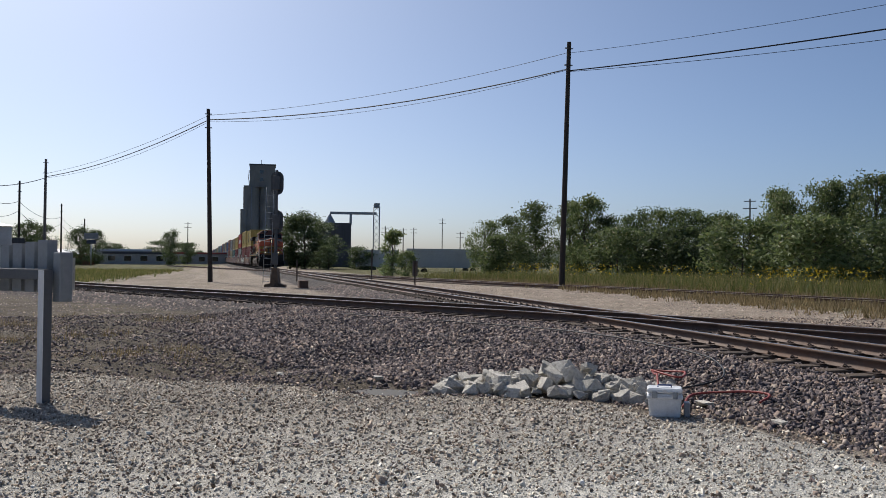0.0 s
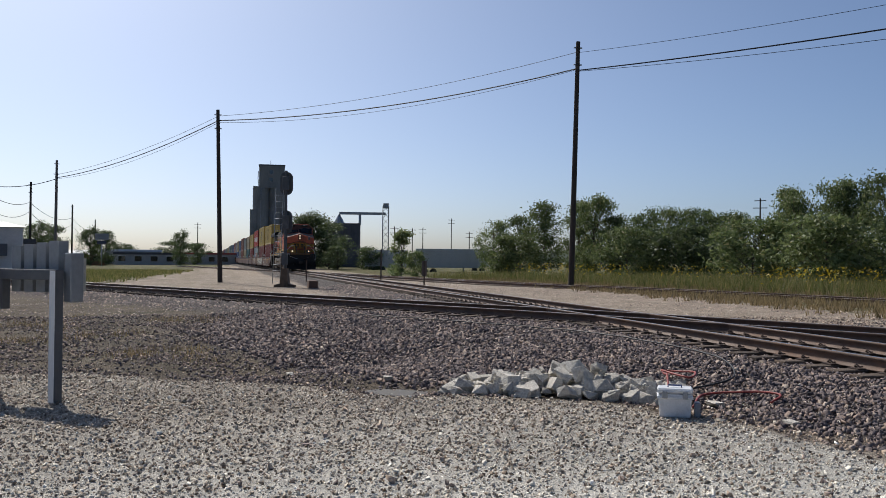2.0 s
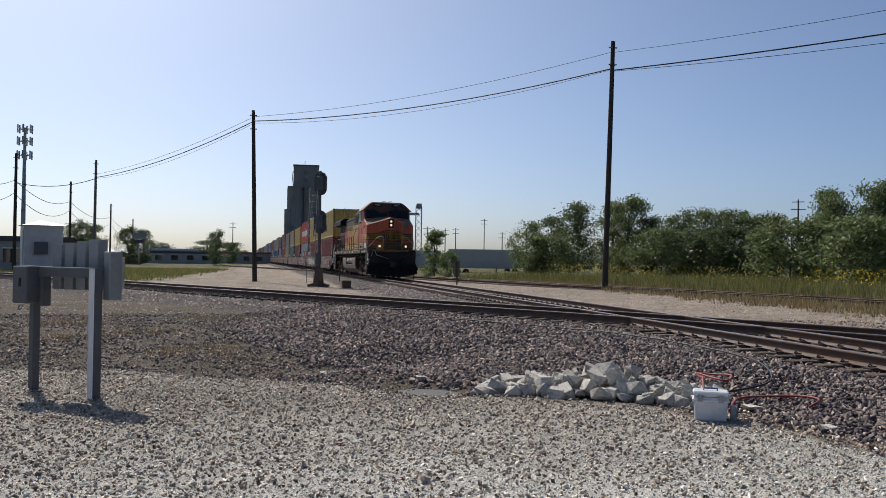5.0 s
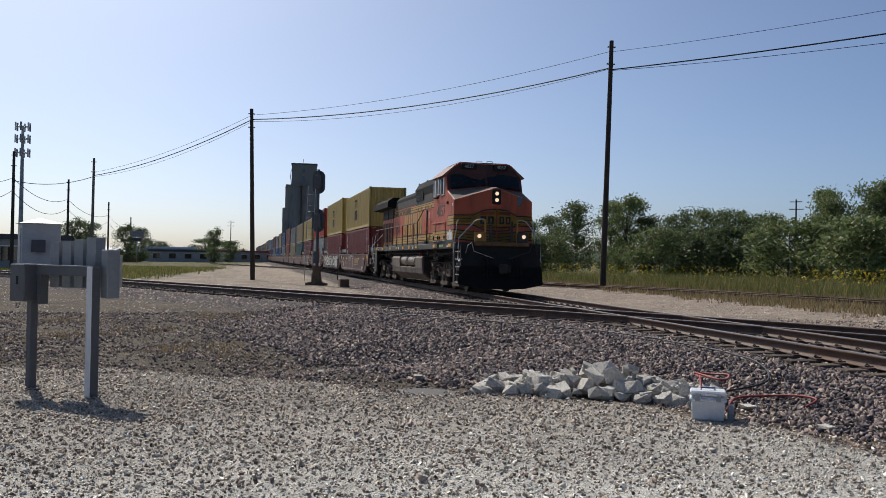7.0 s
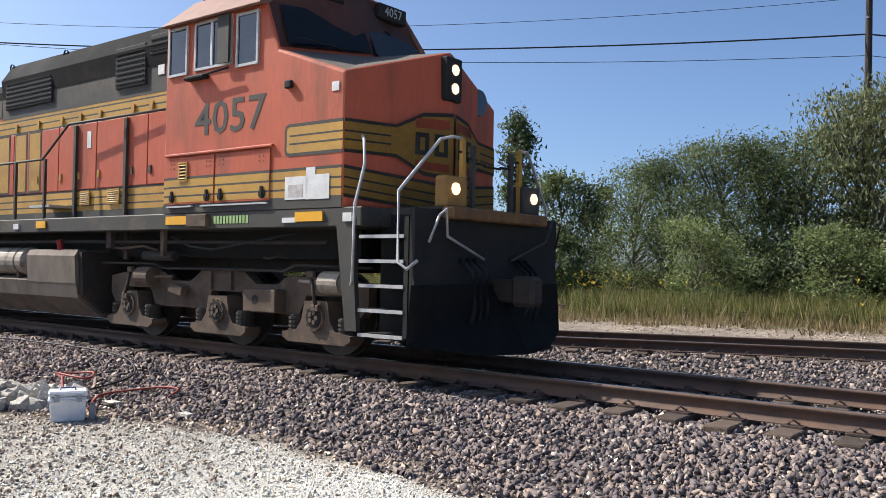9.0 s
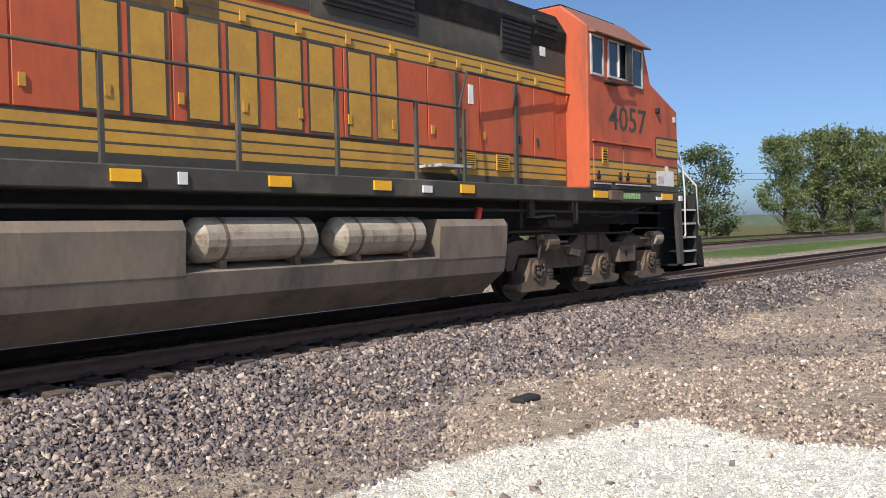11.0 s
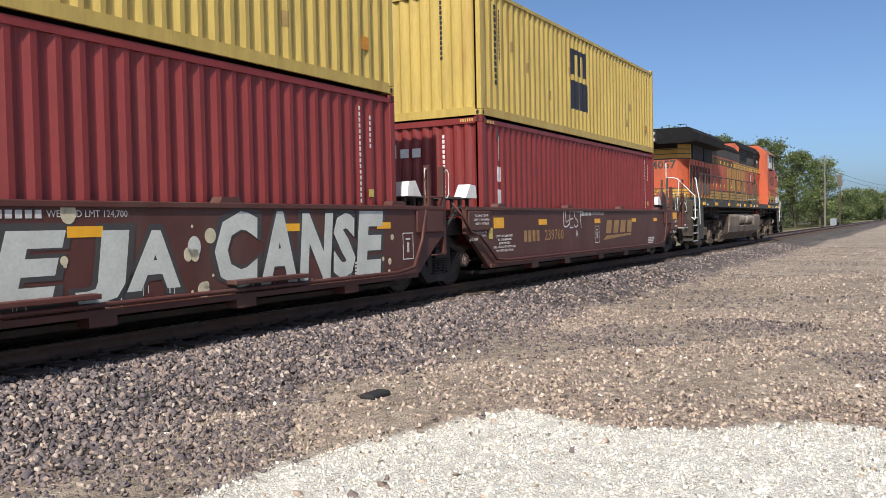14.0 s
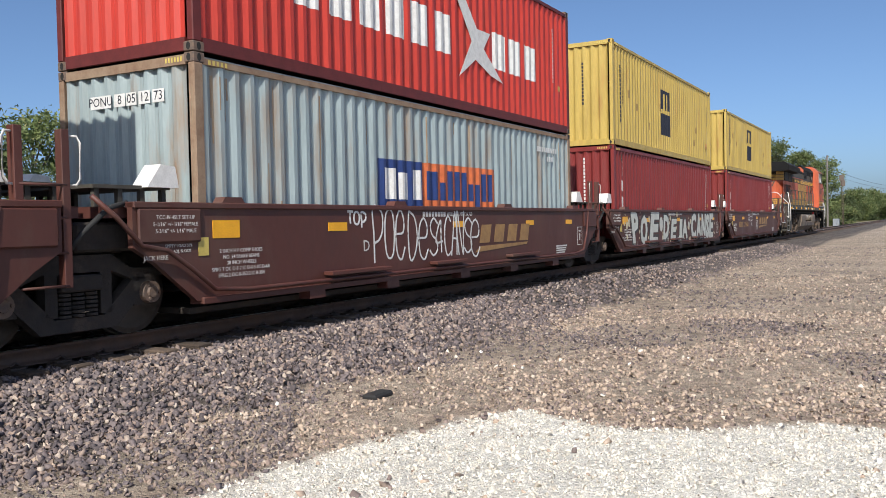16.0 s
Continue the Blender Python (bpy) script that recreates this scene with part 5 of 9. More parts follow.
        slab("underframe_web", (U(-19.0), U(-0.3), s * 0.8 - 0.04, s * 0.8 + 0.04, 1.22, 1.62), BLACK, g)
        rng = random.Random(7)
        for k in range(16):
            x = rng.uniform(-5.4, -1.4) if k % 2 else rng.uniform(-18.4, -14.4)
            z, w, y = rng.uniform(1.16, 1.52), rng.uniform(0.3, 1.2), rng.uniform(1.0, 1.38)
            if k % 4 < 2:
                rod("air_pipe", [(U(x), s * y, z), (U(x + 0.25 * w), s * y, z + rng.uniform(-0.05, 0.05)), (U(x + 0.8 * w), s * y, z + 0.02), (U(x + w), s * (y - 0.1), z + rng.uniform(-0.12, 0.1))], rng.choice((0.014, 0.02, 0.032)), UNDER if k % 3 else DUSTY, g)
            else:
                slab("bracket", (U(x), U(x) + rng.uniform(0.06, 0.16), s * y - 0.03, s * y + 0.03, z - rng.uniform(0.04, 0.12), 1.60), UNDER if k % 3 else DUSTY, g)
        rod("brake_cable", [(U(-3.6), s * 1.3, 1.52), (U(-3.1), s * 1.36, 1.38), (U(-2.6), s * 1.36, 1.33), (U(-1.9), s * 1.34, 1.42), (U(-1.0), s * 1.3, 1.54)], 0.018, RUBBER, g)
    truck("front_truck", g, U(-2.69), (2.03, 0.10, -2.03), 1.22, 0.53, (DUSTY, DUSTY))
    truck("rear_truck", g, U(-16.35), (2.06, 0.0, -2.03), 1.22, 0.53, (UNDER, DUSTY))
    # front: platform, steps, rails, plow, coupler
    for end in (1, -1):
        X = (lambda u: U(u)) if end == 1 else (lambda u: U(-19.25 - u))
        def bx(name, u0, u1, y0, y1, z0, z1, m, label="", parent=None, bevel=0.0):
            a, b = sorted((X(u0), X(u1)))
            c, d = sorted((y0, y1))
            return slab(name, (a, b, c, d, z0, z1), m, parent or g, label, bevel)
        bx("platform", 0.05, 1.12, -1.02, 1.02, 1.76, 1.84, DARK)
        plate = bx("pilot_plate", 1.05, 1.12, -1.50, 1.50, 0.55, 1.80, BLACK if end == 1 else UNDER)
        for s in (-1, 1):
            st = bmesh.new()
            prism(st, [(X(-0.05), 1.62), (X(0.20), 1.62), (X(0.30), 0.40), (X(0.12), 0.40)], "y", min(s * 1.46, s * 1.53), max(s * 1.46, s * 1.53))
            part("step_side", st, DARK, g)
            if end == -1:
                wide = bx("step_panel", -0.55, 0.22, s * 1.44, s * 1.525, 0.42, 1.80, DARK)
                bm = bmesh.new()
                cyl(bm, (X(0.22), s * 1.525, 1.47), (X(0.22), s * 1.531, 1.47), 0.075, seg=18)
                part("sticker", bm, WHITE, wide, "round cream sticker").location.x = 0.13
                bm = bmesh.new()
                prism(bm, [(X(1.08), 1.74), (X(1.62), 1.60), (X(1.72), 0.95), (X(1.55), 0.30), (X(1.08), 0.28)], "y", min(s * 1.10, s * 1.16), max(s * 1.10, s * 1.16))
                part("pilot_wing", bm, DARK, g)
                for k in range(2):
                    rod("hose_fitting", [(X(1.42), s * (1.20 + 0.04 * k), 1.10 - 0.03 * k), (X(1.44), s * (1.20 + 0.04 * k), 1.04)], 0.034, SILVER, g)
                    rod("air_hose", [(X(1.42), s * (1.20 + 0.04 * k), 1.10), (X(1.46 + 0.1 * k), s * 1.22, 0.8), (X(1.44 + 0.1 * k), s * 1.2, 0.42)], 0.03, RUBBER, g)
            bx("step_back", 0.20, 1.02, s * 0.98, s * 1.02, 0.36, 1.76, BLACK)
            bx("step_side", 0.97, 1.03, s * 0.98, s * 1.50, 0.36, 1.70, BLACK if end == 1 else DARK)
            for z in (0.38, 0.66, 0.94, 1.22, 1.50):
                tread = bx("step_tread", 0.30, 0.97, s * 1.02, s * 1.48, z - 0.03, z, BLACK)
                bx("tread_edge", 0.30, 0.97, s * 1.48, s * 1.51, z - 0.035, z + 0.004, SILVER, parent=tread)
            rail_mat = SILVER if end == 1 else WHITE
            rod("hand_rail", [(X(0.22), s * 1.55, 0.93), (X(0.27), s * 1.58, 0.97), (X(0.28), s * 1.57, 1.85), (X(0.36), s * 1.50, 2.32), (X(0.30), s * 1.46, 2.60), (X(0.22), s * 1.40, 2.66)], 0.020, rail_mat, g, "bent pale steel step handrail")
            rod("hand_rail", [(X(1.15), s * 1.48, 1.22), (X(1.06), s * 1.56, 1.12), (X(0.94), s * 1.57, 1.20), (X(0.92), s * 1.55, 1.98), (X(1.02), s * 0.95, 2.62), (X(1.08), s * 0.80, 2.66), (X(1.08), s * 0.62, 2.66)], 0.020, rail_mat, g, "bent pale steel step handrail")
            post_m = YELLOW if end == 1 else DARK
            bx("rail_post", 1.06, 1.11, s * 0.58, s * 0.64, 1.84, 2.66, post_m)
            bx("rail_post", 1.06, 1.11, s * 0.38, s * 0.44, 1.84, 2.60, DARK)
            rod("uncoupling_lever", [(X(1.2), s * 1.35, 1.42), (X(1.3), s * 1.3, 1.72), (X(1.28), s * 1.15, 1.80), (X(1.22), s * 1.05, 1.5), (X(1.2), s * 0.3, 1.25)], 0.016, SILVER if s < 0 else DARK, g)
            for k in range(3):
                rod("air_hose", [(X(1.13), s * (0.42 + 0.13 * k), 1.25), (X(1.32), s * (0.42 + 0.13 * k), 1.1), (X(1.36), s * (0.44 + 0.13 * k), 0.7), (X(1.28), s * (0.40 + 0.13 * k), 0.45)], 0.024, RUBBER, g)
            if end == 1:
                dl = bx("ditch_light", 0.98, 1.16, s * 0.60, s * 1.0, 1.84, 2.20, DARK if s > 0 else mat("dull_yellow_paint", (0.36, 0.20, 0.04), 0.6, second=(0.26, 0.13, 0.035), scale=5), "ditch light box", bevel=0.02)
                bm = bmesh.new()
                cyl(bm, (X(1.16), s * 0.84, 2.05), (X(1.185), s * 0.84, 2.05), 0.072, 0.068, 18)
                part("lamp_lens", bm, LAMP, dl, "lit ditch light")
        if end == 1:
            bx("anticlimber", 0.98, 1.28, -1.02, 1.02, 1.70, 1.84, mat("worn_yellow_paint", (0.22, 0.115, 0.035), 0.7, second=(0.12, 0.06, 0.03), scale=5), bevel=0.02)
        bm = bmesh.new()
        q = [(1.12, -1.55, 0.95), (1.12, 1.55, 0.95), (1.12, 1.62, 0.30), (1.50, 0.75, 0.16), (1.66, 0.0, 0.14), (1.50, -0.75, 0.16), (1.12, -1.62, 0.30)]
        if end == 1:
            ring = [bm.verts.new((X(a), b, c)) for a, b, c in q]
            top = bm.verts.new((X(1.22), 0, 0.95))
            for a, b in zip(ring[1:], ring[2:] + ring[:1]):
                bm.faces.new((a, b, top))
            bm.faces.new((ring[0], ring[1], top))
            bmesh.ops.solidify(bm, geom=bm.faces, thickness=0.03)
            bmesh.ops.recalc_face_normals(bm, faces=bm.faces)
            part("plow", bm, BLACK, g, "black steel snow plow")
        cp = bmesh.new()
        a, b = sorted((X(1.05), X(1.55)))
        box(cp, a, b, -0.12, 0.12, 0.74, 1.02, bevel=0.03)
        a, b = sorted((X(1.50), X(1.82)))
        box(cp, a, b, -0.20, 0.06, 0.70, 1.06, bevel=0.05)
        box(cp, a, (a + b) / 2, 0.06, 0.22, 0.74, 1.02, bevel=0.03)
        part("coupler", cp, UNDER, g)
        if end == 1:
            bm = bmesh.new()
            for k in range(8):
                t = k / 7
                p = Vector((X(1.09), -0.60 + 1.2 * t, 2.5 - 0.5 * t * (1 - t)))
                bmesh.ops.create_cone(bm, cap_ends=True, segments=6, radius1=0.014, radius2=0.014, depth=0.19, matrix=Matrix.Translation(p) @ Matrix.Rotation(math.pi / 2, 4, "X"))
            part("safety_chain", bm, BLACK, g)
    # walkway rails
    for s in (-1, 1):
        for x in (-19.1, -18.2, -16.6, -15.2, -13.6, -12.2, -10.7, -9.3, -7.9, -6.9):
            slab("rail_post", (U(x) - 0.022, U(x) + 0.022, s * 1.50 - 0.022, s * 1.50 + 0.022, 1.70, 2.82), DARK, g)
        rod("hand_rail", [(U(-19.25), s * 1.50, 2.82), (U(-7.9), s * 1.50, 2.82), (U(-7.0), s * 1.50, 2.82), (U(-6.55), s * 1.30, 3.40), (U(-3.5), s * 1.16, 3.42)], 0.020, DARK, g)
        slab("walkway_step", (U(-7.4), U(-6.75), s * 1.30 - 0.2, s * 1.30 + 0.2, 2.02, 2.06), SILVER, g)
    return g


def rail_writing():
    """White crayon marks on the near rail's web; the maker's name stays a row of bars."""
    t = bpy.data.objects["railway_track"]
    for text, x in (("052918", 0.85), ("#56", 1.40), ("N", 1.75)):
        lettering("crayon_mark", text, 0.075, SILVER, t, near_face(x, -(8.82 - GAUGE / 2 - 0.0125), -0.088), 0.002)
    bars("crayon_mark", [(-0.17 + 0.07 * k, -0.12 + 0.07 * k, -0.028, 0.028) for k in range(5)], SILVER, t, near_face(0.18, -(8.82 - GAUGE / 2 - 0.0125), -0.088), 0.002)


rail_writing()
loco = build_locomotive()
TRAIN.append((loco, 0.0, -20.2))
# ---------------------------------------------------------------- containers
CASTING = mat("worn_casting_steel", (0.13, 0.10, 0.085), 0.7, 0.2, second=(0.20, 0.13, 0.09), scale=12, bump=0.3)
HAZARD = mat("hazard_yellow", (0.60, 0.47, 0.12), 0.6)


def box_paint(name, color, rust=0.3, streak=(0.22, 0.10, 0.05)):
    return mat(name, color, 0.5, second=tuple(c * 0.80 for c in color), scale=1.6, dirt=streak, dirt_scale=0.9, dirt_amount=rust, stretch=(2.2, 2.2, 0.35), bump=0.06, bump_scale=8)


MAROON = box_paint("maroon_container_paint", (0.205, 0.026, 0.0235), 0.12, (0.16, 0.035, 0.03))
YELLOW_BOX = box_paint("yellow_container_paint", (0.50, 0.36, 0.092), 0.16, (0.36, 0.20, 0.06))
RED_BOX = box_paint("red_container_paint", (0.52, 0.045, 0.028), 0.10, (0.28, 0.05, 0.03))
PALE_BLUE = box_paint("pale_blue_container_paint", (0.32, 0.39, 0.40), 0.36, (0.25, 0.15, 0.08))


def corrugated(length, height, pitch=0.278, depth=0.036):
    """A wall of trapezoid ribs from -length/2 to +length/2 and from 0 to height; its outer face looks to -y."""
    n = max(2, round(length / pitch))
    p = length / n
    prof = []
    for i in range(n):
        x = -length / 2 + i * p
        prof += [(x, 0.0), (x + 0.25 * p, 0.0), (x + 0.5 * p, depth), (x + 0.75 * p, depth)]
    prof.append((length / 2, 0.0))
    bm = bmesh.new()
    lo = [bm.verts.new((x, y, 0)) for x, y in prof]
    hi = [bm.verts.new((x, y, height)) for x, y in prof]
    for i in range(len(prof) - 1):
        bm.faces.new((lo[i], lo[i + 1], hi[i + 1], hi[i]))
    return bm


def container(label, paint, height=2.591, rail_paint=None, near=True):
    """A forty-foot steel box standing on its own origin: its length along x, doors at -x."""
    L, W, H = 12.192, 2.438, height
    rail_paint = rail_paint or paint
    c = thing("shipping_container", label, "container", "containers on the train")
    side = part("side_wall", corrugated(L - 0.30, H - 0.30), paint, c)
    side.matrix_local = Matrix.Translation((0, -W / 2 + 0.012, 0.17))
    twin(side, Matrix.Translation((0, W / 2 - 0.012, 0.17)) @ Matrix.Rotation(math.pi, 4, "Z"))
    end = part("end_wall", corrugated(W - 0.28, H - 0.30, 0.24, 0.045), paint, c)
    end.matrix_local = Matrix.Translation((L / 2 - 0.02, 0, 0.17)) @ Matrix.Rotation(math.pi / 2, 4, "Z")
    twin(end, Matrix.Translation((-L / 2 + 0.02, 0, 0.17)) @ Matrix.Rotation(-math.pi / 2, 4, "Z"))
    slab("roof", (-L / 2 + 0.1, L / 2 - 0.1, -W / 2 + 0.05, W / 2 - 0.05, H - 0.06, H - 0.03), paint, c)
    slab("floor", (-L / 2 + 0.1, L / 2 - 0.1, -W / 2 + 0.06, W / 2 - 0.06, 0.10, 0.16), BLACK, c)
    post = bmesh.new()
    box(post, -0.075, 0.075, -0.05, 0.05, 0.118, H - 0.118, bevel=0.012)
    post = part("corner_post", post, rail_paint, c)
    cast = bmesh.new()
    box(cast, -0.09, 0.09, -0.082, 0.082, 0, 0.118, bevel=0.008)
    cast = part("corner_casting", cast, CASTING if rail_paint is not paint else rail_paint, c)
    hole = bmesh.new()
    bmesh.ops.create_cone(hole, cap_ends=True, segments=10, radius1=0.032, radius2=0.032, depth=0.004, matrix=Matrix.Rotation(math.pi / 2, 4, "X") @ Matrix.Diagonal((1.0, 1.5, 1, 1)))
    hole = part("casting_hole", hole, BLACK, c)
    first = True
    for sx in (-1, 1):
        for sy in (-1, 1):
            m = Matrix.Translation((sx * (L / 2 - 0.075), sy * (W / 2 - 0.05), 0))
            if first:
                post.matrix_local = m
            else:
                twin(post, m)
            for z in (0, H - 0.118):
                mc = Matrix.Translation((sx * (L / 2 - 0.09), sy * (W / 2 - 0.082), z))
                mh = Matrix.Translation((sx * (L / 2 - 0.09), sy * (W / 2 + 0.001), z + 0.06))
                me = Matrix.Translation((sx * (L / 2 + 0.001), sy * (W / 2 - 0.082), z + 0.06)) @ Matrix.Rotation(math.pi / 2, 4, "Z")
                if first:
                    cast.matrix_local, hole.matrix_local, first = mc, mh, False
                else:
                    twin(cast, mc)
                    if near:
                        twin(hole, mh)
                if near:
                    twin(hole, me)
    for sy in (-1, 1):
        y0, y1 = sorted((sy * (W / 2 - 0.055), sy * (W / 2 - 0.002)))
        slab("bottom_rail", (-L / 2 + 0.16, L / 2 - 0.16, y0, y1, 0.012, 0.172), rail_paint, c)
        slab("top_rail", (-L / 2 + 0.16, L / 2 - 0.16, y0, y1, H - 0.135, H - 0.06), rail_paint, c)
    for sx in (-1, 1):
        x0, x1 = sorted((sx * (L / 2 - 0.06), sx * (L / 2 - 0.002)))
        slab("end_sill", (x0, x1, -W / 2 + 0.14, W / 2 - 0.14, 0.012, 0.17), rail_paint, c)
        slab("end_header", (x0, x1, -W / 2 + 0.14, W / 2 - 0.14, H - 0.135, H - 0.02), rail_paint, c)
        for k in range(6 if near else 0):
            slab("hazard_mark", (min(sx * (L / 2 - 0.001), sx * (L / 2 + 0.003)), max(sx * (L / 2 - 0.001), sx * (L / 2 + 0.003)), -W / 2 + 0.19 + 0.05 * k, -W / 2 + 0.215 + 0.05 * k, H - 0.10, H - 0.04), HAZARD, c)
    for k in range(5 if near else 0):
        slab("hazard_mark", (-L / 2 + 0.24 + 0.07 * k, -L / 2 + 0.275 + 0.07 * k, -W / 2 - 0.002, -W / 2 + 0.004, H - 0.125, H - 0.07), HAZARD, c)
    return c


def side_mark(name, rects, paint, c, x, z, depth=0.002, lat=1.2085):
    return bars(name, rects, paint, c, near_face(x, lat, z), depth)


def printed(name, rects, paint, c, x, z, lift=0.002, height=2.591):
    """Paint that follows the ribs of a container's near side."""
    out = bmesh.new()
    for x0, x1, z0, z1 in rects:
        bm = corrugated(11.892, height - 0.30)
        for co, no in (((x + x0, 0, 0), (-1, 0, 0)), ((x + x1, 0, 0), (1, 0, 0)), ((0, 0, z + z0 - 0.17), (0, 0, -1)), ((0, 0, z + z1 - 0.17), (0, 0, 1))):
            bmesh.ops.bisect_plane(bm, geom=[*bm.verts, *bm.edges, *bm.faces], plane_co=co, plane_no=no, clear_outer=True)
        me = bpy.data.meshes.new("tmp")
        bm.to_mesh(me)
        bm.free()
        out.from_mesh(me)
        bpy.data.meshes.remove(me)
    o = part(name, out, paint, c)
    o.matrix_local = Matrix.Translation((0, -1.219 + 0.012 - lift, 0.17))
    return o


NAVY = mat("navy_print", (0.015, 0.018, 0.03), 0.6)
INK_WHITE = mat("white_print", (0.72, 0.72, 0.70), 0.6, second=(0.58, 0.57, 0.55), scale=9)


def dress(c, kind):
    """Writing and marks on a container's side and end; brands stay plain blocks."""
    if kind == "yellow":
        for x, z, w, h in ((-1.02, 1.76, 0.24, 0.52), (-0.56, 1.76, 0.24, 0.52), (-0.10, 1.76, 0.24, 0.52), (-0.56, 2.07, 1.20, 0.12), (-0.90, 1.01, 0.58, 0.70), (-0.20, 1.01, 0.58, 0.70)):
            printed("emblem", [(-w / 2, w / 2, -h / 2, h / 2)], NAVY, c, x, z)
        side_mark("lettering", [(-0.05, 0.05, -0.78 + 0.125 * k, -0.69 + 0.125 * k) for k in range(13)], NAVY, c, -5.40, 1.45)
        side_mark("lettering", [(-0.022, 0.022, -0.5 + 0.085 * k, -0.44 + 0.085 * k) for k in range(12)], NAVY, c, -5.22, 1.70)
        side_mark("lettering", [(-0.02, 0.02, -0.4 + 0.085 * k, -0.34 + 0.085 * k) for k in range(9)], NAVY, c, 5.45, 1.9)
        bars("lettering", [(-0.025, 0.025, -0.6 + 0.10 * k, -0.53 + 0.10 * k) for k in range(12)], NAVY, c,
             Matrix.Translation((-6.078, -0.35, 1.75)) @ Matrix.Rotation(-math.pi / 2, 4, "Z") @ Matrix.Rotation(math.pi / 2, 4, "X"), 0.003)
        side_mark("placard", [(-0.1, 0.1, -0.1, 0.1)], mat("orange_print", (0.6, 0.25, 0.03), 0.6), c, 5.3, 0.7)
        rng = random.Random(len(c.name) + 3)
        for k in range(7):
            printed("scrape", [(-0.04 - 0.03 * (k % 3), 0.05, -0.1, 0.12)], mat("primer_patch", (0.30, 0.20, 0.07), 0.8), c, rng.uniform(-5, 5), rng.uniform(0.45, 1.6), 0.0015)
    elif kind == "maroon":
        for x, z, w, h in ((-5.29, 2.00, 0.10, 0.50), (-5.29, 1.48, 0.22, 0.30), (-5.29, 1.02, 0.22, 0.30)):
            printed("emblem", [(-w / 2, w / 2, -h / 2, h / 2)], INK_WHITE, c, x, z)
        side_mark("lettering", [(-0.02, 0.02, -0.75 + 0.088 * k, -0.69 + 0.088 * k) for k in range(17)], INK_WHITE, c, 5.10, 1.60)
        side_mark("lettering", [(-0.02, 0.02, -0.25 + 0.088 * k, -0.19 + 0.088 * k) for k in range(6)], INK_WHITE, c, 5.38, 1.95)
        side_mark("placard", [(-0.07, 0.07, -0.06, 0.06)], HAZARD, c, 5.38, 1.0)
        face = Matrix.Translation((-6.078, 0.0, 0)) @ Matrix.Rotation(-math.pi / 2, 4, "Z") @ Matrix.Rotation(math.pi / 2, 4, "X")
        bars("lettering", [(0.33, 0.38, 0.9 + 0.10 * k, 0.97 + 0.10 * k) for k in range(14)], INK_WHITE, c, face, 0.003)
        bars("emblem", [(-0.84, -0.76, 1.86, 2.14), (-0.66, -0.46, 1.86, 2.04), (-0.38, -0.18, 1.86, 2.04)], INK_WHITE, c, face, 0.003)
        slab("placard", (-5.44, -5.36, -1.216, -1.2085, 2.18, 2.36), DARK, c)
    elif kind == "blue":
        printed("emblem_panel", [(-2.2, -0.85, 0.74, 1.56)], mat("deep_blue_print", (0.02, 0.045, 0.17), 0.55), c, 0, 0)
        printed("emblem_panel", [(-0.85, 1.97, 0.74, 1.56)], mat("orange_red_print", (0.62, 0.15, 0.05), 0.55), c, 0, 0)
        printed("emblem", [(-2.05, -1.72, 0.92, 1.42), (-1.60, -1.32, 0.92, 1.36), (-1.20, -0.93, 0.92, 1.42)], INK_WHITE, c, 0, 0, 0.004)
        printed("emblem", [(-0.72, -0.36, 0.92, 1.42)] + [(-0.22 + 0.27 * k, -0.08 + 0.27 * k, 0.92 if k != 5 else 0.80, 1.24 if k in (0, 4, 5) else 1.45) for k in range(8)],
                  mat("deep_blue_print", (0.02, 0.045, 0.17), 0.55), c, 0, 0, 0.004)
        side_mark("lettering", [(-0.55 + 0.13 * k, -0.46 + 0.13 * k, -0.05, 0.06) for k in range(9)], INK_WHITE, c, 4.65, 2.12)
        side_mark("lettering", [(-0.2 + 0.13 * k, -0.11 + 0.13 * k, -0.05, 0.06) for k in range(3)], INK_WHITE, c, 4.85, 1.92)
        face = Matrix.Translation((-6.078, 0.0, 0)) @ Matrix.Rotation(-math.pi / 2, 4, "Z") @ Matrix.Rotation(math.pi / 2, 4, "X")
        for x0, x1, text in ((-0.62, -0.24, "PONU"), (-0.18, 0.02, "8"), (0.04, 0.22, "05"), (0.26, 0.46, "12"), (0.50, 0.70, "73")):
            plate = bars("number_patch", [(x0, x1, 2.05, 2.21)], INK_WHITE, c, face, 0.003)
            lettering("lettering", text, 0.16, NAVY, plate, Matrix.Translation(((x0 + x1) / 2, 2.13, 0.004)), 0.001)
        rng = random.Random(8)
        for k in range(34):
            x = -5.8 + 11.6 * rng.random() ** (1.0 if k % 3 else 2.5)
            w, h, z = rng.uniform(0.006, 0.018), rng.uniform(0.15, 1.1), rng.uniform(0.2, 0.4)
            printed("rust_streak", [(-w, w, 0, min(h, 2.0))], mat("rust_streak_paint", (0.26, 0.17, 0.10), 0.85, second=(0.36, 0.30, 0.22), scale=5, stretch=(3, 3, 0.6)), c, x, z if k % 2 else 2.35 - min(h, 2.0), 0.0015)
    elif kind == "red":
        printed("emblem", [(-4.95 + 0.77 * k, -4.40 + 0.77 * k, 0.96, 1.66) for k in range(7)], INK_WHITE, c, 0, 0)
        bm = bmesh.new()
        prism(bm, [(0.42, 0.62), (0.95, 1.35), (0.30, 2.15), (0.62, 2.20), (1.18, 1.62), (1.75, 1.62), (1.45, 1.28), (2.30, 0.72), (1.75, 0.80), (1.10, 1.02)], "z", 0, 0.003)
        part("emblem", bm, INK_WHITE, c).matrix_local = near_face(0.1, 1.2085, 0)
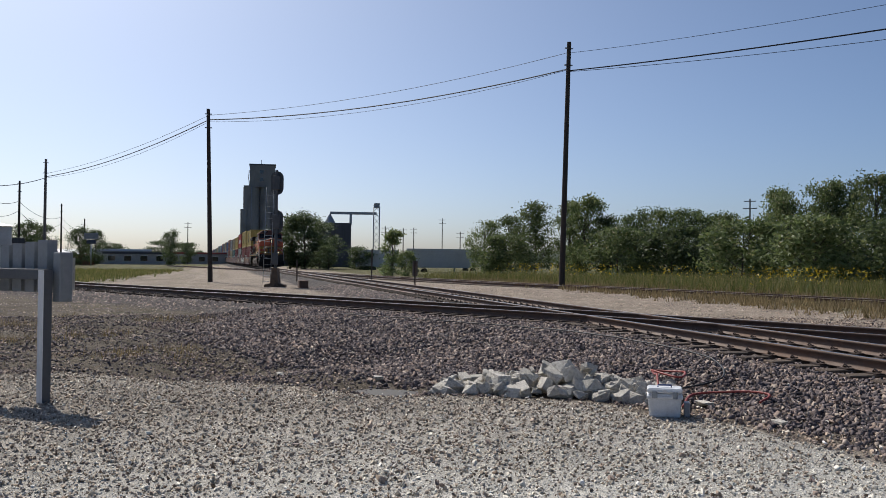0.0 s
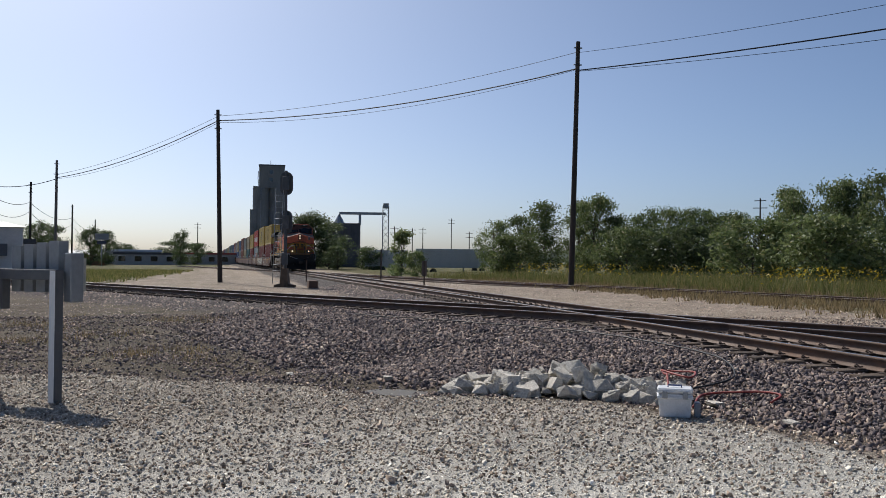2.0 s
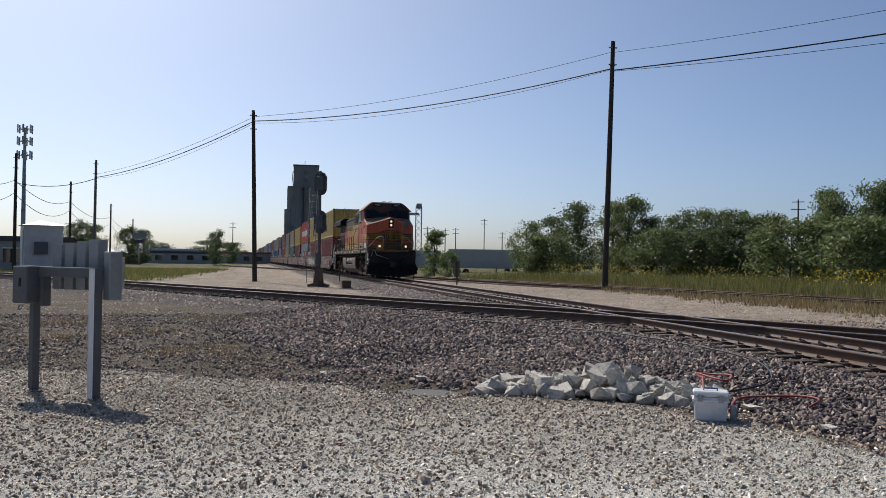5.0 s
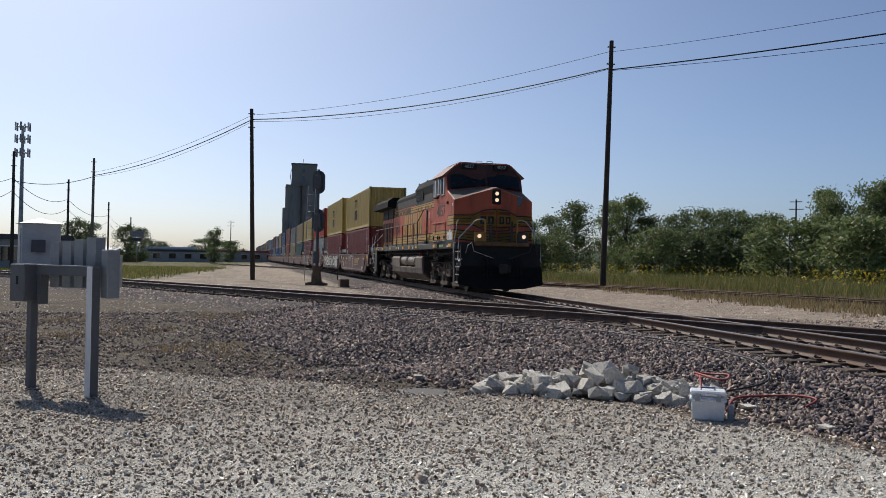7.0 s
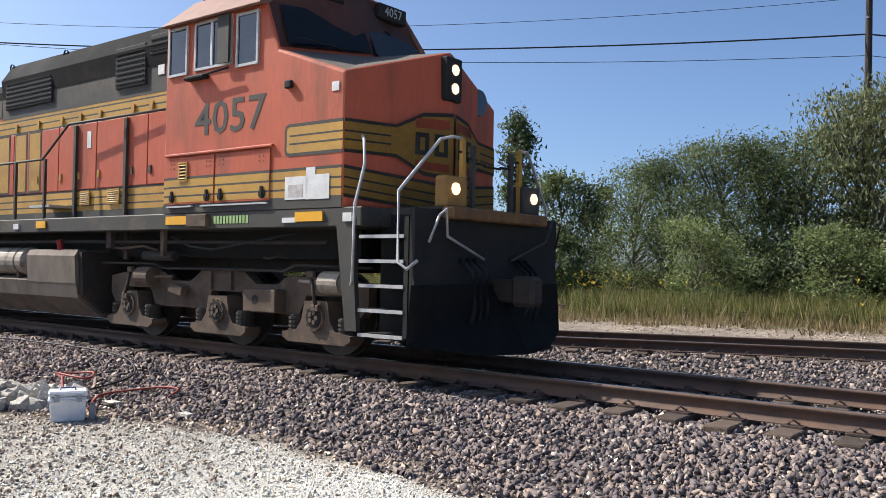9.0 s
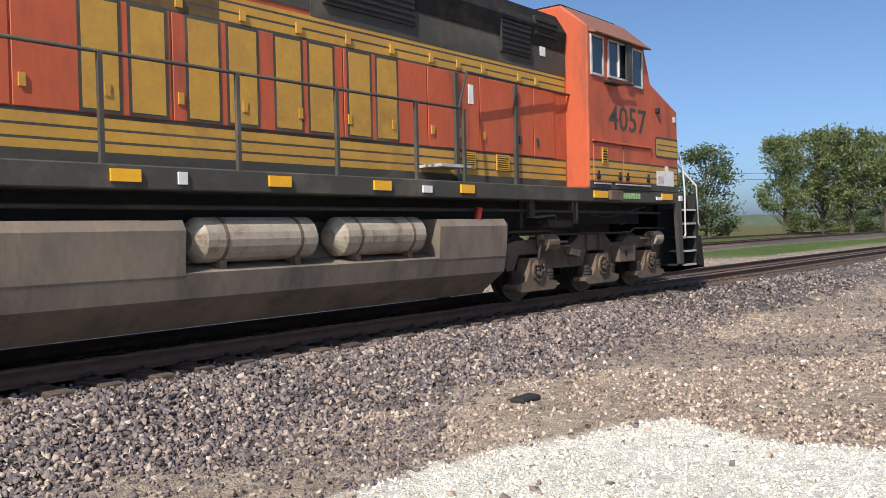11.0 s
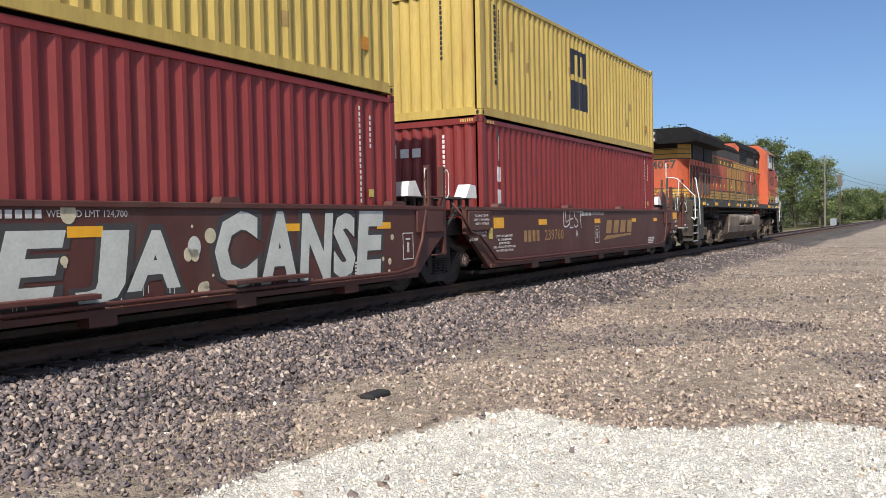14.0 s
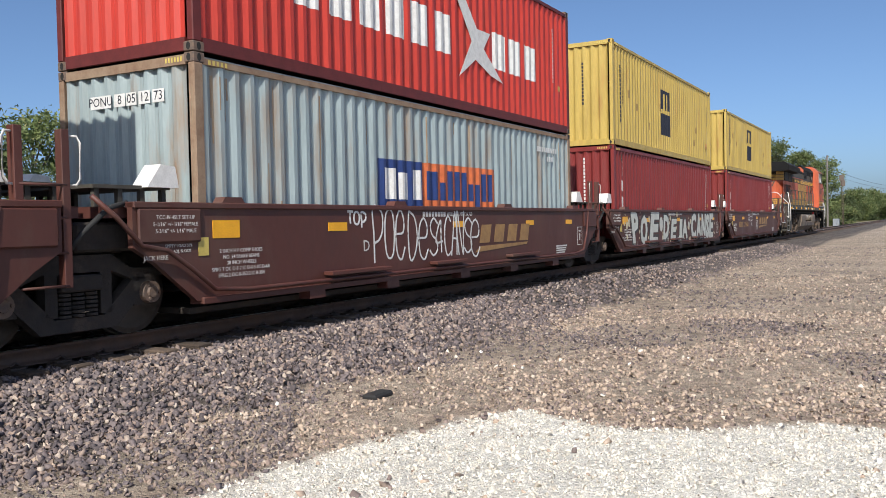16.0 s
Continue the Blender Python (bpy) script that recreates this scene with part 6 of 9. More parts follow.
        printed("emblem", [(2.00, 2.58, 0.98, 1.70), (2.74, 3.34, 0.98, 1.70), (3.50, 4.12, 0.98, 1.70)], INK_WHITE, c, 0, 0)
        side_mark("lettering", [(-0.02, 0.02, -0.4 + 0.09 * k, -0.34 + 0.09 * k) for k in range(14)], INK_WHITE, c, 5.1, 1.5)
        side_mark("placard", [(-0.06, 0.06, -0.06, 0.06)], HAZARD, c, 5.45, 1.0)
    return c


# ---------------------------------------------------------------- well cars
WELL = mat("brown_well_car_paint", (0.092, 0.0275, 0.0195), 0.55, second=(0.070, 0.023, 0.017), scale=1.2, dirt=(0.10, 0.055, 0.042), dirt_scale=0.7, dirt_amount=0.3, bump=0.06, bump_scale=6, stretch=(1, 1, 0.5))
PALE_INK = mat("car_lettering_white", (0.62, 0.60, 0.57), 0.6)
GOLD = mat("faded_gold_paint", (0.36, 0.21, 0.075), 0.6, second=(0.25, 0.14, 0.06), scale=5)
ROLLED = 0.48


GRIMY = mat("grimy_cast_steel", (0.040, 0.032, 0.027), 0.8, second=(0.022, 0.019, 0.017), scale=4, dirt=(0.085, 0.062, 0.048), dirt_scale=3, dirt_amount=0.3, bump=0.4, bump_scale=30)


def freight_truck(parent, x_mid):
    """A cast two-axle freight truck: arched sideframes with a spring nest, a bolster, and roller bearings on the axle ends."""
    t = new("truck")
    t.parent, t.empty_display_size = parent, 0.1
    t.matrix_local = Matrix.Translation((x_mid, 0, 0))
    for s in (-1, 1):
        y0, y1 = sorted((s * 0.96, s * 1.10))
        for name, line in (("sideframe", [(-1.16, 0.66), (-1.10, 0.74), (-0.66, 0.76), (-0.40, 0.92), (0.40, 0.92), (0.66, 0.76), (1.10, 0.74), (1.16, 0.66), (0.72, 0.62), (0.42, 0.74), (-0.42, 0.74), (-0.72, 0.62)]),
                           ("sideframe", [(-0.98, 0.64), (-0.70, 0.66), (-0.30, 0.28), (0.30, 0.28), (0.70, 0.66), (0.98, 0.64), (0.46, 0.14), (-0.46, 0.14)]),
                           ("column", [(-0.40, 0.30), (-0.26, 0.30), (-0.26, 0.76), (-0.40, 0.76)]), ("column", [(0.26, 0.30), (0.40, 0.30), (0.40, 0.76), (0.26, 0.76)])):
            bm = bmesh.new()
            prism(bm, line, "y", y0, y1)
            part(name, bm, GRIMY, t)
        bm = bmesh.new()
        box(bm, -0.25, 0.25, min(s * 0.9, s * 1.17), max(s * 0.9, s * 1.17), 0.55, 0.72, bevel=0.02)
        part("bolster_end", bm, GRIMY, t)
        for x in (-0.16, 0.0, 0.16):
            sp = bmesh.new()
            for q in range(6):
                cyl(sp, (x, s * 1.06, 0.29 + q * 0.044), (x, s * 1.06, 0.318 + q * 0.044), 0.072, seg=10)
            part("coil_spring", sp, GRIMY, t)
        for a in (-0.89, 0.89):
            bm = bmesh.new()
            prism(bm, [(a - 0.19, 0.34), (a + 0.19, 0.34), (a + 0.16, 0.66), (a - 0.16, 0.66)], "y", min(s * 0.96, s * 1.09), max(s * 0.96, s * 1.09))
            ad = part("bearing_adapter", bm, GRIMY, t)
            bm = bmesh.new()
            cyl(bm, (a, s * 1.08, ROLLED), (a, s * 1.17, ROLLED), 0.125, 0.12, 16)
            cyl(bm, (a, s * 1.17, ROLLED), (a, s * 1.19, ROLLED), 0.075, 0.06, 12)
            for k in range(3):
                b = 2.094 * k
                cyl(bm, (a + 0.085 * math.cos(b), s * 1.17, ROLLED + 0.085 * math.sin(b)), (a + 0.085 * math.cos(b), s * 1.19, ROLLED + 0.085 * math.sin(b)), 0.018, seg=6)
            part("bearing_cap", bm, CASTING, ad)
        rod("brake_lever", [(-0.52, s * 0.88, 0.24), (-0.62, s * 0.86, 0.98)], 0.025, GRIMY, t)
        rod("brake_lever", [(0.52, s * 0.88, 0.24), (0.62, s * 0.86, 0.98)], 0.025, GRIMY, t)
    slab("bolster", (-0.22, 0.22, -0.9, 0.9, 0.56, 0.82), GRIMY, t, bevel=0.03)
    slab("spring_plank", (-0.34, 0.34, -0.95, 0.95, 0.16, 0.29), GRIMY, t, bevel=0.02)
    for x in (-0.42, 0.42):
        slab("brake_beam", (x - 0.05, x + 0.05, -0.8, 0.8, 0.36, 0.46), GRIMY, t, bevel=0.01)
    for a in (-0.89, 0.89):
        w = bmesh.new()
        for s in (-1, 1):
            cyl(w, (0, s * 0.69, 0), (0, s * 0.72, 0), ROLLED + 0.028, ROLLED + 0.022, 28)
            cyl(w, (0, s * 0.72, 0), (0, s * 0.815, 0), ROLLED, ROLLED - 0.004, 28)
            cyl(w, (0, s * 0.815, 0), (0, s * 0.83, 0), ROLLED - 0.01, ROLLED - 0.06, 28)
            cyl(w, (0, s * 0.83, 0), (0, s * 0.96, 0), 0.15, 0.11, 14)
            for q in range(3):
                b = 2.1 * q
                cyl(w, (0.27 * math.cos(b), s * 0.825, 0.27 * math.sin(b)), (0.27 * math.cos(b), s * 0.838, 0.27 * math.sin(b)), 0.06, seg=8)
        cyl(w, (0, -0.72, 0), (0, 0.72, 0), 0.08, seg=10)
        o = part("wheelset", w, WHEEL, t)
        o.matrix_local = Matrix.Translation((a, 0, ROLLED))
        SPIN.append((o, a, ROLLED))
    return t


def well_car(label, lead=False, seed=0, full=True):
    """An articulated well car: two deep side girders, cross floor, end platforms, and the truck at its rear."""
    w = thing("well_car", label, "well car", "well cars of the train")
    prof = [(-7.25, 1.46), (-7.25, 0.98), (-6.95, 0.80), (-6.35, 0.34), (6.35, 0.34), (6.95, 0.80), (7.25, 0.98), (7.25, 1.46)]
    for s in (-1, 1):
        bm = bmesh.new()
        prism(bm, prof, "y", min(s * 1.36, s * 1.44), max(s * 1.36, s * 1.44))
        part("side_girder", bm, WELL, w)
        slab("top_chord", (-7.25, 7.25, min(s * 1.32, s * 1.47), max(s * 1.32, s * 1.47), 1.40, 1.47), WELL, w, bevel=0.01)
        slab("bottom_chord", (-6.3, 6.3, min(s * 1.25, s * 1.48), max(s * 1.25, s * 1.48), 0.30, 0.38), WELL, w, bevel=0.01)
        for x in (-4.2, -2.3, 0.1, 2.2, 4.4) if full else ():
            slab("bracket", (x - 0.17, x + 0.17, min(s * 1.30, s * 1.485), max(s * 1.30, s * 1.485), 0.20, 0.31), WELL, w)
        for x in (-5.75, 5.75, -2.0, 2.0) if full else ():
            bm = bmesh.new()
            prism(bm, [(x - 0.2, 1.46), (x - 0.14, 1.54), (x + 0.14, 1.54), (x + 0.2, 1.46)], "y", min(s * 1.30, s * 1.46), max(s * 1.30, s * 1.46))
            part("guide", bm, WELL, w)
        for sx in (-1, 1):
            bm = bmesh.new()
            prism(bm, [(sx * 6.40, 1.64), (sx * 6.45, 1.88), (sx * 6.66, 1.90), (sx * 6.86, 1.64)], "y", min(s * 0.98, s * 1.24), max(s * 0.98, s * 1.24))
            part("container_guide", bm, WHITE, w, "white painted guide post")
            if full:
                slab("jack_panel", (min(sx * 6.3, sx * 7.2), max(sx * 6.3, sx * 7.2), min(s * 1.44, s * 1.475), max(s * 1.44, s * 1.475), 1.02, 1.40), WELL, w, bevel=0.02)
        for x, wd, h in ((-5.87, 0.45, 0.21), (-3.65, 0.44, 0.12), (-0.05, 0.42, 0.11), (3.1, 0.40, 0.10), (5.35, 0.38, 0.10), (6.7, 0.36, 0.22)):
            slab("reflector", (x - wd / 2, x + wd / 2, min(s * 1.44, s * 1.446), max(s * 1.44, s * 1.446), 1.16 - h / 2, 1.16 + h / 2), REFLECT, w)
    for x0, x1 in ((-4.0, -2.5), (-1.1, 0.0), (1.9, 3.3)) if full and not lead else ():
        slab("ledge", (x0, x1, -1.60, -1.44, 0.49, 0.545), WELL, w, bevel=0.008)
    for sx in (-1, 1):
        bm = bmesh.new()
        a, b = sorted((sx * 6.2, sx * 7.55))
        box(bm, a, b, -1.30, 1.30, 1.30, 1.42)
        box(bm, a, b, -0.45, 0.45, 0.85, 1.35)
        part("end_platform", bm, WELL, w)
        if full:
            bm = bmesh.new()
            a, b = sorted((sx * 6.45, sx * 7.5))
            box(bm, a, b, -1.15, 1.15, 1.62, 1.66)
            for k in range(4):
                x = a + 0.04 + k * (b - a - 0.14) / 3
                for y in (-1.12, 0.0, 1.06):
                    box(bm, x, x + 0.06, y, y + 0.06, 1.42, 1.62)
            part("end_deck", bm, DARK, w, "open steel end deck")
    if full:
        bm = bmesh.new()
        cyl(bm, (-7.55, -0.2, 1.1), (-7.1, -0.2, 1.1), 0.30, 0.34, 16)
        cyl(bm, (-7.45, -0.95, 1.12), (-7.2, -0.95, 1.12), 0.16, seg=14)
        box(bm, -7.7, -7.0, -1.0, 1.0, 0.92, 1.02, bevel=0.02)
        part("articulation_casting", bm, GRIMY, w)
        for y in (-1.05, 1.05):
            slab("side_bearing", (-7.75, -6.95, y - 0.12, y + 0.12, 0.95, 1.26), GRIMY, w, bevel=0.03)
        rod("air_hose", [(-7.2, -1.3, 1.46), (-7.5, -1.38, 1.40), (-7.8, -1.36, 1.15), (-8.0, -1.3, 0.9)], 0.03, RUBBER, w)
    slab("floor", (-6.2, 6.2, -1.3, 1.3, 0.44, 0.50), BLACK, w)
    slab("underside_pan", (-6.2, 6.2, -1.15, 1.15, 0.17, 0.24), UNDER, w)
    for x in (-5.7, -3, 0, 3, 5.7) if full else (-5, 0, 5):
        slab("cross_bearer", (x - 0.2, x + 0.2, -1.36, 1.36, 0.50, 0.66), WELL, w)
    freight_truck(w, -7.66)
    if full:
        for y in (-1.38, 1.38):
            s = 1 if y > 0 else -1
            for x, q in ((-8.52, -1), (-8.02, 1)):
                slab("ladder_post", (x - 0.045, x + 0.045, y - 0.05, y + 0.05, 0.62 if q > 0 else 0.75, 2.16), WELL, w, bevel=0.006)
                rod("grab_iron", [(x, y, 2.10), (x + 0.13 * q, y + 0.04 * s, 2.10), (x + 0.16 * q, y + 0.05 * s, 2.04), (x + 0.16 * q, y + 0.05 * s, 1.68), (x + 0.12 * q, y + 0.04 * s, 1.62), (x, y, 1.62)], 0.013, PALE_INK, w, "white grab iron")
            for z in (0.64, 0.96, 1.30, 1.62):
                rod("step_rung", [(-8.52, y + 0.04 * s, z), (-8.02, y + 0.04 * s, z)], 0.014, WELL, w)
        rod("brake_pipe", [(-7.75, -1.44, 1.52), (-7.5, -1.50, 1.30), (-7.2, -1.52, 1.0), (-6.85, -1.52, 0.94), (-6.5, -1.52, 0.72), (-6.15, -1.52, 0.47), (-5.6, -1.52, 0.43), (5.6, -1.52, 0.42), (6.1, -1.52, 0.48), (6.4, -1.50, 0.9), (6.6, -1.46, 1.4)], 0.028, WELL, w)
    if lead:
        bm = bmesh.new()
        box(bm, 7.2, 9.15, -0.55, 0.55, 0.80, 1.35)
        box(bm, 9.0, 9.15, -1.35, 1.35, 0.85, 1.40)
        box(bm, 7.2, 9.1, -1.25, 1.25, 1.36, 1.42)
        part("end_sill", bm, WELL, w)
        slab("step_panel", (8.66, 9.25, -1.50, -1.44, 0.87, 1.21), WELL, w, bevel=0.01)
        slab("step_tread", (8.66, 9.25, -1.52, -1.20, 0.84, 0.87), SILVER, w)
        lettering("lettering", "A-END", 0.09, PALE_INK, w, near_face(8.93, 1.502, 0.95), 0.002)
        panel = slab("jack_panel", (7.245, 7.94, -1.49, -1.40, 0.82, 1.46), WELL, w, bevel=0.02)
        slab("jack_panel", (7.245, 7.94, -1.46, -1.38, 0.70, 0.82), WELL, w)
        slab("reflector", (7.30, 7.78, -1.497, -1.489, 1.16, 1.38), REFLECT, panel)
        lettering("lettering", "EMPTY LOAD 50%", 0.055, PALE_INK, w, near_face(7.62, 1.462, 0.79), 0.002)
        lettering("lettering", "5/8\" ADJ. BLOCK", 0.055, PALE_INK, w, near_face(7.62, 1.462, 0.735), 0.002)
        chalk = [[(7.38, 1.13), (7.44, 1.14), (7.43, 1.05), (7.46, 1.01)], [(7.49, 1.09), (7.52, 1.09)], [(7.55, 1.12), (7.60, 1.14), (7.56, 1.04), (7.62, 1.05)], [(7.65, 1.13), (7.65, 1.03)], [(7.70, 1.03), (7.71, 1.13), (7.75, 1.11), (7.71, 1.08)], [(7.78, 1.12), (7.85, 1.14)], [(7.82, 1.13), (7.81, 1.03)]]
        for line in chalk:
            rod("chalk_mark", [(x, -1.491, z) for x, z in line], 0.005, PALE_INK, panel, seg=4)
        for x in (7.62, 9.17):
            slab("ladder_post", (x - 0.05, x + 0.05, -1.40, -1.30, 1.20, 2.08 if x > 9 else 2.24), WELL, w, bevel=0.008)
            rod("grab_iron", [(x + 0.05, -1.40, 2.02), (x + 0.16, -1.46, 2.0), (x + 0.18, -1.46, 1.45), (x + 0.08, -1.42, 1.40)], 0.014, PALE_INK, w, "white grab iron")
        bm = bmesh.new()
        prism(bm, [(7.55, 1.42), (8.5, 1.42), (8.45, 1.75), (8.3, 1.98), (8.0, 2.12), (7.85, 1.9)], "y", -0.98, -0.90)
        part("equipment_bracket", bm, WELL, w)
        bm = bmesh.new()
        cyl(bm, (8.30, -0.78, 1.95), (8.58, -0.78, 1.95), 0.14, 0.17, 16)
        part("brake_housing", bm, mat("faded_red_paint", (0.32, 0.09, 0.06), 0.6), w)
        rod("brake_rod", [(7.4, -1.25, 1.56), (8.2, -1.25, 1.58), (9.1, -1.2, 1.5)], 0.03, GRIMY, w)
        rod("brake_pipe", [(7.95, -1.45, 1.92), (8.55, -1.45, 1.95), (9.1, -1.42, 1.88)], 0.014, GRIMY, w)
        rod("step_hoop", [(8.68, -1.46, 0.87), (8.70, -1.46, 0.58), (9.2, -1.46, 0.56), (9.24, -1.46, 0.87)], 0.016, GRIMY, w)
        for k in range(2):
            rod("air_hose", [(9.2, -0.30 - 0.15 * k, 0.95), (9.5, -0.32 - 0.15 * k, 0.7), (9.8, -0.3 - 0.15 * k, 0.42)], 0.026, RUBBER, w)
        freight_truck(w, 8.1)
        wheel = bmesh.new()
        ring = [Vector((8.62, -0.78 + 0.30 * math.cos(k * math.pi / 9), 1.95 + 0.30 * math.sin(k * math.pi / 9))) for k in range(19)]
        tube(wheel, ring, 0.018, 6)
        for k in range(5):
            a = 2 * math.pi * k / 5
            tube(wheel, [(8.64, -0.78, 1.95), (8.62, -0.78 + 0.29 * math.cos(a), 1.95 + 0.29 * math.sin(a))], 0.012, 5)
        part("hand_brake_wheel", wheel, mat("faded_red_paint", (0.32, 0.09, 0.06), 0.6), w, "faded red hand brake wheel")
        slab("brake_stand", (8.3, 8.56, -0.62, -0.35, 1.42, 2.0), WELL, w, bevel=0.03)
        bm = bmesh.new()
        cyl(bm, (7.5, -0.75, 1.72), (8.25, -0.75, 1.72), 0.2, seg=16)
        part("air_reservoir", bm, UNDER, w, "dark air reservoir")
        for y in (-1.35, 1.35):
            rod("grab_iron", [(9.25, y, 0.9), (9.3, y, 0.86), (9.3, y, 2.5), (9.2, y, 2.54), (9.05, y, 2.5), (9.05, y, 1.3)], 0.02, WELL, w)
            rod("grab_iron", [(8.4, y, 1.4), (8.75, y, 2.5), (8.95, y, 2.5)], 0.016, PALE_INK, w)
        cp = bmesh.new()
        box(cp, 9.1, 9.6, -0.13, 0.13, 0.75, 1.0, bevel=0.03)
        part("coupler", cp, UNDER, w)
        lettering("lettering", "JACK HERE", 0.065, PALE_INK, panel, near_face(7.69, 1.492, 0.93), 0.002)
    return w


def car_writing(w, unit, seed):
    """Stencilled data on a well car's side."""
    face = lambda x, z: near_face(x, 1.4445, z)
    for k, t in enumerate(("2 INCH H F COMP SHOES", "NO. 24 BRAKE BEAMS", "38 INCH WHEELS", "SPRG 7 OC D-5 7 IC D-6 5 IIC D-6A", "SPRG 2 OC B-353 2 IC B-354")):
        o = lettering("lettering", t, 0.066, PALE_INK, w, face(-5.62, 0.90 - 0.072 * k), 0.002)
    lettering("lettering", "WELL LD LMT 124,700", 0.10, PALE_INK, w, face(0.0, 1.335), 0.002, width=0.95)
    bars("lettering", [(-0.4 + 0.1 * k, -0.33 + 0.1 * k, -0.04, 0.04) for k in range(8)], PALE_INK, w, face(-0.9, 1.335), 0.002)
    lettering("lettering", unit, 0.24, PALE_INK, w, face(-1.55 if unit == "A" else -2.95, 0.86), 0.002)
    lettering("lettering", "JACK HERE", 0.07, PALE_INK, w, face(-6.95, 0.86), 0.002)
    slab("tag", (-6.33, -6.17, -1.449, -1.444, 0.86, 1.07), HAZARD, w, "yellow inspection tag")
    for z, t in ((1.30, "TCC-IV-45LT SET-UP"), (1.225, "5-1/16\" +/- 1/16\" FEMALE"), (1.15, "5-3/16\" +/- 1/16\" MALE")):
        lettering("lettering", t, 0.062, PALE_INK, w, near_face(-6.68, 1.4765, z), 0.002)
    for z, t in ((0.985, "EMPTY LOAD 50%"), (0.925, "5/8\" ADJ. BLOCK")):
        lettering("lettering", t, 0.05, PALE_INK, w, face(-6.62, z), 0.002)
    fr = [(-0.16, 0.16, 0.20, 0.215), (-0.16, 0.16, -0.215, -0.20), (-0.16, -0.145, -0.2, 0.2), (0.145, 0.16, -0.2, 0.2), (-0.03, 0.03, -0.1, 0.06), (-0.07, 0.07, 0.1, 0.13)]
    bars("data_panel", fr, PALE_INK, w, face(-0.1 if unit == "A" else 6.05, 0.82), 0.002)
    for k in range(4):
        bars("lettering", [(-0.35, 0.3 - 0.05 * k, -0.016, 0.016)], PALE_INK, w, face(4.9, 0.62 - 0.05 * k), 0.002)


def gold_mark(w, x, z):
    """The railroad's faded gold mark, as plain slanted blocks over a long wedge."""
    bm = bmesh.new()
    for k in range(4):
        a = -1.15 + 0.60 * k
        prism(bm, [(a, 0), (a + 0.42, 0), (a + 0.52, 0.34), (a + 0.10, 0.34)], "z", 0, 0.002)
    prism(bm, [(-1.35, -0.17), (1.0, -0.08), (1.06, -0.03), (-1.1, -0.06)], "z", 0, 0.002)
    part("emblem", bm, GOLD, w, "faded gold railroad mark").matrix_local = near_face(x, 1.4445, z)


def disc(bm, x, y, rx, ry, z0, z1, seg=20, lean=0.0):
    q = [(x + rx * math.cos(2 * math.pi * k / seg) + lean * ry * math.sin(2 * math.pi * k / seg), y + ry * math.sin(2 * math.pi * k / seg)) for k in range(seg)]
    prism(bm, q, "z", z0, z1)


SPRAY = mat("silver_spray_paint", (0.56, 0.575, 0.52), 0.5, second=(0.46, 0.475, 0.43), scale=3)
SPRAY_DARK = mat("dark_spray_paint", (0.045, 0.046, 0.047), 0.6, second=(0.06, 0.05, 0.045), scale=3)
SPRAY_CREAM = mat("cream_spray_paint", (0.62, 0.55, 0.38), 0.6)
SPRAY_WHITE = mat("white_spray_paint", (0.72, 0.72, 0.70), 0.6)


def sprayed(letter, x0, x1, z0, z1, paint, w, m, heavy, depth, lean=0.0):
    """One fat sprayed letter that fills the given box."""
    o = lettering("graffiti", letter, 1.0, paint, w, m, depth, heavy=heavy)
    xs, ys = [v.co.x for v in o.data.vertices], [v.co.y for v in o.data.vertices]
    for v in o.data.vertices:
        fy = (v.co.y - min(ys)) / (max(ys) - min(ys))
        v.co.x = x0 + (v.co.x - min(xs)) / (max(xs) - min(xs)) * (x1 - x0) + lean * (fy - 0.5)
        v.co.y = z0 + fy * (z1 - z0)
    return o


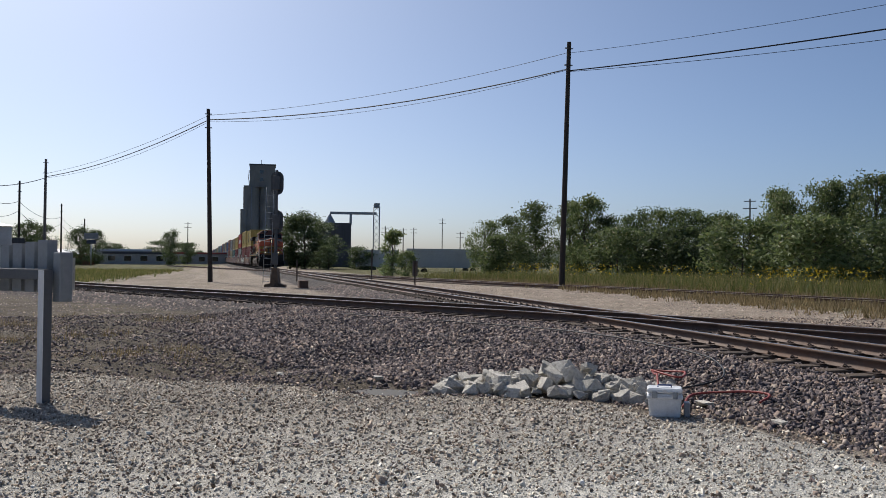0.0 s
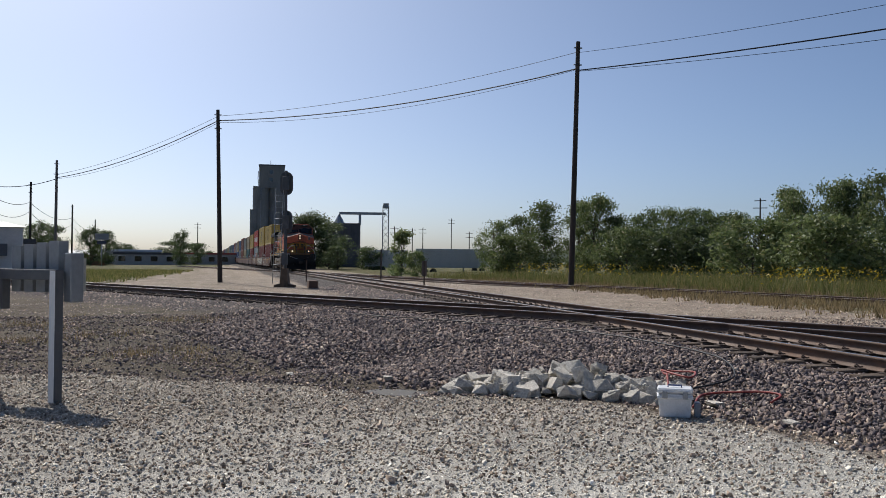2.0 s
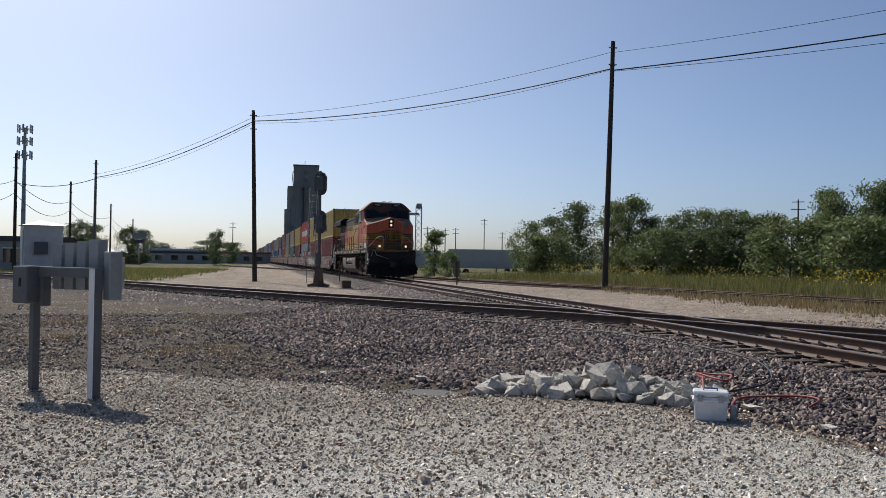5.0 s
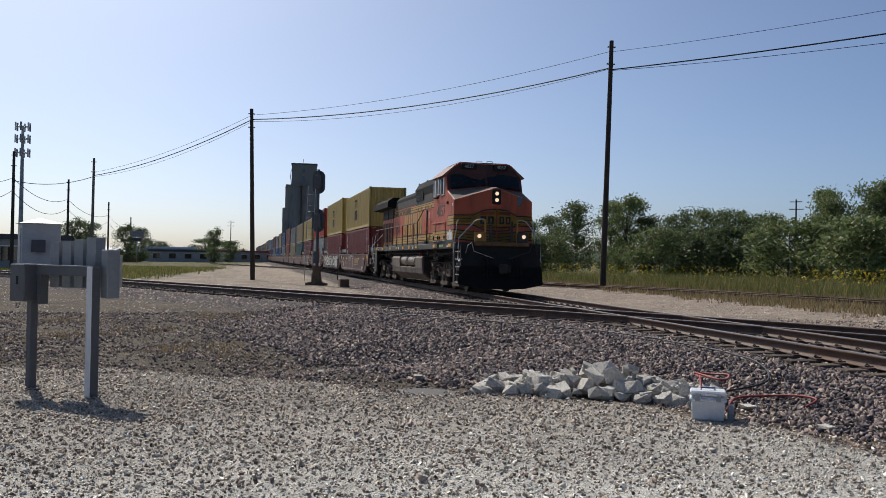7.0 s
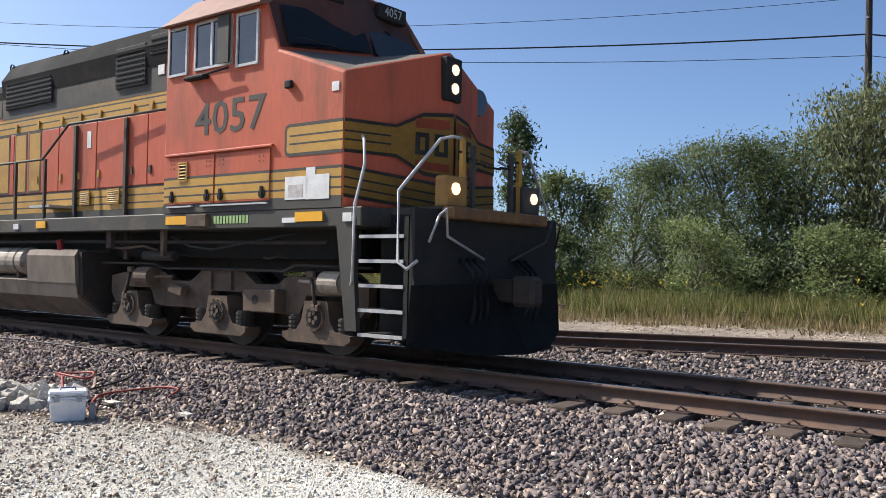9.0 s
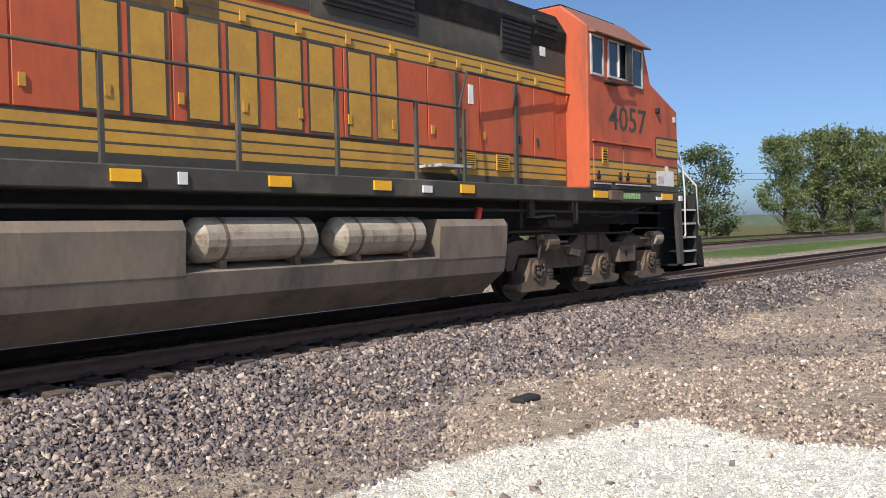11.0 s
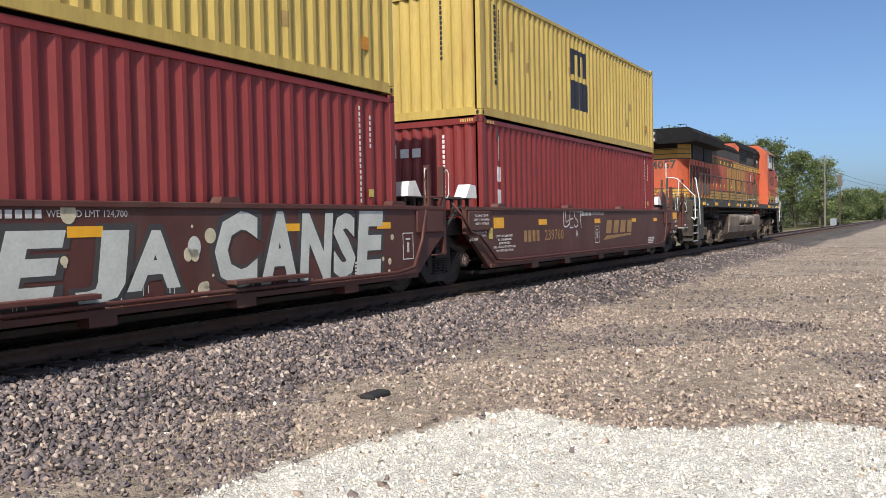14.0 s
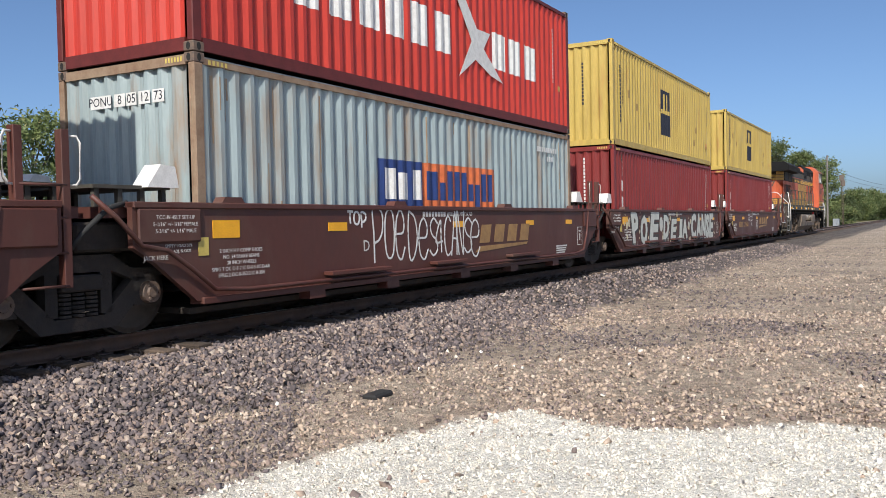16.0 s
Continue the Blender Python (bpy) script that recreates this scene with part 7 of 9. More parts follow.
def big_graffiti(w):
    """A long silver mural of fat letters with dark edges and drips, among cream spots."""
    m = near_face(0, 1.4445, 0)
    rng = random.Random(21)
    # letter, from and to along the car, bottom and top, lean
    word = (("P", -5.26, -4.62, 0.51, 1.44, -0.22), ("O", -4.42, -3.72, 0.42, 1.31, 0.05), ("E", -3.42, -2.52, 0.38, 1.42, 0.28), ("D", -1.92, -1.26, 0.54, 1.31, 0.10), ("E", -1.00, -0.36, 0.48, 1.18, 0.20),
            ("J", -0.16, 0.44, 0.42, 1.17, 0.10), ("A", 0.46, 1.20, 0.52, 1.16, 0.05), ("C", 1.72, 2.46, 0.44, 1.37, 0.05), ("A", 2.52, 3.26, 0.42, 1.37, 0.05), ("N", 3.32, 4.00, 0.41, 1.35, 0.10), ("S", 4.04, 4.58, 0.42, 1.35, 0.05), ("E", 4.64, 5.28, 0.42, 1.38, 0.12))
    for letter, x0, x1, z0, z1, lean in word:
        sprayed(letter, x0 - 0.09, x1 + 0.09, max(0.40, z0 - 0.09), min(1.455, z1 + 0.07), SPRAY_DARK, w, m, 0.085, 0.0015, lean)["label"] = "dark sprayed edge"
        sprayed(letter, x0, x1, z0, z1, SPRAY, w, m, 0.05, 0.005, lean)["label"] = "silver sprayed letter"
        for k in range(4):
            x, wd, h = rng.uniform(x0 + 0.08, x1 - 0.08), rng.uniform(0.006, 0.014), rng.uniform(0.03, 0.10)
            bm = bmesh.new()
            box(bm, x, x + wd, max(0.36, z0 - h), z0 + 0.05, 0, 0.002)
            part("graffiti", bm, SPRAY, w, "silver paint drip").matrix_local = m
    dots = [(-2.20, 1.02, 0.19, SPRAY), (1.40, 0.96, 0.10, SPRAY)]
    for k in range(150):
        x, z, r = rng.uniform(-6.2, 5.6), rng.uniform(0.44, 1.40), rng.choice((0.018, 0.022, 0.03, 0.045, 0.065, 0.09))
        if all(abs(x - (q[1] + q[2]) / 2) > (q[2] - q[1]) / 2 + 0.7 * r for q in word):
            dots.append((x, z, r, SPRAY_CREAM))
    for x, z, r, paint in dots:
        bm = bmesh.new()
        disc(bm, x, z, r, r * rng.uniform(1.0, 1.3), 0, 0.003, 14)
        part("graffiti", bm, paint, w, "cream sprayed spot" if paint is SPRAY_CREAM else "silver sprayed dot").matrix_local = m


STROKES = {      # how a spray can draws each letter in a box one wide and one high
    "P": [[(0.12, 0), (0.10, 0.5), (0.0, 1.0), (0.5, 1.0), (0.9, 0.85), (0.85, 0.55), (0.5, 0.40), (0.12, 0.36)]],
    "O": [[(0.5, 1), (0.15, 0.9), (0, 0.5), (0.15, 0.1), (0.5, 0), (0.85, 0.1), (1, 0.5), (0.85, 0.9), (0.5, 1)]],
    "e": [[(0.1, 0.52), (0.8, 0.55), (0.9, 0.8), (0.55, 1.0), (0.15, 0.85), (0.0, 0.5), (0.15, 0.12), (0.6, 0.0), (1.0, 0.25)]],
    "D": [[(0.1, 1.0), (0.0, 0.5), (0.2, 0.0), (0.7, 0.1), (1.0, 0.45), (0.75, 0.85), (0.1, 1.0)]],
    "S": [[(0.95, 0.85), (0.5, 1.0), (0.1, 0.8), (0.3, 0.55), (0.8, 0.4), (0.9, 0.15), (0.4, 0.0), (0.0, 0.15)]],
    "4": [[(0.8, 0.0), (0.75, 0.5), (0.7, 1.0), (0.0, 0.35), (1.0, 0.35)]],
    "C": [[(0.95, 0.85), (0.55, 1.0), (0.1, 0.75), (0.05, 0.3), (0.4, 0.0), (1.0, 0.1)]],
    "A": [[(0.0, 0.0), (0.25, 0.5), (0.5, 1.0), (0.75, 0.5), (1.0, 0.0)], [(0.2, 0.4), (0.8, 0.38)]],
    "N": [[(0.0, 0.0), (0.05, 0.5), (0.1, 1.0), (0.45, 0.5), (0.85, 0.0), (0.9, 0.5), (1.0, 1.0)]],
    "L": [[(0.3, 1.0), (0.0, 0.95), (0.0, 0.1), (0.5, 0.0), (1.0, 0.2), (0.9, 0.4), (0.4, 0.3), (0.3, 1.0)]],
    "E": [[(1.0, 1.0), (0.2, 1.0), (0.0, 0.5), (0.1, 0.0), (0.9, 0.0)], [(0.1, 0.5), (0.8, 0.55)]],
    "T": [[(0.0, 0.95), (0.5, 1.0), (1.0, 0.95)], [(0.5, 1.0), (0.45, 0.5), (0.55, 0.0)]],
}


def line_graffiti(w, letters, r):
    """White sprayed letters, drawn in single strokes."""
    for letter, x0, x1, z0, z1 in letters:
        for stroke in STROKES[letter]:
            q = smooth_curve([(x0 + a * (x1 - x0), z0 + b * (z1 - z0)) for a, b in stroke], 0.05)
            bm = bmesh.new()
            tube(bm, [(x, -1.446, z) for x, z in q], r, 6)
            for v in bm.verts:
                v.co.y = -1.446 + (v.co.y + 1.446) * 0.12
            part("graffiti", bm, SPRAY_WHITE, w, "white sprayed stroke")


def load_train():
    pitch, first = 15.33, -30.355
    rng = random.Random(5)
    plain = None
    dull = [box_paint("grey_container_paint", (0.22, 0.23, 0.23), 0.2), box_paint("teal_container_paint", (0.07, 0.16, 0.15), 0.2), box_paint("blue_container_paint", (0.05, 0.10, 0.22), 0.2),
            box_paint("rust_container_paint", (0.24, 0.07, 0.04), 0.2), box_paint("tan_container_paint", (0.36, 0.28, 0.16), 0.2)]
    proto = {}

    def box_of(key, paint, height, label, rails=None):
        if (key, height) not in proto:
            proto[key, height] = container(label, paint, height, rails, near=False)
            return proto[key, height]
        return copy_thing(proto[key, height], Matrix())

    plan = [("yellow", 2.591, "maroon"), ("yellow2", 2.896, "maroon2"), ("red", 2.896, "blue"), ("yellow3", 2.591, "maroon3"), (4, 2.591, 1), (0, 2.591, 4), (3, 2.896, 3), (2, 2.591, 0)]
    for i in range(27):
        mid = first - pitch * i if i < 2 else first - pitch - 15.51 - 15.35 * (i - 2)
        if i == 0:
            w = well_car("brown articulated well car with white stencils behind the engine", lead=True, seed=i)
            car_writing(w, "A", i)
            gold_mark(w, 1.75, 0.83)
            lettering("number", "239760", 0.33, GOLD, w, near_face(-2.99, 1.4445, 0.86), 0.002, width=1.12)
            bars("emblem", [(-0.42 + 0.22 * k, -0.27 + 0.22 * k, -0.12, 0.12) for k in range(4)], GOLD, w, near_face(-4.25, 1.4445, 0.87), 0.002)
            line_graffiti(w, (("L", -2.40, -2.05, 1.04, 1.42), ("E", -2.02, -1.76, 1.02, 1.40), ("S", -1.74, -1.46, 1.02, 1.42), ("T", -1.44, -1.10, 1.00, 1.40)), 0.014)
        elif i == 1:
            w = well_car("brown well car covered in silver and cream graffiti", seed=i)
            car_writing(w, "E", i)
            big_graffiti(w)
        elif i == 2:
            w = well_car("brown well car with white line graffiti and faded gold mark", seed=i)
            car_writing(w, "D", i)
            gold_mark(w, 1.9, 0.80)
            line_graffiti(w, (("P", -2.78, -2.48, 0.60, 1.44), ("O", -2.45, -2.18, 0.65, 1.42), ("e", -2.14, -1.87, 0.62, 1.40), ("D", -1.77, -1.49, 0.60, 1.39), ("e", -1.44, -1.14, 0.59, 1.27), ("S", -1.09, -0.80, 0.64, 1.27),
                              ("4", -0.89, -0.64, 0.68, 1.23), ("C", -0.58, -0.34, 0.62, 1.31), ("A", -0.34, -0.06, 0.61, 1.38), ("N", -0.14, 0.14, 0.62, 1.42), ("S", 0.14, 0.46, 0.64, 1.27), ("e", 0.40, 0.76, 0.56, 1.24),
                              ("T", -3.42, -3.28, 1.20, 1.38), ("O", -3.26, -3.12, 1.19, 1.37), ("P", -3.08, -2.94, 1.14, 1.36)), 0.020)
        elif i == 3:
            w = well_car("dusty brown articulated well car carrying two containers", seed=i)
            car_writing(w, "C", i)
        elif plain is None:
            w = plain = well_car("dusty brown articulated well car far down the train", full=False)
        else:
            w = copy_thing(plain, Matrix())
        TRAIN.append((w, mid + 6.1, mid - 6.1))
        up, h, low = plan[i] if i < len(plan) else (rng.choice((0, 1, 2, 3, 4, "yellow3", 4, 0)), rng.choice((2.591, 2.591, 2.896)), rng.choice((0, 1, 2, 3, 4, 0, 2)))
        for key, height, z in ((low, 2.591, 0.665), (up, h, 3.268)):
            k = key if isinstance(key, int) else key.rstrip("23")
            if isinstance(key, int):
                c = box_of(key, dull[key], height, ("dull grey", "teal green", "dark blue", "rust red", "tan")[key] + " corrugated steel shipping container")
            elif key == "yellow3":
                c = box_of("yellow3", YELLOW_BOX, height, "mustard yellow corrugated steel shipping container")
            else:
                paint = {"yellow": YELLOW_BOX, "maroon": MAROON, "red": RED_BOX, "blue": PALE_BLUE}[k]
                text = {"yellow": "mustard yellow corrugated steel container with dark blocky mark", "maroon": "maroon corrugated steel container with white marks",
                        "red": "bright red corrugated container with large white emblem", "blue": "rust-streaked pale blue container with blue and orange panel"}[k]
                c = dress(container(text, paint, height, mat("rusty_rail_paint", (0.20, 0.12, 0.075), 0.8, second=(0.30, 0.22, 0.15), scale=4) if k == "blue" else mat("dark_red_rail_paint", (0.13, 0.02, 0.018), 0.6) if k == "red" else None), k)
            TRAIN.append((c, mid + 6.1, mid - 6.1))
            LIFT[c.name] = z


LIFT = {}
load_train()
# ---------------------------------------------------------------- plants
BARK = mat("tree_bark", (0.10, 0.08, 0.06), 0.95, second=(0.06, 0.05, 0.04), scale=5, bump=0.6, bump_scale=14, stretch=(1, 1, 0.3))


def leaf_paint(name, *stops):
    m = bpy.data.materials.new(name)
    m.use_nodes = True
    n, l = m.node_tree.nodes, m.node_tree.links
    b = n["Principled BSDF"]
    b.inputs["Roughness"].default_value, b.inputs["Specular IOR Level"].default_value = 0.55, 0.35
    g = n.new("ShaderNodeNewGeometry")
    r = n.new("ShaderNodeValToRGB")
    l.new(g.outputs["Random Per Island"], r.inputs["Fac"])
    while len(r.color_ramp.elements) < len(stops):
        r.color_ramp.elements.new(0.5)
    for e, (p, c) in zip(r.color_ramp.elements, stops):
        e.position, e.color = p, (*c, 1)
    info = n.new("ShaderNodeObjectInfo")
    k = n.new("ShaderNodeMath")
    k.operation = "MULTIPLY_ADD"
    l.new(info.outputs["Random"], k.inputs[0])
    k.inputs[1].default_value, k.inputs[2].default_value = 0.5, 0.9
    h = n.new("ShaderNodeHueSaturation")
    l.new(k.outputs[0], h.inputs["Value"])
    l.new(r.outputs["Color"], h.inputs["Color"])
    l.new(h.outputs["Color"], b.inputs["Base Color"])
    tr = n.new("ShaderNodeBsdfTranslucent")
    l.new(h.outputs["Color"], tr.inputs["Color"])
    mx = n.new("ShaderNodeMixShader")
    mx.inputs[0].default_value = 0.38
    l.new(b.outputs[0], mx.inputs[1])
    l.new(tr.outputs[0], mx.inputs[2])
    l.new(mx.outputs[0], n["Material Output"].inputs["Surface"])
    return m


LEAF = leaf_paint("green_leaves", (0, (0.070, 0.098, 0.036)), (0.5, (0.135, 0.172, 0.064)), (0.9, (0.190, 0.225, 0.092)), (1, (0.28, 0.255, 0.115)))
LEAF_DARK = leaf_paint("dark_green_leaves", (0, (0.050, 0.074, 0.031)), (0.6, (0.090, 0.120, 0.050)), (1, (0.14, 0.168, 0.068)))
LEAF_PALE = leaf_paint("willow_leaves", (0, (0.10, 0.115, 0.05)), (0.6, (0.175, 0.195, 0.09)), (1, (0.24, 0.25, 0.12)))
GRASS = leaf_paint("meadow_grass_blades", (0, (0.070, 0.088, 0.024)), (0.45, (0.125, 0.138, 0.042)), (0.8, (0.20, 0.178, 0.064)), (1, (0.30, 0.235, 0.11)))
GRASS_DRY = leaf_paint("dry_grass_blades", (0, (0.12, 0.095, 0.045)), (0.5, (0.22, 0.165, 0.085)), (1, (0.34, 0.255, 0.135)))
FLOWER = leaf_paint("yellow_flowers", (0, (0.42, 0.30, 0.02)), (1, (0.60, 0.46, 0.04)))


def leaf_cards(centres, size, rng, droop=0.0):
    """Small pointed leaves at the places, turned every way."""
    n = len(centres)
    base = np.array([(-0.5, -0.22, 0), (0.55, 0, 0.08), (-0.35, 0.30, 0.05)])
    q = rng.normal(size=(n, 4))
    q /= np.linalg.norm(q, axis=1)[:, None]
    w, a, b, c = q.T
    R = np.stack([1 - 2 * (b * b + c * c), 2 * (a * b - c * w), 2 * (a * c + b * w), 2 * (a * b + c * w), 1 - 2 * (a * a + c * c), 2 * (b * c - a * w),
                  2 * (a * c - b * w), 2 * (b * c + a * w), 1 - 2 * (a * a + b * b)], 1).reshape(n, 3, 3)
    v = np.einsum("nij,kj->nki", R, base) * (size * rng.uniform(0.6, 1.3, n))[:, None, None]
    if droop:
        v[:, :, 2] *= 1 + droop
    return (v + centres[:, None]).reshape(-1, 3), np.arange(n * 3).reshape(n, 3)


def tree(name, label, category, height, spread, seed, paint=LEAF, leaves=2600, leaf=0.22, trunk=0.12, low=0.25, shape="round", group="trees by the line", clumps=26):
    """A tapered trunk, limbs, and a ragged crown of many small leaves gathered in clumps."""
    rng = np.random.default_rng(seed)
    t = thing(name, label, category, group)
    bm = bmesh.new()
    sway = rng.uniform(-0.04, 0.04, 2) * height
    top = np.array([sway[0], sway[1], height * 0.86])
    pts = [(top * f) * (1, 1, 1) + (0, 0, -0.25) for f in np.linspace(0, 1, 6)]
    for i, (a, b) in enumerate(zip(pts, pts[1:])):
        cyl(bm, a, b, trunk * height / 8 * (1 - 0.16 * i), trunk * height / 8 * (1 - 0.16 * (i + 1)), 8, caps=False)
    centres, weight = [], []
    for k in range(clumps):
        f = low + (1 - low) * (k + rng.random()) / clumps
        if shape == "round":
            r = spread * (0.35 + 0.65 * math.sin(math.pi * min(1, max(0.05, (f - low) / (1 - low) * 0.86 + 0.12)))) * rng.uniform(0.35, 1.0)
        elif shape == "spire":
            r = spread * (1.05 - 0.95 * (f - low) / (1 - low)) * rng.uniform(0.3, 1.0)
        else:
            r = spread * rng.uniform(0.2, 1.0)
        a = rng.uniform(0, 2 * math.pi)
        p = top * f / 0.86 + np.array([r * math.cos(a), r * math.sin(a), rng.uniform(-0.04, 0.05) * height])
        p[2] = min(p[2], height * rng.uniform(0.84, 1.0))
        s = top * max(0.12, f - rng.uniform(0.12, 0.25))
        cyl(bm, s + (0, 0, -0.2), p, trunk * height / 8 * 0.34, 0.015, 5, caps=False)
        centres.append(p)
        weight.append(rng.uniform(0.35, 1.5))
    part("trunk", bm, BARK, t)
    weight = np.array(weight) / sum(weight)
    pick = rng.choice(clumps, leaves, p=weight)
    size = spread * (0.25 if shape != "spire" else 0.20)
    off = rng.normal(size=(leaves, 3)) * np.array([size, size, size * (0.75 if shape != "willow" else 1.3)]) * rng.uniform(0.5, 1.0, (clumps, 1))[pick]
    if shape == "willow":
        off[:, 2] -= np.abs(off[:, 2]) * 0.8
    c = np.array(centres)[pick] + off
    mid = height * (1 + low) / 2
    over = np.sqrt((np.hypot(c[:, 0] - top[0] * 0.6, c[:, 1] - top[1] * 0.6) / (spread * 1.25)) ** 2 + ((c[:, 2] - mid) / (height * (1 - low) / 2 * 1.04)) ** 2)
    out = rng.uniform(0.92, 1.22, leaves)
    pull = np.where(over > out, out / np.maximum(over, 1e-6), 1.0)
    if shape != "spire":
        c[:, 2] = mid + (c[:, 2] - mid) * pull
        c[:, :2] *= pull[:, None]
    c[:, 2] = np.clip(c[:, 2], 0.05 + 0.2 * rng.random(leaves), height * rng.uniform(0.9, 1.08, leaves))
    v, f = leaf_cards(c, leaf, rng, droop=0.8 if shape == "willow" else 0.0)
    crown = mesh_from("crown", v, f, paint, t)
    return t


def bearing(az, dist):
    """A place this far off, at an angle left of +y."""
    return -dist * math.sin(radians(az)), dist * math.cos(radians(az))


def z_at(x, y):
    return float(ground_height(np.array([x]), np.array([y]))[0])


def plant():
    rng = random.Random(17)
    kinds = {
        "round": [tree("tree", "leafy green deciduous tree in the scrub by the line", "tree", 8.0, 2.9, 100 + k, LEAF, 6600, 0.27, low=0.08, clumps=42) for k in range(4)],
        "dark": [tree("tree", "dark green leafy tree in the scrub", "tree", 8.0, 2.6, 120 + k, LEAF_DARK, 6600, 0.27, low=0.06, clumps=42) for k in range(3)],
        "bush": [tree("bush", "dense green bush at the edge of the grass", "bush", 4.0, 2.2, 140 + k, LEAF if k != 1 else LEAF_DARK, 5200, 0.25, low=0.0, group="bushes by the line", clumps=22) for k in range(3)],
        "tall": [tree("tree", "tall broad cottonwood tree with glinting leaves", "tree", 11.0, 3.0, 160 + k, LEAF, 7500, 0.35, low=0.05, clumps=54) for k in range(2)],
        "willow": [tree("tree", "pale green drooping willow tree", "tree", 9.0, 3.2, 180 + k, LEAF_PALE, 8000, 0.30, low=0.1, shape="willow", clumps=34) for k in range(2)],
        "spire": [tree("tree", "narrow dark pointed tree standing alone in grass", "tree", 9.4, 1.9, 200, LEAF_DARK, 7000, 0.22, low=0.10, shape="spire", clumps=60)],
        "sapling": [tree("bush", "young open sapling by the siding", "bush", 4.0, 1.5, 230, LEAF, 4200, 0.17, low=0.02, shape="spire", group="bushes by the line", clumps=18)],
        "shade": [tree("tree", "large shade tree on the lawn", "tree", 14.0, 3.3, 220 + k, LEAF, 9000, 0.40, low=0.24, shape="open", clumps=62) for k in range(3)],
    }
    kinds["near_round"] = [tree("tree", "leafy green tree in the dense thicket", "tree", 8.0, 2.9, 240 + k, LEAF, 15000, 0.145, low=0.05, clumps=60) for k in range(3)]
    kinds["near_dark"] = [tree("tree", "darker green tree in the dense thicket", "tree", 8.0, 2.7, 260 + k, LEAF_DARK, 15000, 0.145, low=0.05, clumps=60) for k in range(2)]
    kinds["near_willow"] = [tree("tree", "pale green drooping willow in the thicket", "tree", 9.0, 3.2, 280 + k, LEAF_PALE, 16000, 0.14, low=0.06, shape="willow", clumps=64) for k in range(2)]
    kinds["near_bush"] = [tree("bush", "dense green bush under the thicket", "bush", 4.0, 2.2, 300 + k, LEAF, 8000, 0.13, low=0.0, group="bushes by the line", clumps=30) for k in range(2)]
    base = {"sapling": 4.0, "near_round": 8.0, "near_dark": 8.0, "near_willow": 9.0, "near_bush": 4.0, "round": 8.0, "dark": 8.0, "bush": 4.0, "tall": 11.0, "willow": 9.0, "spire": 9.4, "shade": 14.0}
    used = set()
    turn = {kind: 0 for kind in kinds}

    def put(kind, az, dist, height, wide=1.0):
        x, y = bearing(az, dist)
        k = turn[kind] % len(kinds[kind])
        turn[kind] += 1
        src = kinds[kind][k]
        s = height / base[kind]
        m = Matrix.Translation((x, y, z_at(x, y))) @ Matrix.Rotation(rng.uniform(0, 6.28), 4, "Z")
        sc = (s * wide * rng.uniform(0.9, 1.1), s * wide * rng.uniform(0.9, 1.1), s)
        if (kind, k) not in used:
            used.add((kind, k))
            src.matrix_basis = m
            src.scale = sc
        else:
            o = copy_thing(src, m)
            o.scale = sc

    # the scrub beyond the siding, from far to near
    for kind, az, dist, h, w in (
        ("sapling", 78.7, 74, 4.3, 1.0), ("bush", 77.8, 90, 2.6, 0.8), ("bush", 80.8, 150, 4.0, 1.5),
        ("round", 72.6, 118, 7.3, 0.9), ("dark", 70.9, 112, 7.6, 0.9), ("round", 69.2, 108, 9.0, 0.9), ("tall", 67.0, 100, 8.8, 0.75), ("round", 65.9, 96, 9.0, 0.9), ("bush", 71.0, 92, 4.4, 1.2),
        ("dark", 64.4, 96, 6.9, 1.0), ("bush", 63.9, 80, 4.6, 1.0), ("dark", 62.6, 92, 7.2, 1.0), ("round", 61.2, 90, 7.2, 0.9), ("bush", 60.4, 78, 5.0, 1.1), ("dark", 59.6, 92, 7.2, 1.0), ("dark", 58.0, 90, 6.6, 1.0),
        ("round", 56.9, 88, 6.6, 1.0), ("bush", 56.2, 70, 4.8, 1.2), ("tall", 54.0, 78, 8.0, 0.85), ("round", 53.4, 74, 7.0, 1.0), ("tall", 51.4, 76, 8.3, 0.95), ("bush", 52.0, 62, 4.6, 1.3), ("dark", 50.2, 76, 8.0, 1.0),
        ("tall", 48.6, 70, 8.2, 0.9), ("round", 46.6, 72, 7.6, 0.9), ("dark", 45.0, 78, 6.6, 0.9), ("bush", 47.4, 60, 4.4, 1.2), ("round", 43.0, 88, 6.6, 1.0), ("bush", 41.0, 74, 3.6, 1.0), ("round", 39.4, 66, 6.0, 0.75),
        ("bush", 38.4, 50, 4.2, 0.7), ("spire", 33.6, 42, 9.1, 1.0), ("round", 36.2, 58, 6.4, 0.8), ("round", 30.6, 46, 6.6, 0.9), ("dark", 28.4, 42, 5.6, 1.0), ("bush", 31.2, 38, 3.0, 0.9)):
        put(kind, az, dist, h, w)
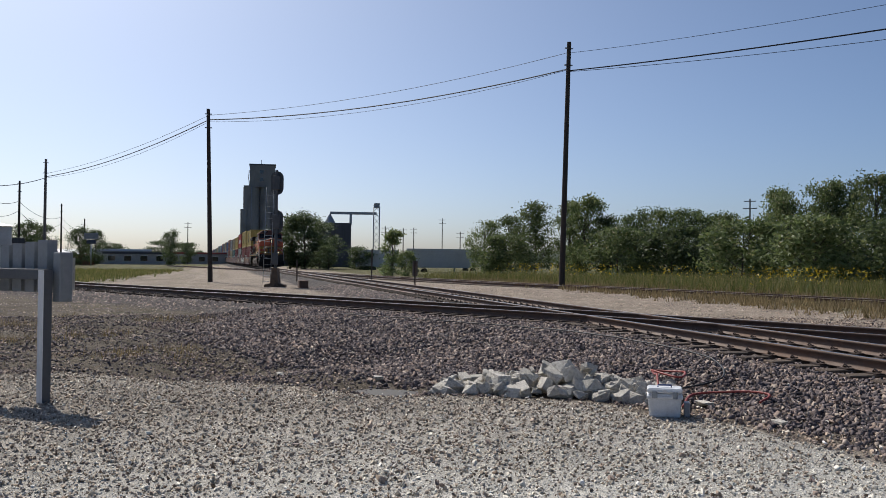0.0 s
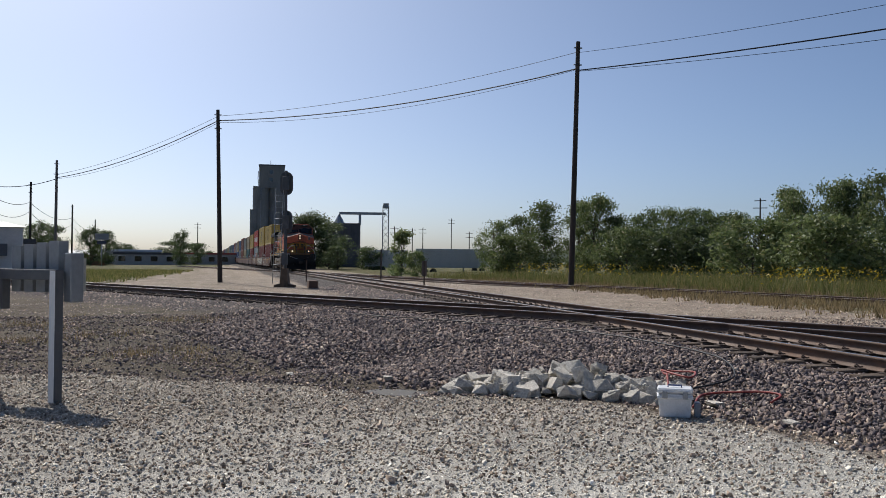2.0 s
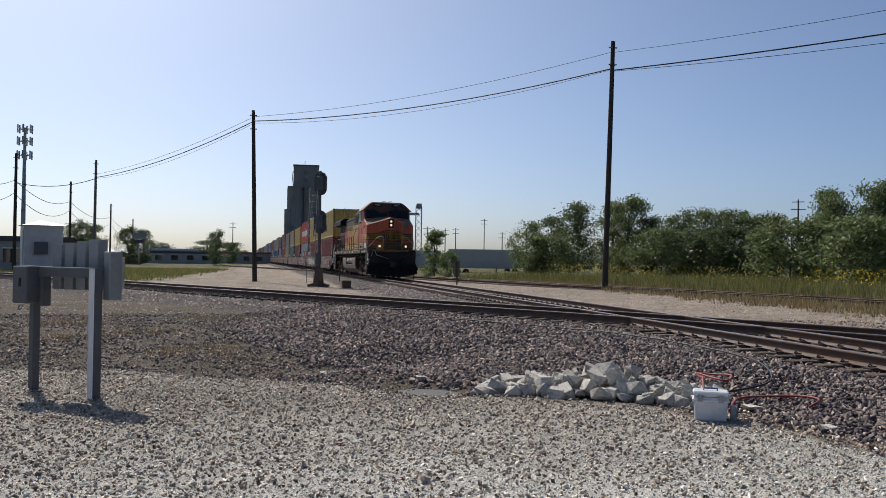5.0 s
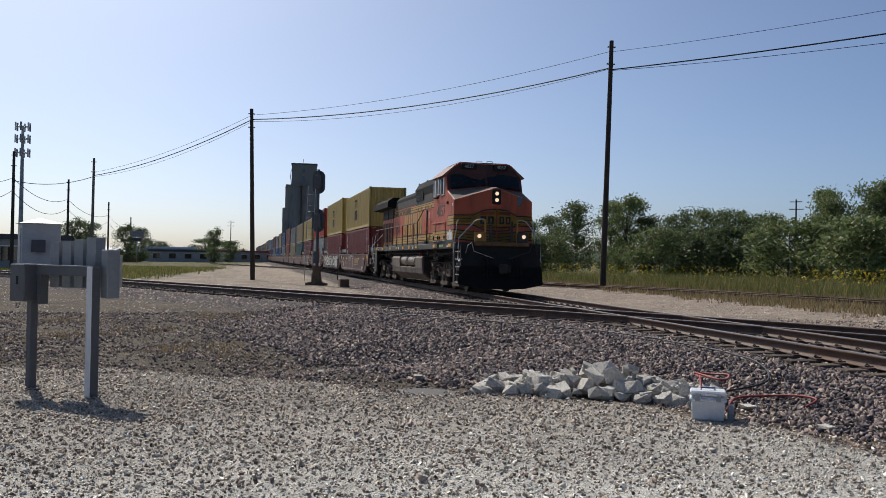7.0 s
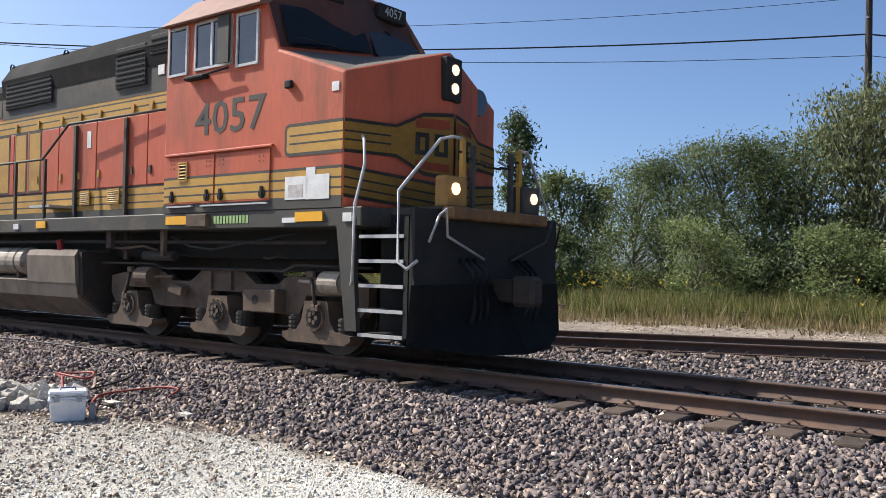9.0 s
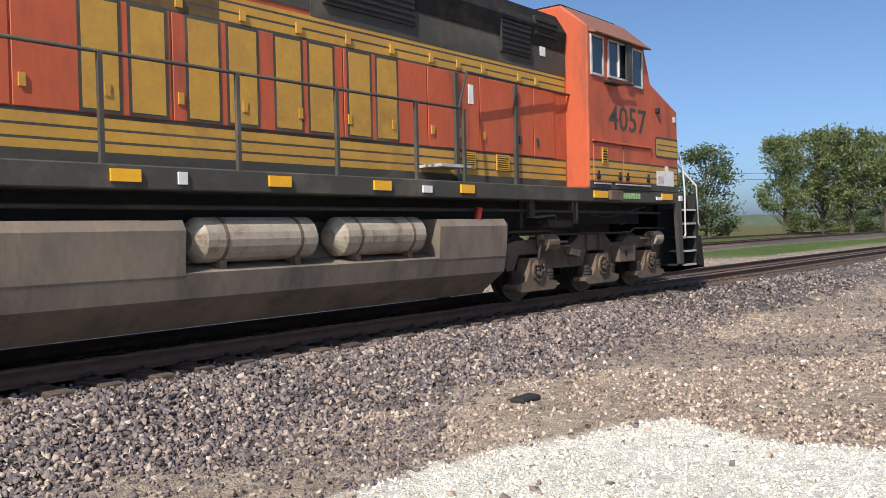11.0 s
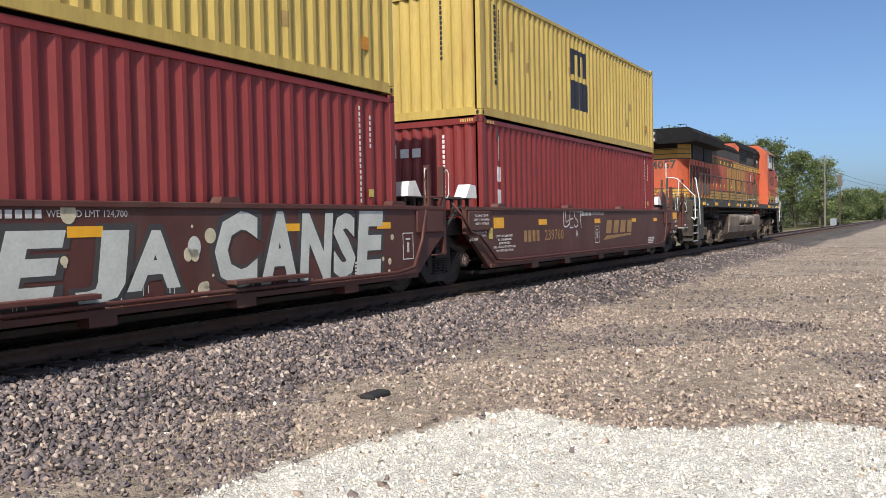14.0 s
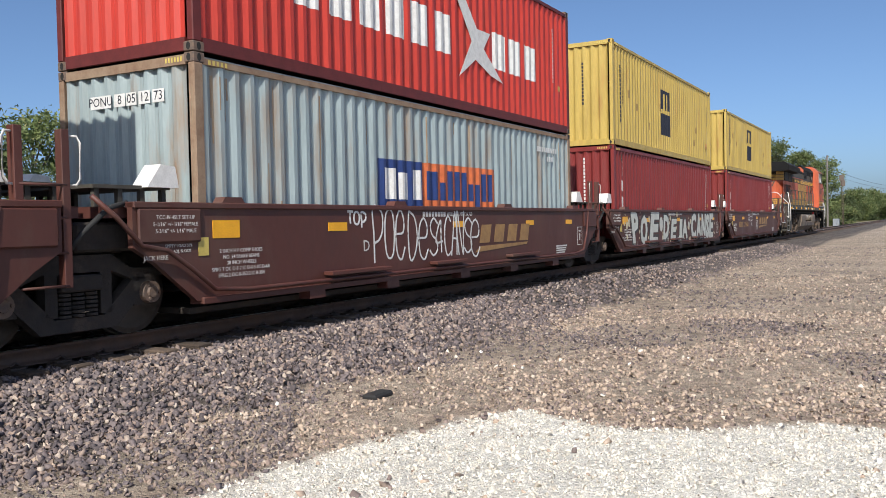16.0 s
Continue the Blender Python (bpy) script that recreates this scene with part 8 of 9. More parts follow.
    # the near thicket straight across
    for kind, az, dist, h, w in (
        ("round", 26.0, 39, 6.2, 1.0), ("dark", 23.4, 38, 6.6, 1.0), ("round", 20.6, 37, 6.9, 1.0), ("bush", 22.0, 34, 3.4, 1.1), ("dark", 18.0, 37, 7.0, 1.1), ("round", 15.4, 37, 7.2, 1.0), ("willow", 12.0, 37, 9.0, 0.9),
        ("willow", 9.4, 38, 9.0, 0.95), ("bush", 14.0, 34, 3.2, 1.2), ("willow", 6.4, 35, 8.7, 0.9), ("round", 4.0, 34, 8.8, 0.9), ("dark", 1.8, 34, 8.2, 1.0), ("willow", -1.2, 34, 10.6, 0.75), ("round", -3.6, 33, 8.9, 1.0),
        ("bush", 3.0, 30.6, 3.6, 1.2), ("bush", -2.0, 30.5, 3.4, 1.2), ("round", -6.6, 32, 9.2, 0.95), ("dark", -9.2, 32, 8.6, 1.0), ("round", -12.0, 31, 7.8, 0.95), ("willow", -15.2, 32, 8.2, 0.95), ("bush", -8.0, 30.4, 3.4, 1.2),
        ("bush", -13.0, 30.6, 3.6, 1.2), ("round", -19, 33, 8.0, 1.0), ("dark", -23, 36, 8.0, 1.0), ("round", -27, 40, 8.0, 1.1), ("dark", -31, 46, 8.0, 1.1), ("round", -35, 52, 8.0, 1.1), ("round", -40, 58, 8.5, 1.1),
        ("dark", -46, 66, 9.0, 1.1), ("round", -52, 76, 9.5, 1.1), ("dark", -58, 86, 10, 1.1), ("round", -63, 96, 10.5, 1.1), ("dark", -68, 106, 11, 1.2)):
        put("near_" + kind if -17 < az and dist < 40 else kind, az, dist, h, w)
    # shade trees past the lawn
    for az, dist, h in ((-72.6, 118, 13.0), (-74.8, 122, 14.2), (-76.4, 116, 13.2), (-78.2, 124, 13.0), (-79.8, 126, 12.0), (-81.4, 130, 12.8), (-83.0, 136, 11.4), (-84.4, 140, 10.4)):
        put("shade", az, dist, h)
        put("bush", az - 0.9, dist + 26, 3.6, 1.6)
    for k in range(24):
        put("bush", -85.8 - 0.36 * k, 300 + 5 * k, 9.0 + rng.uniform(-2.5, 1.5), 0.95)
    # far trees round the town
    for az, dist, h, w in ((85.4, 152, 9.4, 1.5), (84.4, 150, 10.0, 1.4), (83.5, 158, 8.6, 1.3), (82.9, 140, 4.0, 1.5), (92.9, 175, 7.2, 0.85), (91.9, 230, 5.6, 1.0), (96.0, 260, 5.0, 1.1), (101.2, 150, 7.4, 1.0), (100.4, 156, 7.0, 1.0), (103.9, 155, 5.4, 1.0),
                           (98.2, 190, 8.0, 0.9), (97.4, 200, 7.6, 0.9), (92.0, 300, 7.0, 2.0), (96.6, 310, 7.0, 2.5), (93.4, 330, 8, 2.5)):
        put("dark", az, dist, h, w)
    for kind in kinds:
        for k, spare in enumerate(kinds[kind]):
            if (kind, k) not in used:
                for o in [*spare.children_recursive, spare]:
                    bpy.data.objects.remove(o)


plant()


def blades(name, label, places, height, width, paint, seed, per=5):
    """Tufts of bent blades, as one mesh."""
    rng = np.random.default_rng(seed)
    p = np.repeat(np.asarray(places), per, 0)
    n = len(p)
    p = p + np.c_[rng.normal(0, 0.12, (n, 2)), np.zeros(n)]
    h = height * rng.uniform(0.5, 1.25, n) * np.repeat(rng.uniform(0.6, 1.2, len(places)), per)
    a = rng.uniform(0, 2 * np.pi, n)
    side = np.c_[np.cos(a), np.sin(a), np.zeros(n)] * (width * rng.uniform(0.6, 1.4, n))[:, None]
    lean = np.c_[np.cos(a * 3 + 1), np.sin(a * 3 + 1), np.zeros(n)] * (h * rng.uniform(0.05, 0.55, n))[:, None]
    up = np.c_[np.zeros(n), np.zeros(n), h]
    v = np.stack([p - side * 1.3, p + side * 1.3, p + 0.95 * up + lean], 1)
    o = mesh_from(name, v.reshape(-1, 3), np.arange(n * 3).reshape(n, 3), paint)
    tagged(o, label, "grass", kind="stuff")


def sow():
    rng = np.random.default_rng(31)

    def field(n, r0, r1, a0, a1, test):
        r, a = np.sqrt(rng.uniform(r0 * r0, r1 * r1, n)), np.radians(rng.uniform(a0, a1, n))
        x, y = -r * np.sin(a), r * np.cos(a)
        g = zones(x, y)[2]
        c = path_distance(x, y, SIDING[::3])
        k = test(x, y, g, c)
        return np.stack([x[k], y[k], ground_height(x[k], y[k]) - 0.03], 1)

    tall = field(26000, 22, 75, -14, 79, lambda x, y, g, c: (g > 0.55) & (c > 1.9) & (y > np.interp(x, [-120, -75, -38, -18, 2, 20], [8, 14, 23.6, 28.0, 31.0, 33])))
    blades("meadow_grass", "tall green and tan meadow grass beyond the siding", tall, 0.78, 0.015, GRASS, 41, 7)
    short = field(36000, 20, 64, -16, 76, lambda x, y, g, c: (g > 0.05) & (c > 1.0))
    blades("meadow_grass", "short dry grass along the siding", short, 0.30, 0.018, GRASS_DRY, 42, 5)
    wild = field(1500, 24, 70, 0, 72, lambda x, y, g, c: (g > 0.7) & (c > 3.2) & (wave(x, y, 6, 2) > -0.1))
    v, f = leaf_cards(np.repeat(wild, 5, 0) + np.c_[rng.normal(0, 0.22, (len(wild) * 5, 2)), rng.uniform(0.7, 1.35, len(wild) * 5)], 0.13, rng)
    tagged(mesh_from("wild_flowers", v, f, FLOWER), "yellow wild flowers in the tall grass", "flowers", kind="stuff")
    left = field(9000, 56, 120, 92, 108, lambda x, y, g, c: g > 0.5)
    blades("meadow_grass", "rough grass on the open field", left, 0.35, 0.03, GRASS, 43, 4)
    weeds = field(2200, 12, 26, 84, 110, lambda x, y, g, c: g > 0.12)
    blades("weeds", "sparse dry weeds on the dirt bank", weeds, 0.16, 0.007, GRASS_DRY, 44, 6)
    right = field(9000, 26, 42, -18, 30, lambda x, y, g, c: (c > 1.2) & (c < 4.0) & (y > 22))
    blades("meadow_grass", "bright fringe of reedy grass under the thicket", right, 0.75, 0.02, GRASS, 45, 5)


sow()
# ---------------------------------------------------------------- poles and wires
POLE_WOOD = mat("dark_pole_wood", (0.055, 0.042, 0.034), 0.9, second=(0.035, 0.028, 0.024), scale=3, stretch=(4, 4, 0.4), bump=0.5, bump_scale=20)
GREY_WOOD = mat("grey_pole_wood", (0.20, 0.18, 0.16), 0.9, second=(0.12, 0.105, 0.095), scale=3, stretch=(4, 4, 0.4))
CABLE = mat("black_cable", (0.02, 0.02, 0.022), 0.6)
GALV = mat("galvanised_steel", (0.34, 0.36, 0.38), 0.5, 0.5, second=(0.24, 0.26, 0.28), scale=5, dirt=(0.2, 0.17, 0.14), dirt_amount=0.2)
CABINET = mat("grey_cabinet_paint", (0.105, 0.11, 0.118), 0.6, 0.0, second=(0.085, 0.09, 0.098), scale=2, dirt=(0.11, 0.105, 0.10), dirt_amount=0.25)
CONCRETE = mat("stained_concrete", (0.25, 0.25, 0.245), 0.9, second=(0.18, 0.18, 0.178), scale=0.25, dirt=(0.08, 0.08, 0.078), dirt_scale=0.12, dirt_amount=0.4, stretch=(1, 1, 0.35))
DARK_SHED = mat("dark_metal_siding", (0.075, 0.075, 0.085), 0.6, second=(0.055, 0.055, 0.06), scale=1, stretch=(3, 3, 0.3))


def pole(label, x, y, height, lean=(0, 0), r=0.17, paint=POLE_WOOD, cap=True, arms=()):
    p = thing("utility_pole", label, "utility pole", "utility poles", at=Matrix.Translation((x, y, z_at(x, y))))
    bm = bmesh.new()
    cyl(bm, (0, 0, -0.3), (lean[0], lean[1], height), r, r * 0.68, 12)
    part("shaft", bm, paint, p)
    for z, w, rz in arms:
        bm = bmesh.new()
        box(bm, -w / 2, w / 2, -0.05, 0.05, -0.06, 0.06)
        a = part("crossarm", bm, paint, p)
        f = z / height
        a.matrix_local = Matrix.Translation((lean[0] * f, lean[1] * f, z)) @ Matrix.Rotation(rz, 4, "Z")
        for k in (-0.45, -0.25, 0.25, 0.45):
            bm = bmesh.new()
            cyl(bm, (k * w, 0, 0.06), (k * w, 0, 0.18), 0.03, 0.02, 6)
            part("insulator", bm, GALV, a)
    if cap:
        for dz in (0.35, 1.3):
            f = (height - dz) / height
            bm = bmesh.new()
            box(bm, -0.05, 0.05, -0.24, 0.24, -0.03, 0.03)
            part("wire_clamp", bm, GALV, p).matrix_local = Matrix.Translation((lean[0] * f, lean[1] * f, height - dz))
    return p


def wire(a, b, sag, r, label="black overhead cable with a slight sag"):
    a, b = Vector(a), Vector(b)
    bm = bmesh.new()
    n = 22
    tube(bm, [a.lerp(b, k / n) - Vector((0, 0, 4 * sag * (k / n) * (1 - k / n))) for k in range(n + 1)], r, 5)
    tagged(part("overhead_wire", bm, CABLE), label, "wire", "overhead wires")


pole("tall dark wooden utility pole leaning slightly", -45.15, 18.71, 13.85, (0.12, 0.28))
pole("dark wooden utility pole beside the branch line", -61.4, -0.45, 11.95, (-0.15, -0.30))
pole("grey weathered utility pole with a transformer bracket", *bearing(100.2, 88), 10.7, (0.1, 0.05), 0.16, GREY_WOOD)
pole("dark wooden pole at the edge of the thicket", -8.5, 39.0, 13.4, (0.05, 0.1), 0.19)
pole("wooden pole hidden in the thicket", 16.0, 50.0, 11.0)
pole("street-side wooden pole carrying slack cables", *bearing(104.6, 86), 10.7, r=0.17)
pole("street-side wooden pole carrying slack cables", *bearing(101.6, 116), 10.8, r=0.17)
pole("street-side wooden pole carrying slack cables", *bearing(99.3, 158), 10.6, r=0.17)
pole("street-side wooden pole carrying slack cables", *bearing(98.0, 212), 10.4, r=0.18)
pole("lone wooden pole with two crossarms above the scrub", *bearing(55.7, 150), 12.4, r=0.16, cap=False, arms=((12.0, 1.8, 0.9), (10.8, 2.2, 0.9), (8.6, 2.2, 0.9)))
for _az, _d, _h in ((79.2, 260, 12.0), (78.0, 300, 13.0), (77.3, 320, 14.0), (75.4, 340, 18.5), (74.2, 300, 12.0), (91.9, 330, 15.0)):
    pole("far power pole with crossarms", *bearing(_az, _d), _h, r=0.2, cap=False, arms=((_h - 0.6, 2.6, 1.3), (_h - 2.0, 2.6, 1.3)))
pole("grey wooden pole beside the main line", 124.6, 11.6, 9.6, r=0.14, paint=GREY_WOOD)
_p1, _p2, _p3, _pr, _ps = (-45.1, 18.96), (-61.5, -0.7), bearing(100.2, 88), (-8.5, 39.1), (16.0, 50.0)
for _z1, _z2, _r, _sag in ((12.05, 10.74, 0.035, 0.62), (12.98, 11.05, 0.014, 0.55), (12.0, 10.6, 0.012, 0.78)):
    wire((*_p1, _z1), (*_p2, _z2), _sag, _r)
for _z1, _z2, _r, _sag in ((11.95, 11.2, 0.035, 0.55), (12.95, 12.75, 0.012, 0.75), (11.9, 10.3, 0.014, 0.6)):
    wire((*_p1, _z1), (*_pr, _z2), _sag, _r)
for _z1, _z2, _r, _sag in ((11.2, 8.6, 0.035, 0.4), (12.75, 10.2, 0.012, 0.5), (10.3, 8.0, 0.014, 0.5)):
    wire((*_pr, _z1), (*_ps, _z2), _sag, _r)
for _z1, _z2, _r, _sag in ((10.74, 8.6, 0.035, 0.55), (11.05, 8.9, 0.014, 0.5), (10.6, 8.5, 0.012, 0.7)):
    wire((*_p2, _z1), (*_p3, _z2), _sag, _r)
_street = [bearing(108.5, 70), bearing(104.6, 86), bearing(101.6, 116), bearing(99.3, 158), bearing(98.0, 212)]
wire((*_p3, 8.5), (*_street[1], 7.6), 0.5, 0.03)
for _a, _b in zip(_street, _street[1:]):
    wire((*_a, 7.8), (*_b, 7.9), 1.0, 0.03, "slack black street cable")
    wire((*_a, 6.6), (*_b, 6.8), 1.3, 0.03, "slack black street cable")
for _z in (7.6, 6.9):
    wire((124.6, 11.6, _z), (260, 5, _z + 1), 0.8, 0.02)
    wire((124.6, 11.6, _z), (60, 62, _z + 0.5), 1.0, 0.02)
# the slim cell tower
_x, _y = bearing(104.2, 205)
_t = thing("cell_tower", "slim steel cell tower with three rings of antennas", "cell tower", at=Matrix.Translation((_x, _y, 0)))
_bm = bmesh.new()
cyl(_bm, (0, 0, -0.5), (0, 0, 28.5), 0.55, 0.28, 12)
part("mast", _bm, GALV, _t)
for _z in (28.2, 25.6, 22.6):
    for _k in range(6):
        _a = _k * math.pi / 3
        _bm = bmesh.new()
        box(_bm, 1.35, 1.6, -0.18, 0.18, -0.9, 0.9, bevel=0.04)
        part("antenna", _bm, WHITE if _k % 2 else GALV, _t).matrix_local = Matrix.Translation((0, 0, _z)) @ Matrix.Rotation(_a, 4, "Z")
    _bm = bmesh.new()
    tube(_bm, [(1.4 * math.cos(q * math.pi / 6), 1.4 * math.sin(q * math.pi / 6), _z) for q in range(13)], 0.07, 5)
    tube(_bm, [(-1.4, 0, _z), (1.4, 0, _z)], 0.06, 5)
    tube(_bm, [(0, -1.4, _z), (0, 1.4, _z)], 0.06, 5)
    part("antenna_ring", _bm, GALV, _t)

# ---------------------------------------------------------------- rail-side equipment
SIGNAL_BACK = mat("signal_back_grey", (0.10, 0.105, 0.11), 0.6, 0.2, second=(0.07, 0.075, 0.08), scale=3)


def block_signal(x, y, label, heights, face, top):
    s = thing("block_signal", label, "railway signal", at=Matrix.Translation((x, y, z_at(x, y))) @ Matrix.Rotation(face, 4, "Z"))
    bm = bmesh.new()
    cyl(bm, (0, 0, 0.3), (0, 0, top), 0.10, 0.08, 12)
    part("mast", bm, SIGNAL_BACK, s)
    bm = bmesh.new()
    prism(bm, [(-0.6, -0.1), (0.6, -0.1), (0.6, 0.12), (0.25, 0.2), (0.14, 1.1), (-0.14, 1.1), (-0.25, 0.2), (-0.6, 0.12)], "y", -0.35, 0.35)
    part("base", bm, DUSTY, s)
    slab("relay_box", (-0.16, 0.16, -0.34, -0.08, 1.3, 2.0), SIGNAL_BACK, s, bevel=0.02)
    for z in heights:
        bm = bmesh.new()
        q = [(0.38 * math.cos(a), 0.32 * (1 if 0 < a < math.pi else -1) + 0.38 * math.sin(a)) for a in np.linspace(0.001, 2 * math.pi - 0.001, 25)]
        prism(bm, [(u, z + v) for u, v in q], "y", 0.12, 0.16)
        h = part("target", bm, SIGNAL_BACK, s, "oval signal target seen from behind")
        for k in (-0.3, 0.0, 0.3):
            bm = bmesh.new()
            cyl(bm, (0, 0.16, z + k), (0, 0.40, z + k), 0.10, 0.12, 12)
            part("hood", bm, BLACK, h)
        slab("lamp_case", (-0.2, 0.2, -0.14, 0.12, z - 0.42, z + 0.42), SIGNAL_BACK, h, bevel=0.03)
    for k in (-0.22, 0.22):
        rod("ladder_rail", [(k - 0.5, -0.1, 0.2), (k - 0.35, -0.1, top - 1.0)], 0.02, GALV, s)
    for k in range(int((top - 1.4) / 0.34)):
        f = 0.3 + 0.34 * k
        rod("ladder_rung", [(-0.72 + 0.15 * f / top, -0.1, f), (-0.28 + 0.15 * f / top, -0.1, f)], 0.012, GALV, s)
    return s


block_signal(-51.9, 3.35, "two-headed railway signal with oval targets", (6.15, 3.85), radians(75), 6.9)
slab_thing = tagged(slab("concrete_footing", (-50.2, -49.0, 4.5, 5.0, -0.5, -0.02), mat("rusty_plate", (0.16, 0.09, 0.06), 0.9), None, bevel=0.03), "low rusty equipment box on the ballast", "equipment box")


def marker(x, y, height, label, board=None, r=0.045, paint=None):
    m = thing("trackside_post", label, "post", at=Matrix.Translation((x, y, z_at(x, y))))
    bm = bmesh.new()
    cyl(bm, (0, 0, -0.2), (0.04, 0, height), r, seg=8)
    part("post", bm, paint or mat("brown_post_paint", (0.09, 0.06, 0.045), 0.8), m)
    if board:
        w, h = board
        slab("board", (-0.03, 0.03, -w / 2, w / 2, height - h, height), mat("weathered_board", (0.15, 0.12, 0.10), 0.85), m, bevel=0.01)
    return m


marker(-52.3, 11.9, 1.6, "short brown trackside post with a narrow board", (0.32, 0.95))
marker(*bearing(80.05, 58), 2.2, "thin dark steel stake beside the track")
marker(2.35, 11.7, 2.6, "thin pale leaning survey stake in the ballast", r=0.026, paint=mat("pale_stake_wood", (0.42, 0.34, 0.25), 0.85, second=(0.30, 0.24, 0.18), scale=6))
marker(-61, 5.4, 1.5, "thin dark steel stake beside the track")
for _x, _y, _h in ((129.0, 10.2, 7.0), (133.5, 10.4, 6.4)):
    marker(_x, _y, _h, "tall pale equipment post beside the main line", (0.6, 0.8))
slab_box = tagged(slab("equipment_case", (127.0, 127.9, 10.4, 11.2, -0.4, 0.8), GALV, None, bevel=0.05), "grey steel trackside equipment case", "equipment case")
block_signal(196, 6.6, "small far signal beside the main line", (4.1,), radians(-80), 4.8)


PALE_CABINET = mat("pale_cabinet_paint", (0.25, 0.265, 0.28), 0.5, second=(0.20, 0.215, 0.23), scale=2)


def cabinet_stand():
    """Two grey posts with a beam, a junction box, and a row of upright channels behind a case."""
    a, b = Vector((-11.45, -2.64, 0)), Vector((-10.62, -1.80, 0))
    d = b - a
    turn = math.atan2(d.y, d.x)
    L = d.length
    s = thing("equipment_stand", "grey steel equipment stand on two square posts in gravel", "equipment stand", at=Matrix.Translation((*a.xy, z_at(a.x, a.y))) @ Matrix.Rotation(turn, 4, "Z"))
    top = 1.49
    slab("post", (-0.046, 0.046, -0.046, 0.046, -0.2, 1.05), CABINET, s, bevel=0.006)
    slab("post", (L - 0.052, L + 0.052, -0.052, 0.052, -0.2, top), CABINET, s, bevel=0.006)
    # white strip over the -y face of the right post
    slab("reflective_strip", (L - 0.047, L + 0.047, -0.058, -0.0525, -0.18, top - 0.01), mat("white_reflective_strip", (0.80, 0.80, 0.80), 0.35, second=(0.66, 0.66, 0.67), scale=3, stretch=(1, 1, 0.3)), s, "white strip up the post")
    slab("beam", (-0.10, L - 0.054, -0.05, 0.05, top - 0.12, top), CABINET, s, bevel=0.006)
    jb = slab("junction_box", (-0.16, 0.14, -0.20, 0.06, 1.05, top + 0.005), CABINET, s, bevel=0.012)
    slab("conduit", (0.16, 0.24, -0.05, 0.05, 1.02, top - 0.12), CABINET, s)
    rod("padlock", [(0.02, -0.21, 1.03), (0.02, -0.23, 0.98), (0.08, -0.23, 0.98), (0.08, -0.21, 1.03)], 0.008, GALV, jb)
    bars("lettering", [(-0.02, 0.02, -0.05, 0.05)], BLACK, jb, Matrix.Translation((0.0, -0.202, 1.3)) @ Matrix.Rotation(math.pi / 2, 4, "X"))
    for k in range(4):
        x = 0.13 + 0.235 * k
        bm = bmesh.new()
        box(bm, x, x + 0.17, 0.14, 0.20, 1.22, 1.76 + 0.02 * k)
        box(bm, x, x + 0.02, 0.20, 0.27, 1.22, 1.76 + 0.02 * k)
        box(bm, x + 0.15, x + 0.17, 0.20, 0.27, 1.22, 1.76 + 0.02 * k)
        part("channel", bm, PALE_CABINET, s)
    slab("case", (L - 0.02, L + 0.11, 0.10, 0.27, 1.12, 1.68), PALE_CABINET, s, bevel=0.012)
    slab("back_panel", (0.1, L + 0.05, 0.28, 0.34, 1.25, 1.62), mat("cream_panel_paint", (0.48, 0.46, 0.40), 0.6), s)
    return s


cabinet_stand()


def bungalow():
    x, y = bearing(103.1, 60)
    h = thing("signal_bungalow", "small white metal signal hut with a low hipped roof", "equipment hut", at=Matrix.Translation((x, y, z_at(x, y))) @ Matrix.Rotation(radians(20), 4, "Z") @ Matrix.Diagonal((1.9, 1.9, 1.48, 1)))
    slab("wall", (-0.58, 0.58, -0.58, 0.58, 0.0, 2.2), mat("off_white_metal", (0.55, 0.55, 0.53), 0.5, second=(0.45, 0.45, 0.43), scale=2), h, bevel=0.02)
    bm = bmesh.new()
    bmesh.ops.create_cone(bm, cap_ends=True, segments=4, radius1=0.95, radius2=0.1, depth=0.22, matrix=Matrix.Translation((0, 0, 2.31)) @ Matrix.Rotation(math.pi / 4, 4, "Z"))
    part("roof", bm, mat("cream_roof_metal", (0.62, 0.58, 0.50), 0.5), h)
    slab("door", (-0.36, 0.36, -0.61, -0.58, 0.15, 2.0), mat("off_white_metal", (0.55, 0.55, 0.53), 0.5), h)
    slab("meter_box", (0.59, 0.74, -0.3, 0.1, 1.0, 1.5), CABINET, h)


bungalow()

# ---------------------------------------------------------------- rocks, box and hose near the ditch
ROCK = mat("pale_limestone", (0.62, 0.58, 0.51), 0.9, second=(0.44, 0.40, 0.34), scale=4, bump=0.8, bump_scale=9, dirt=(0.25, 0.22, 0.18), dirt_scale=2.5, dirt_amount=0.25, per_object=0.18)


def rock_mesh(seed):
    rng = random.Random(seed)
    bm = bmesh.new()
    push = lambda: math.copysign(abs(rng.uniform(-1, 1)) ** 0.42, rng.uniform(-1, 1))      # towards a block's faces, corners knocked off
    pts = [Vector((push(), 0.78 * push(), 0.58 * push())) * rng.uniform(0.78, 1.0) for _ in range(22)]
    for p in pts:
        bm.verts.new(p)
    out = bmesh.ops.convex_hull(bm, input=bm.verts)
    bmesh.ops.delete(bm, geom=[g for g in out["geom_interior"] if isinstance(g, bmesh.types.BMVert)], context="VERTS")
    bmesh.ops.bevel(bm, geom=list(bm.edges), offset=0.022, segments=1, affect="EDGES", profile=0.5)
    me = bpy.data.meshes.new("rock")
    bm.to_mesh(me)
    bm.free()
    me.materials.append(ROCK)
    return me


ROCKS = [rock_mesh(k) for k in range(10)]


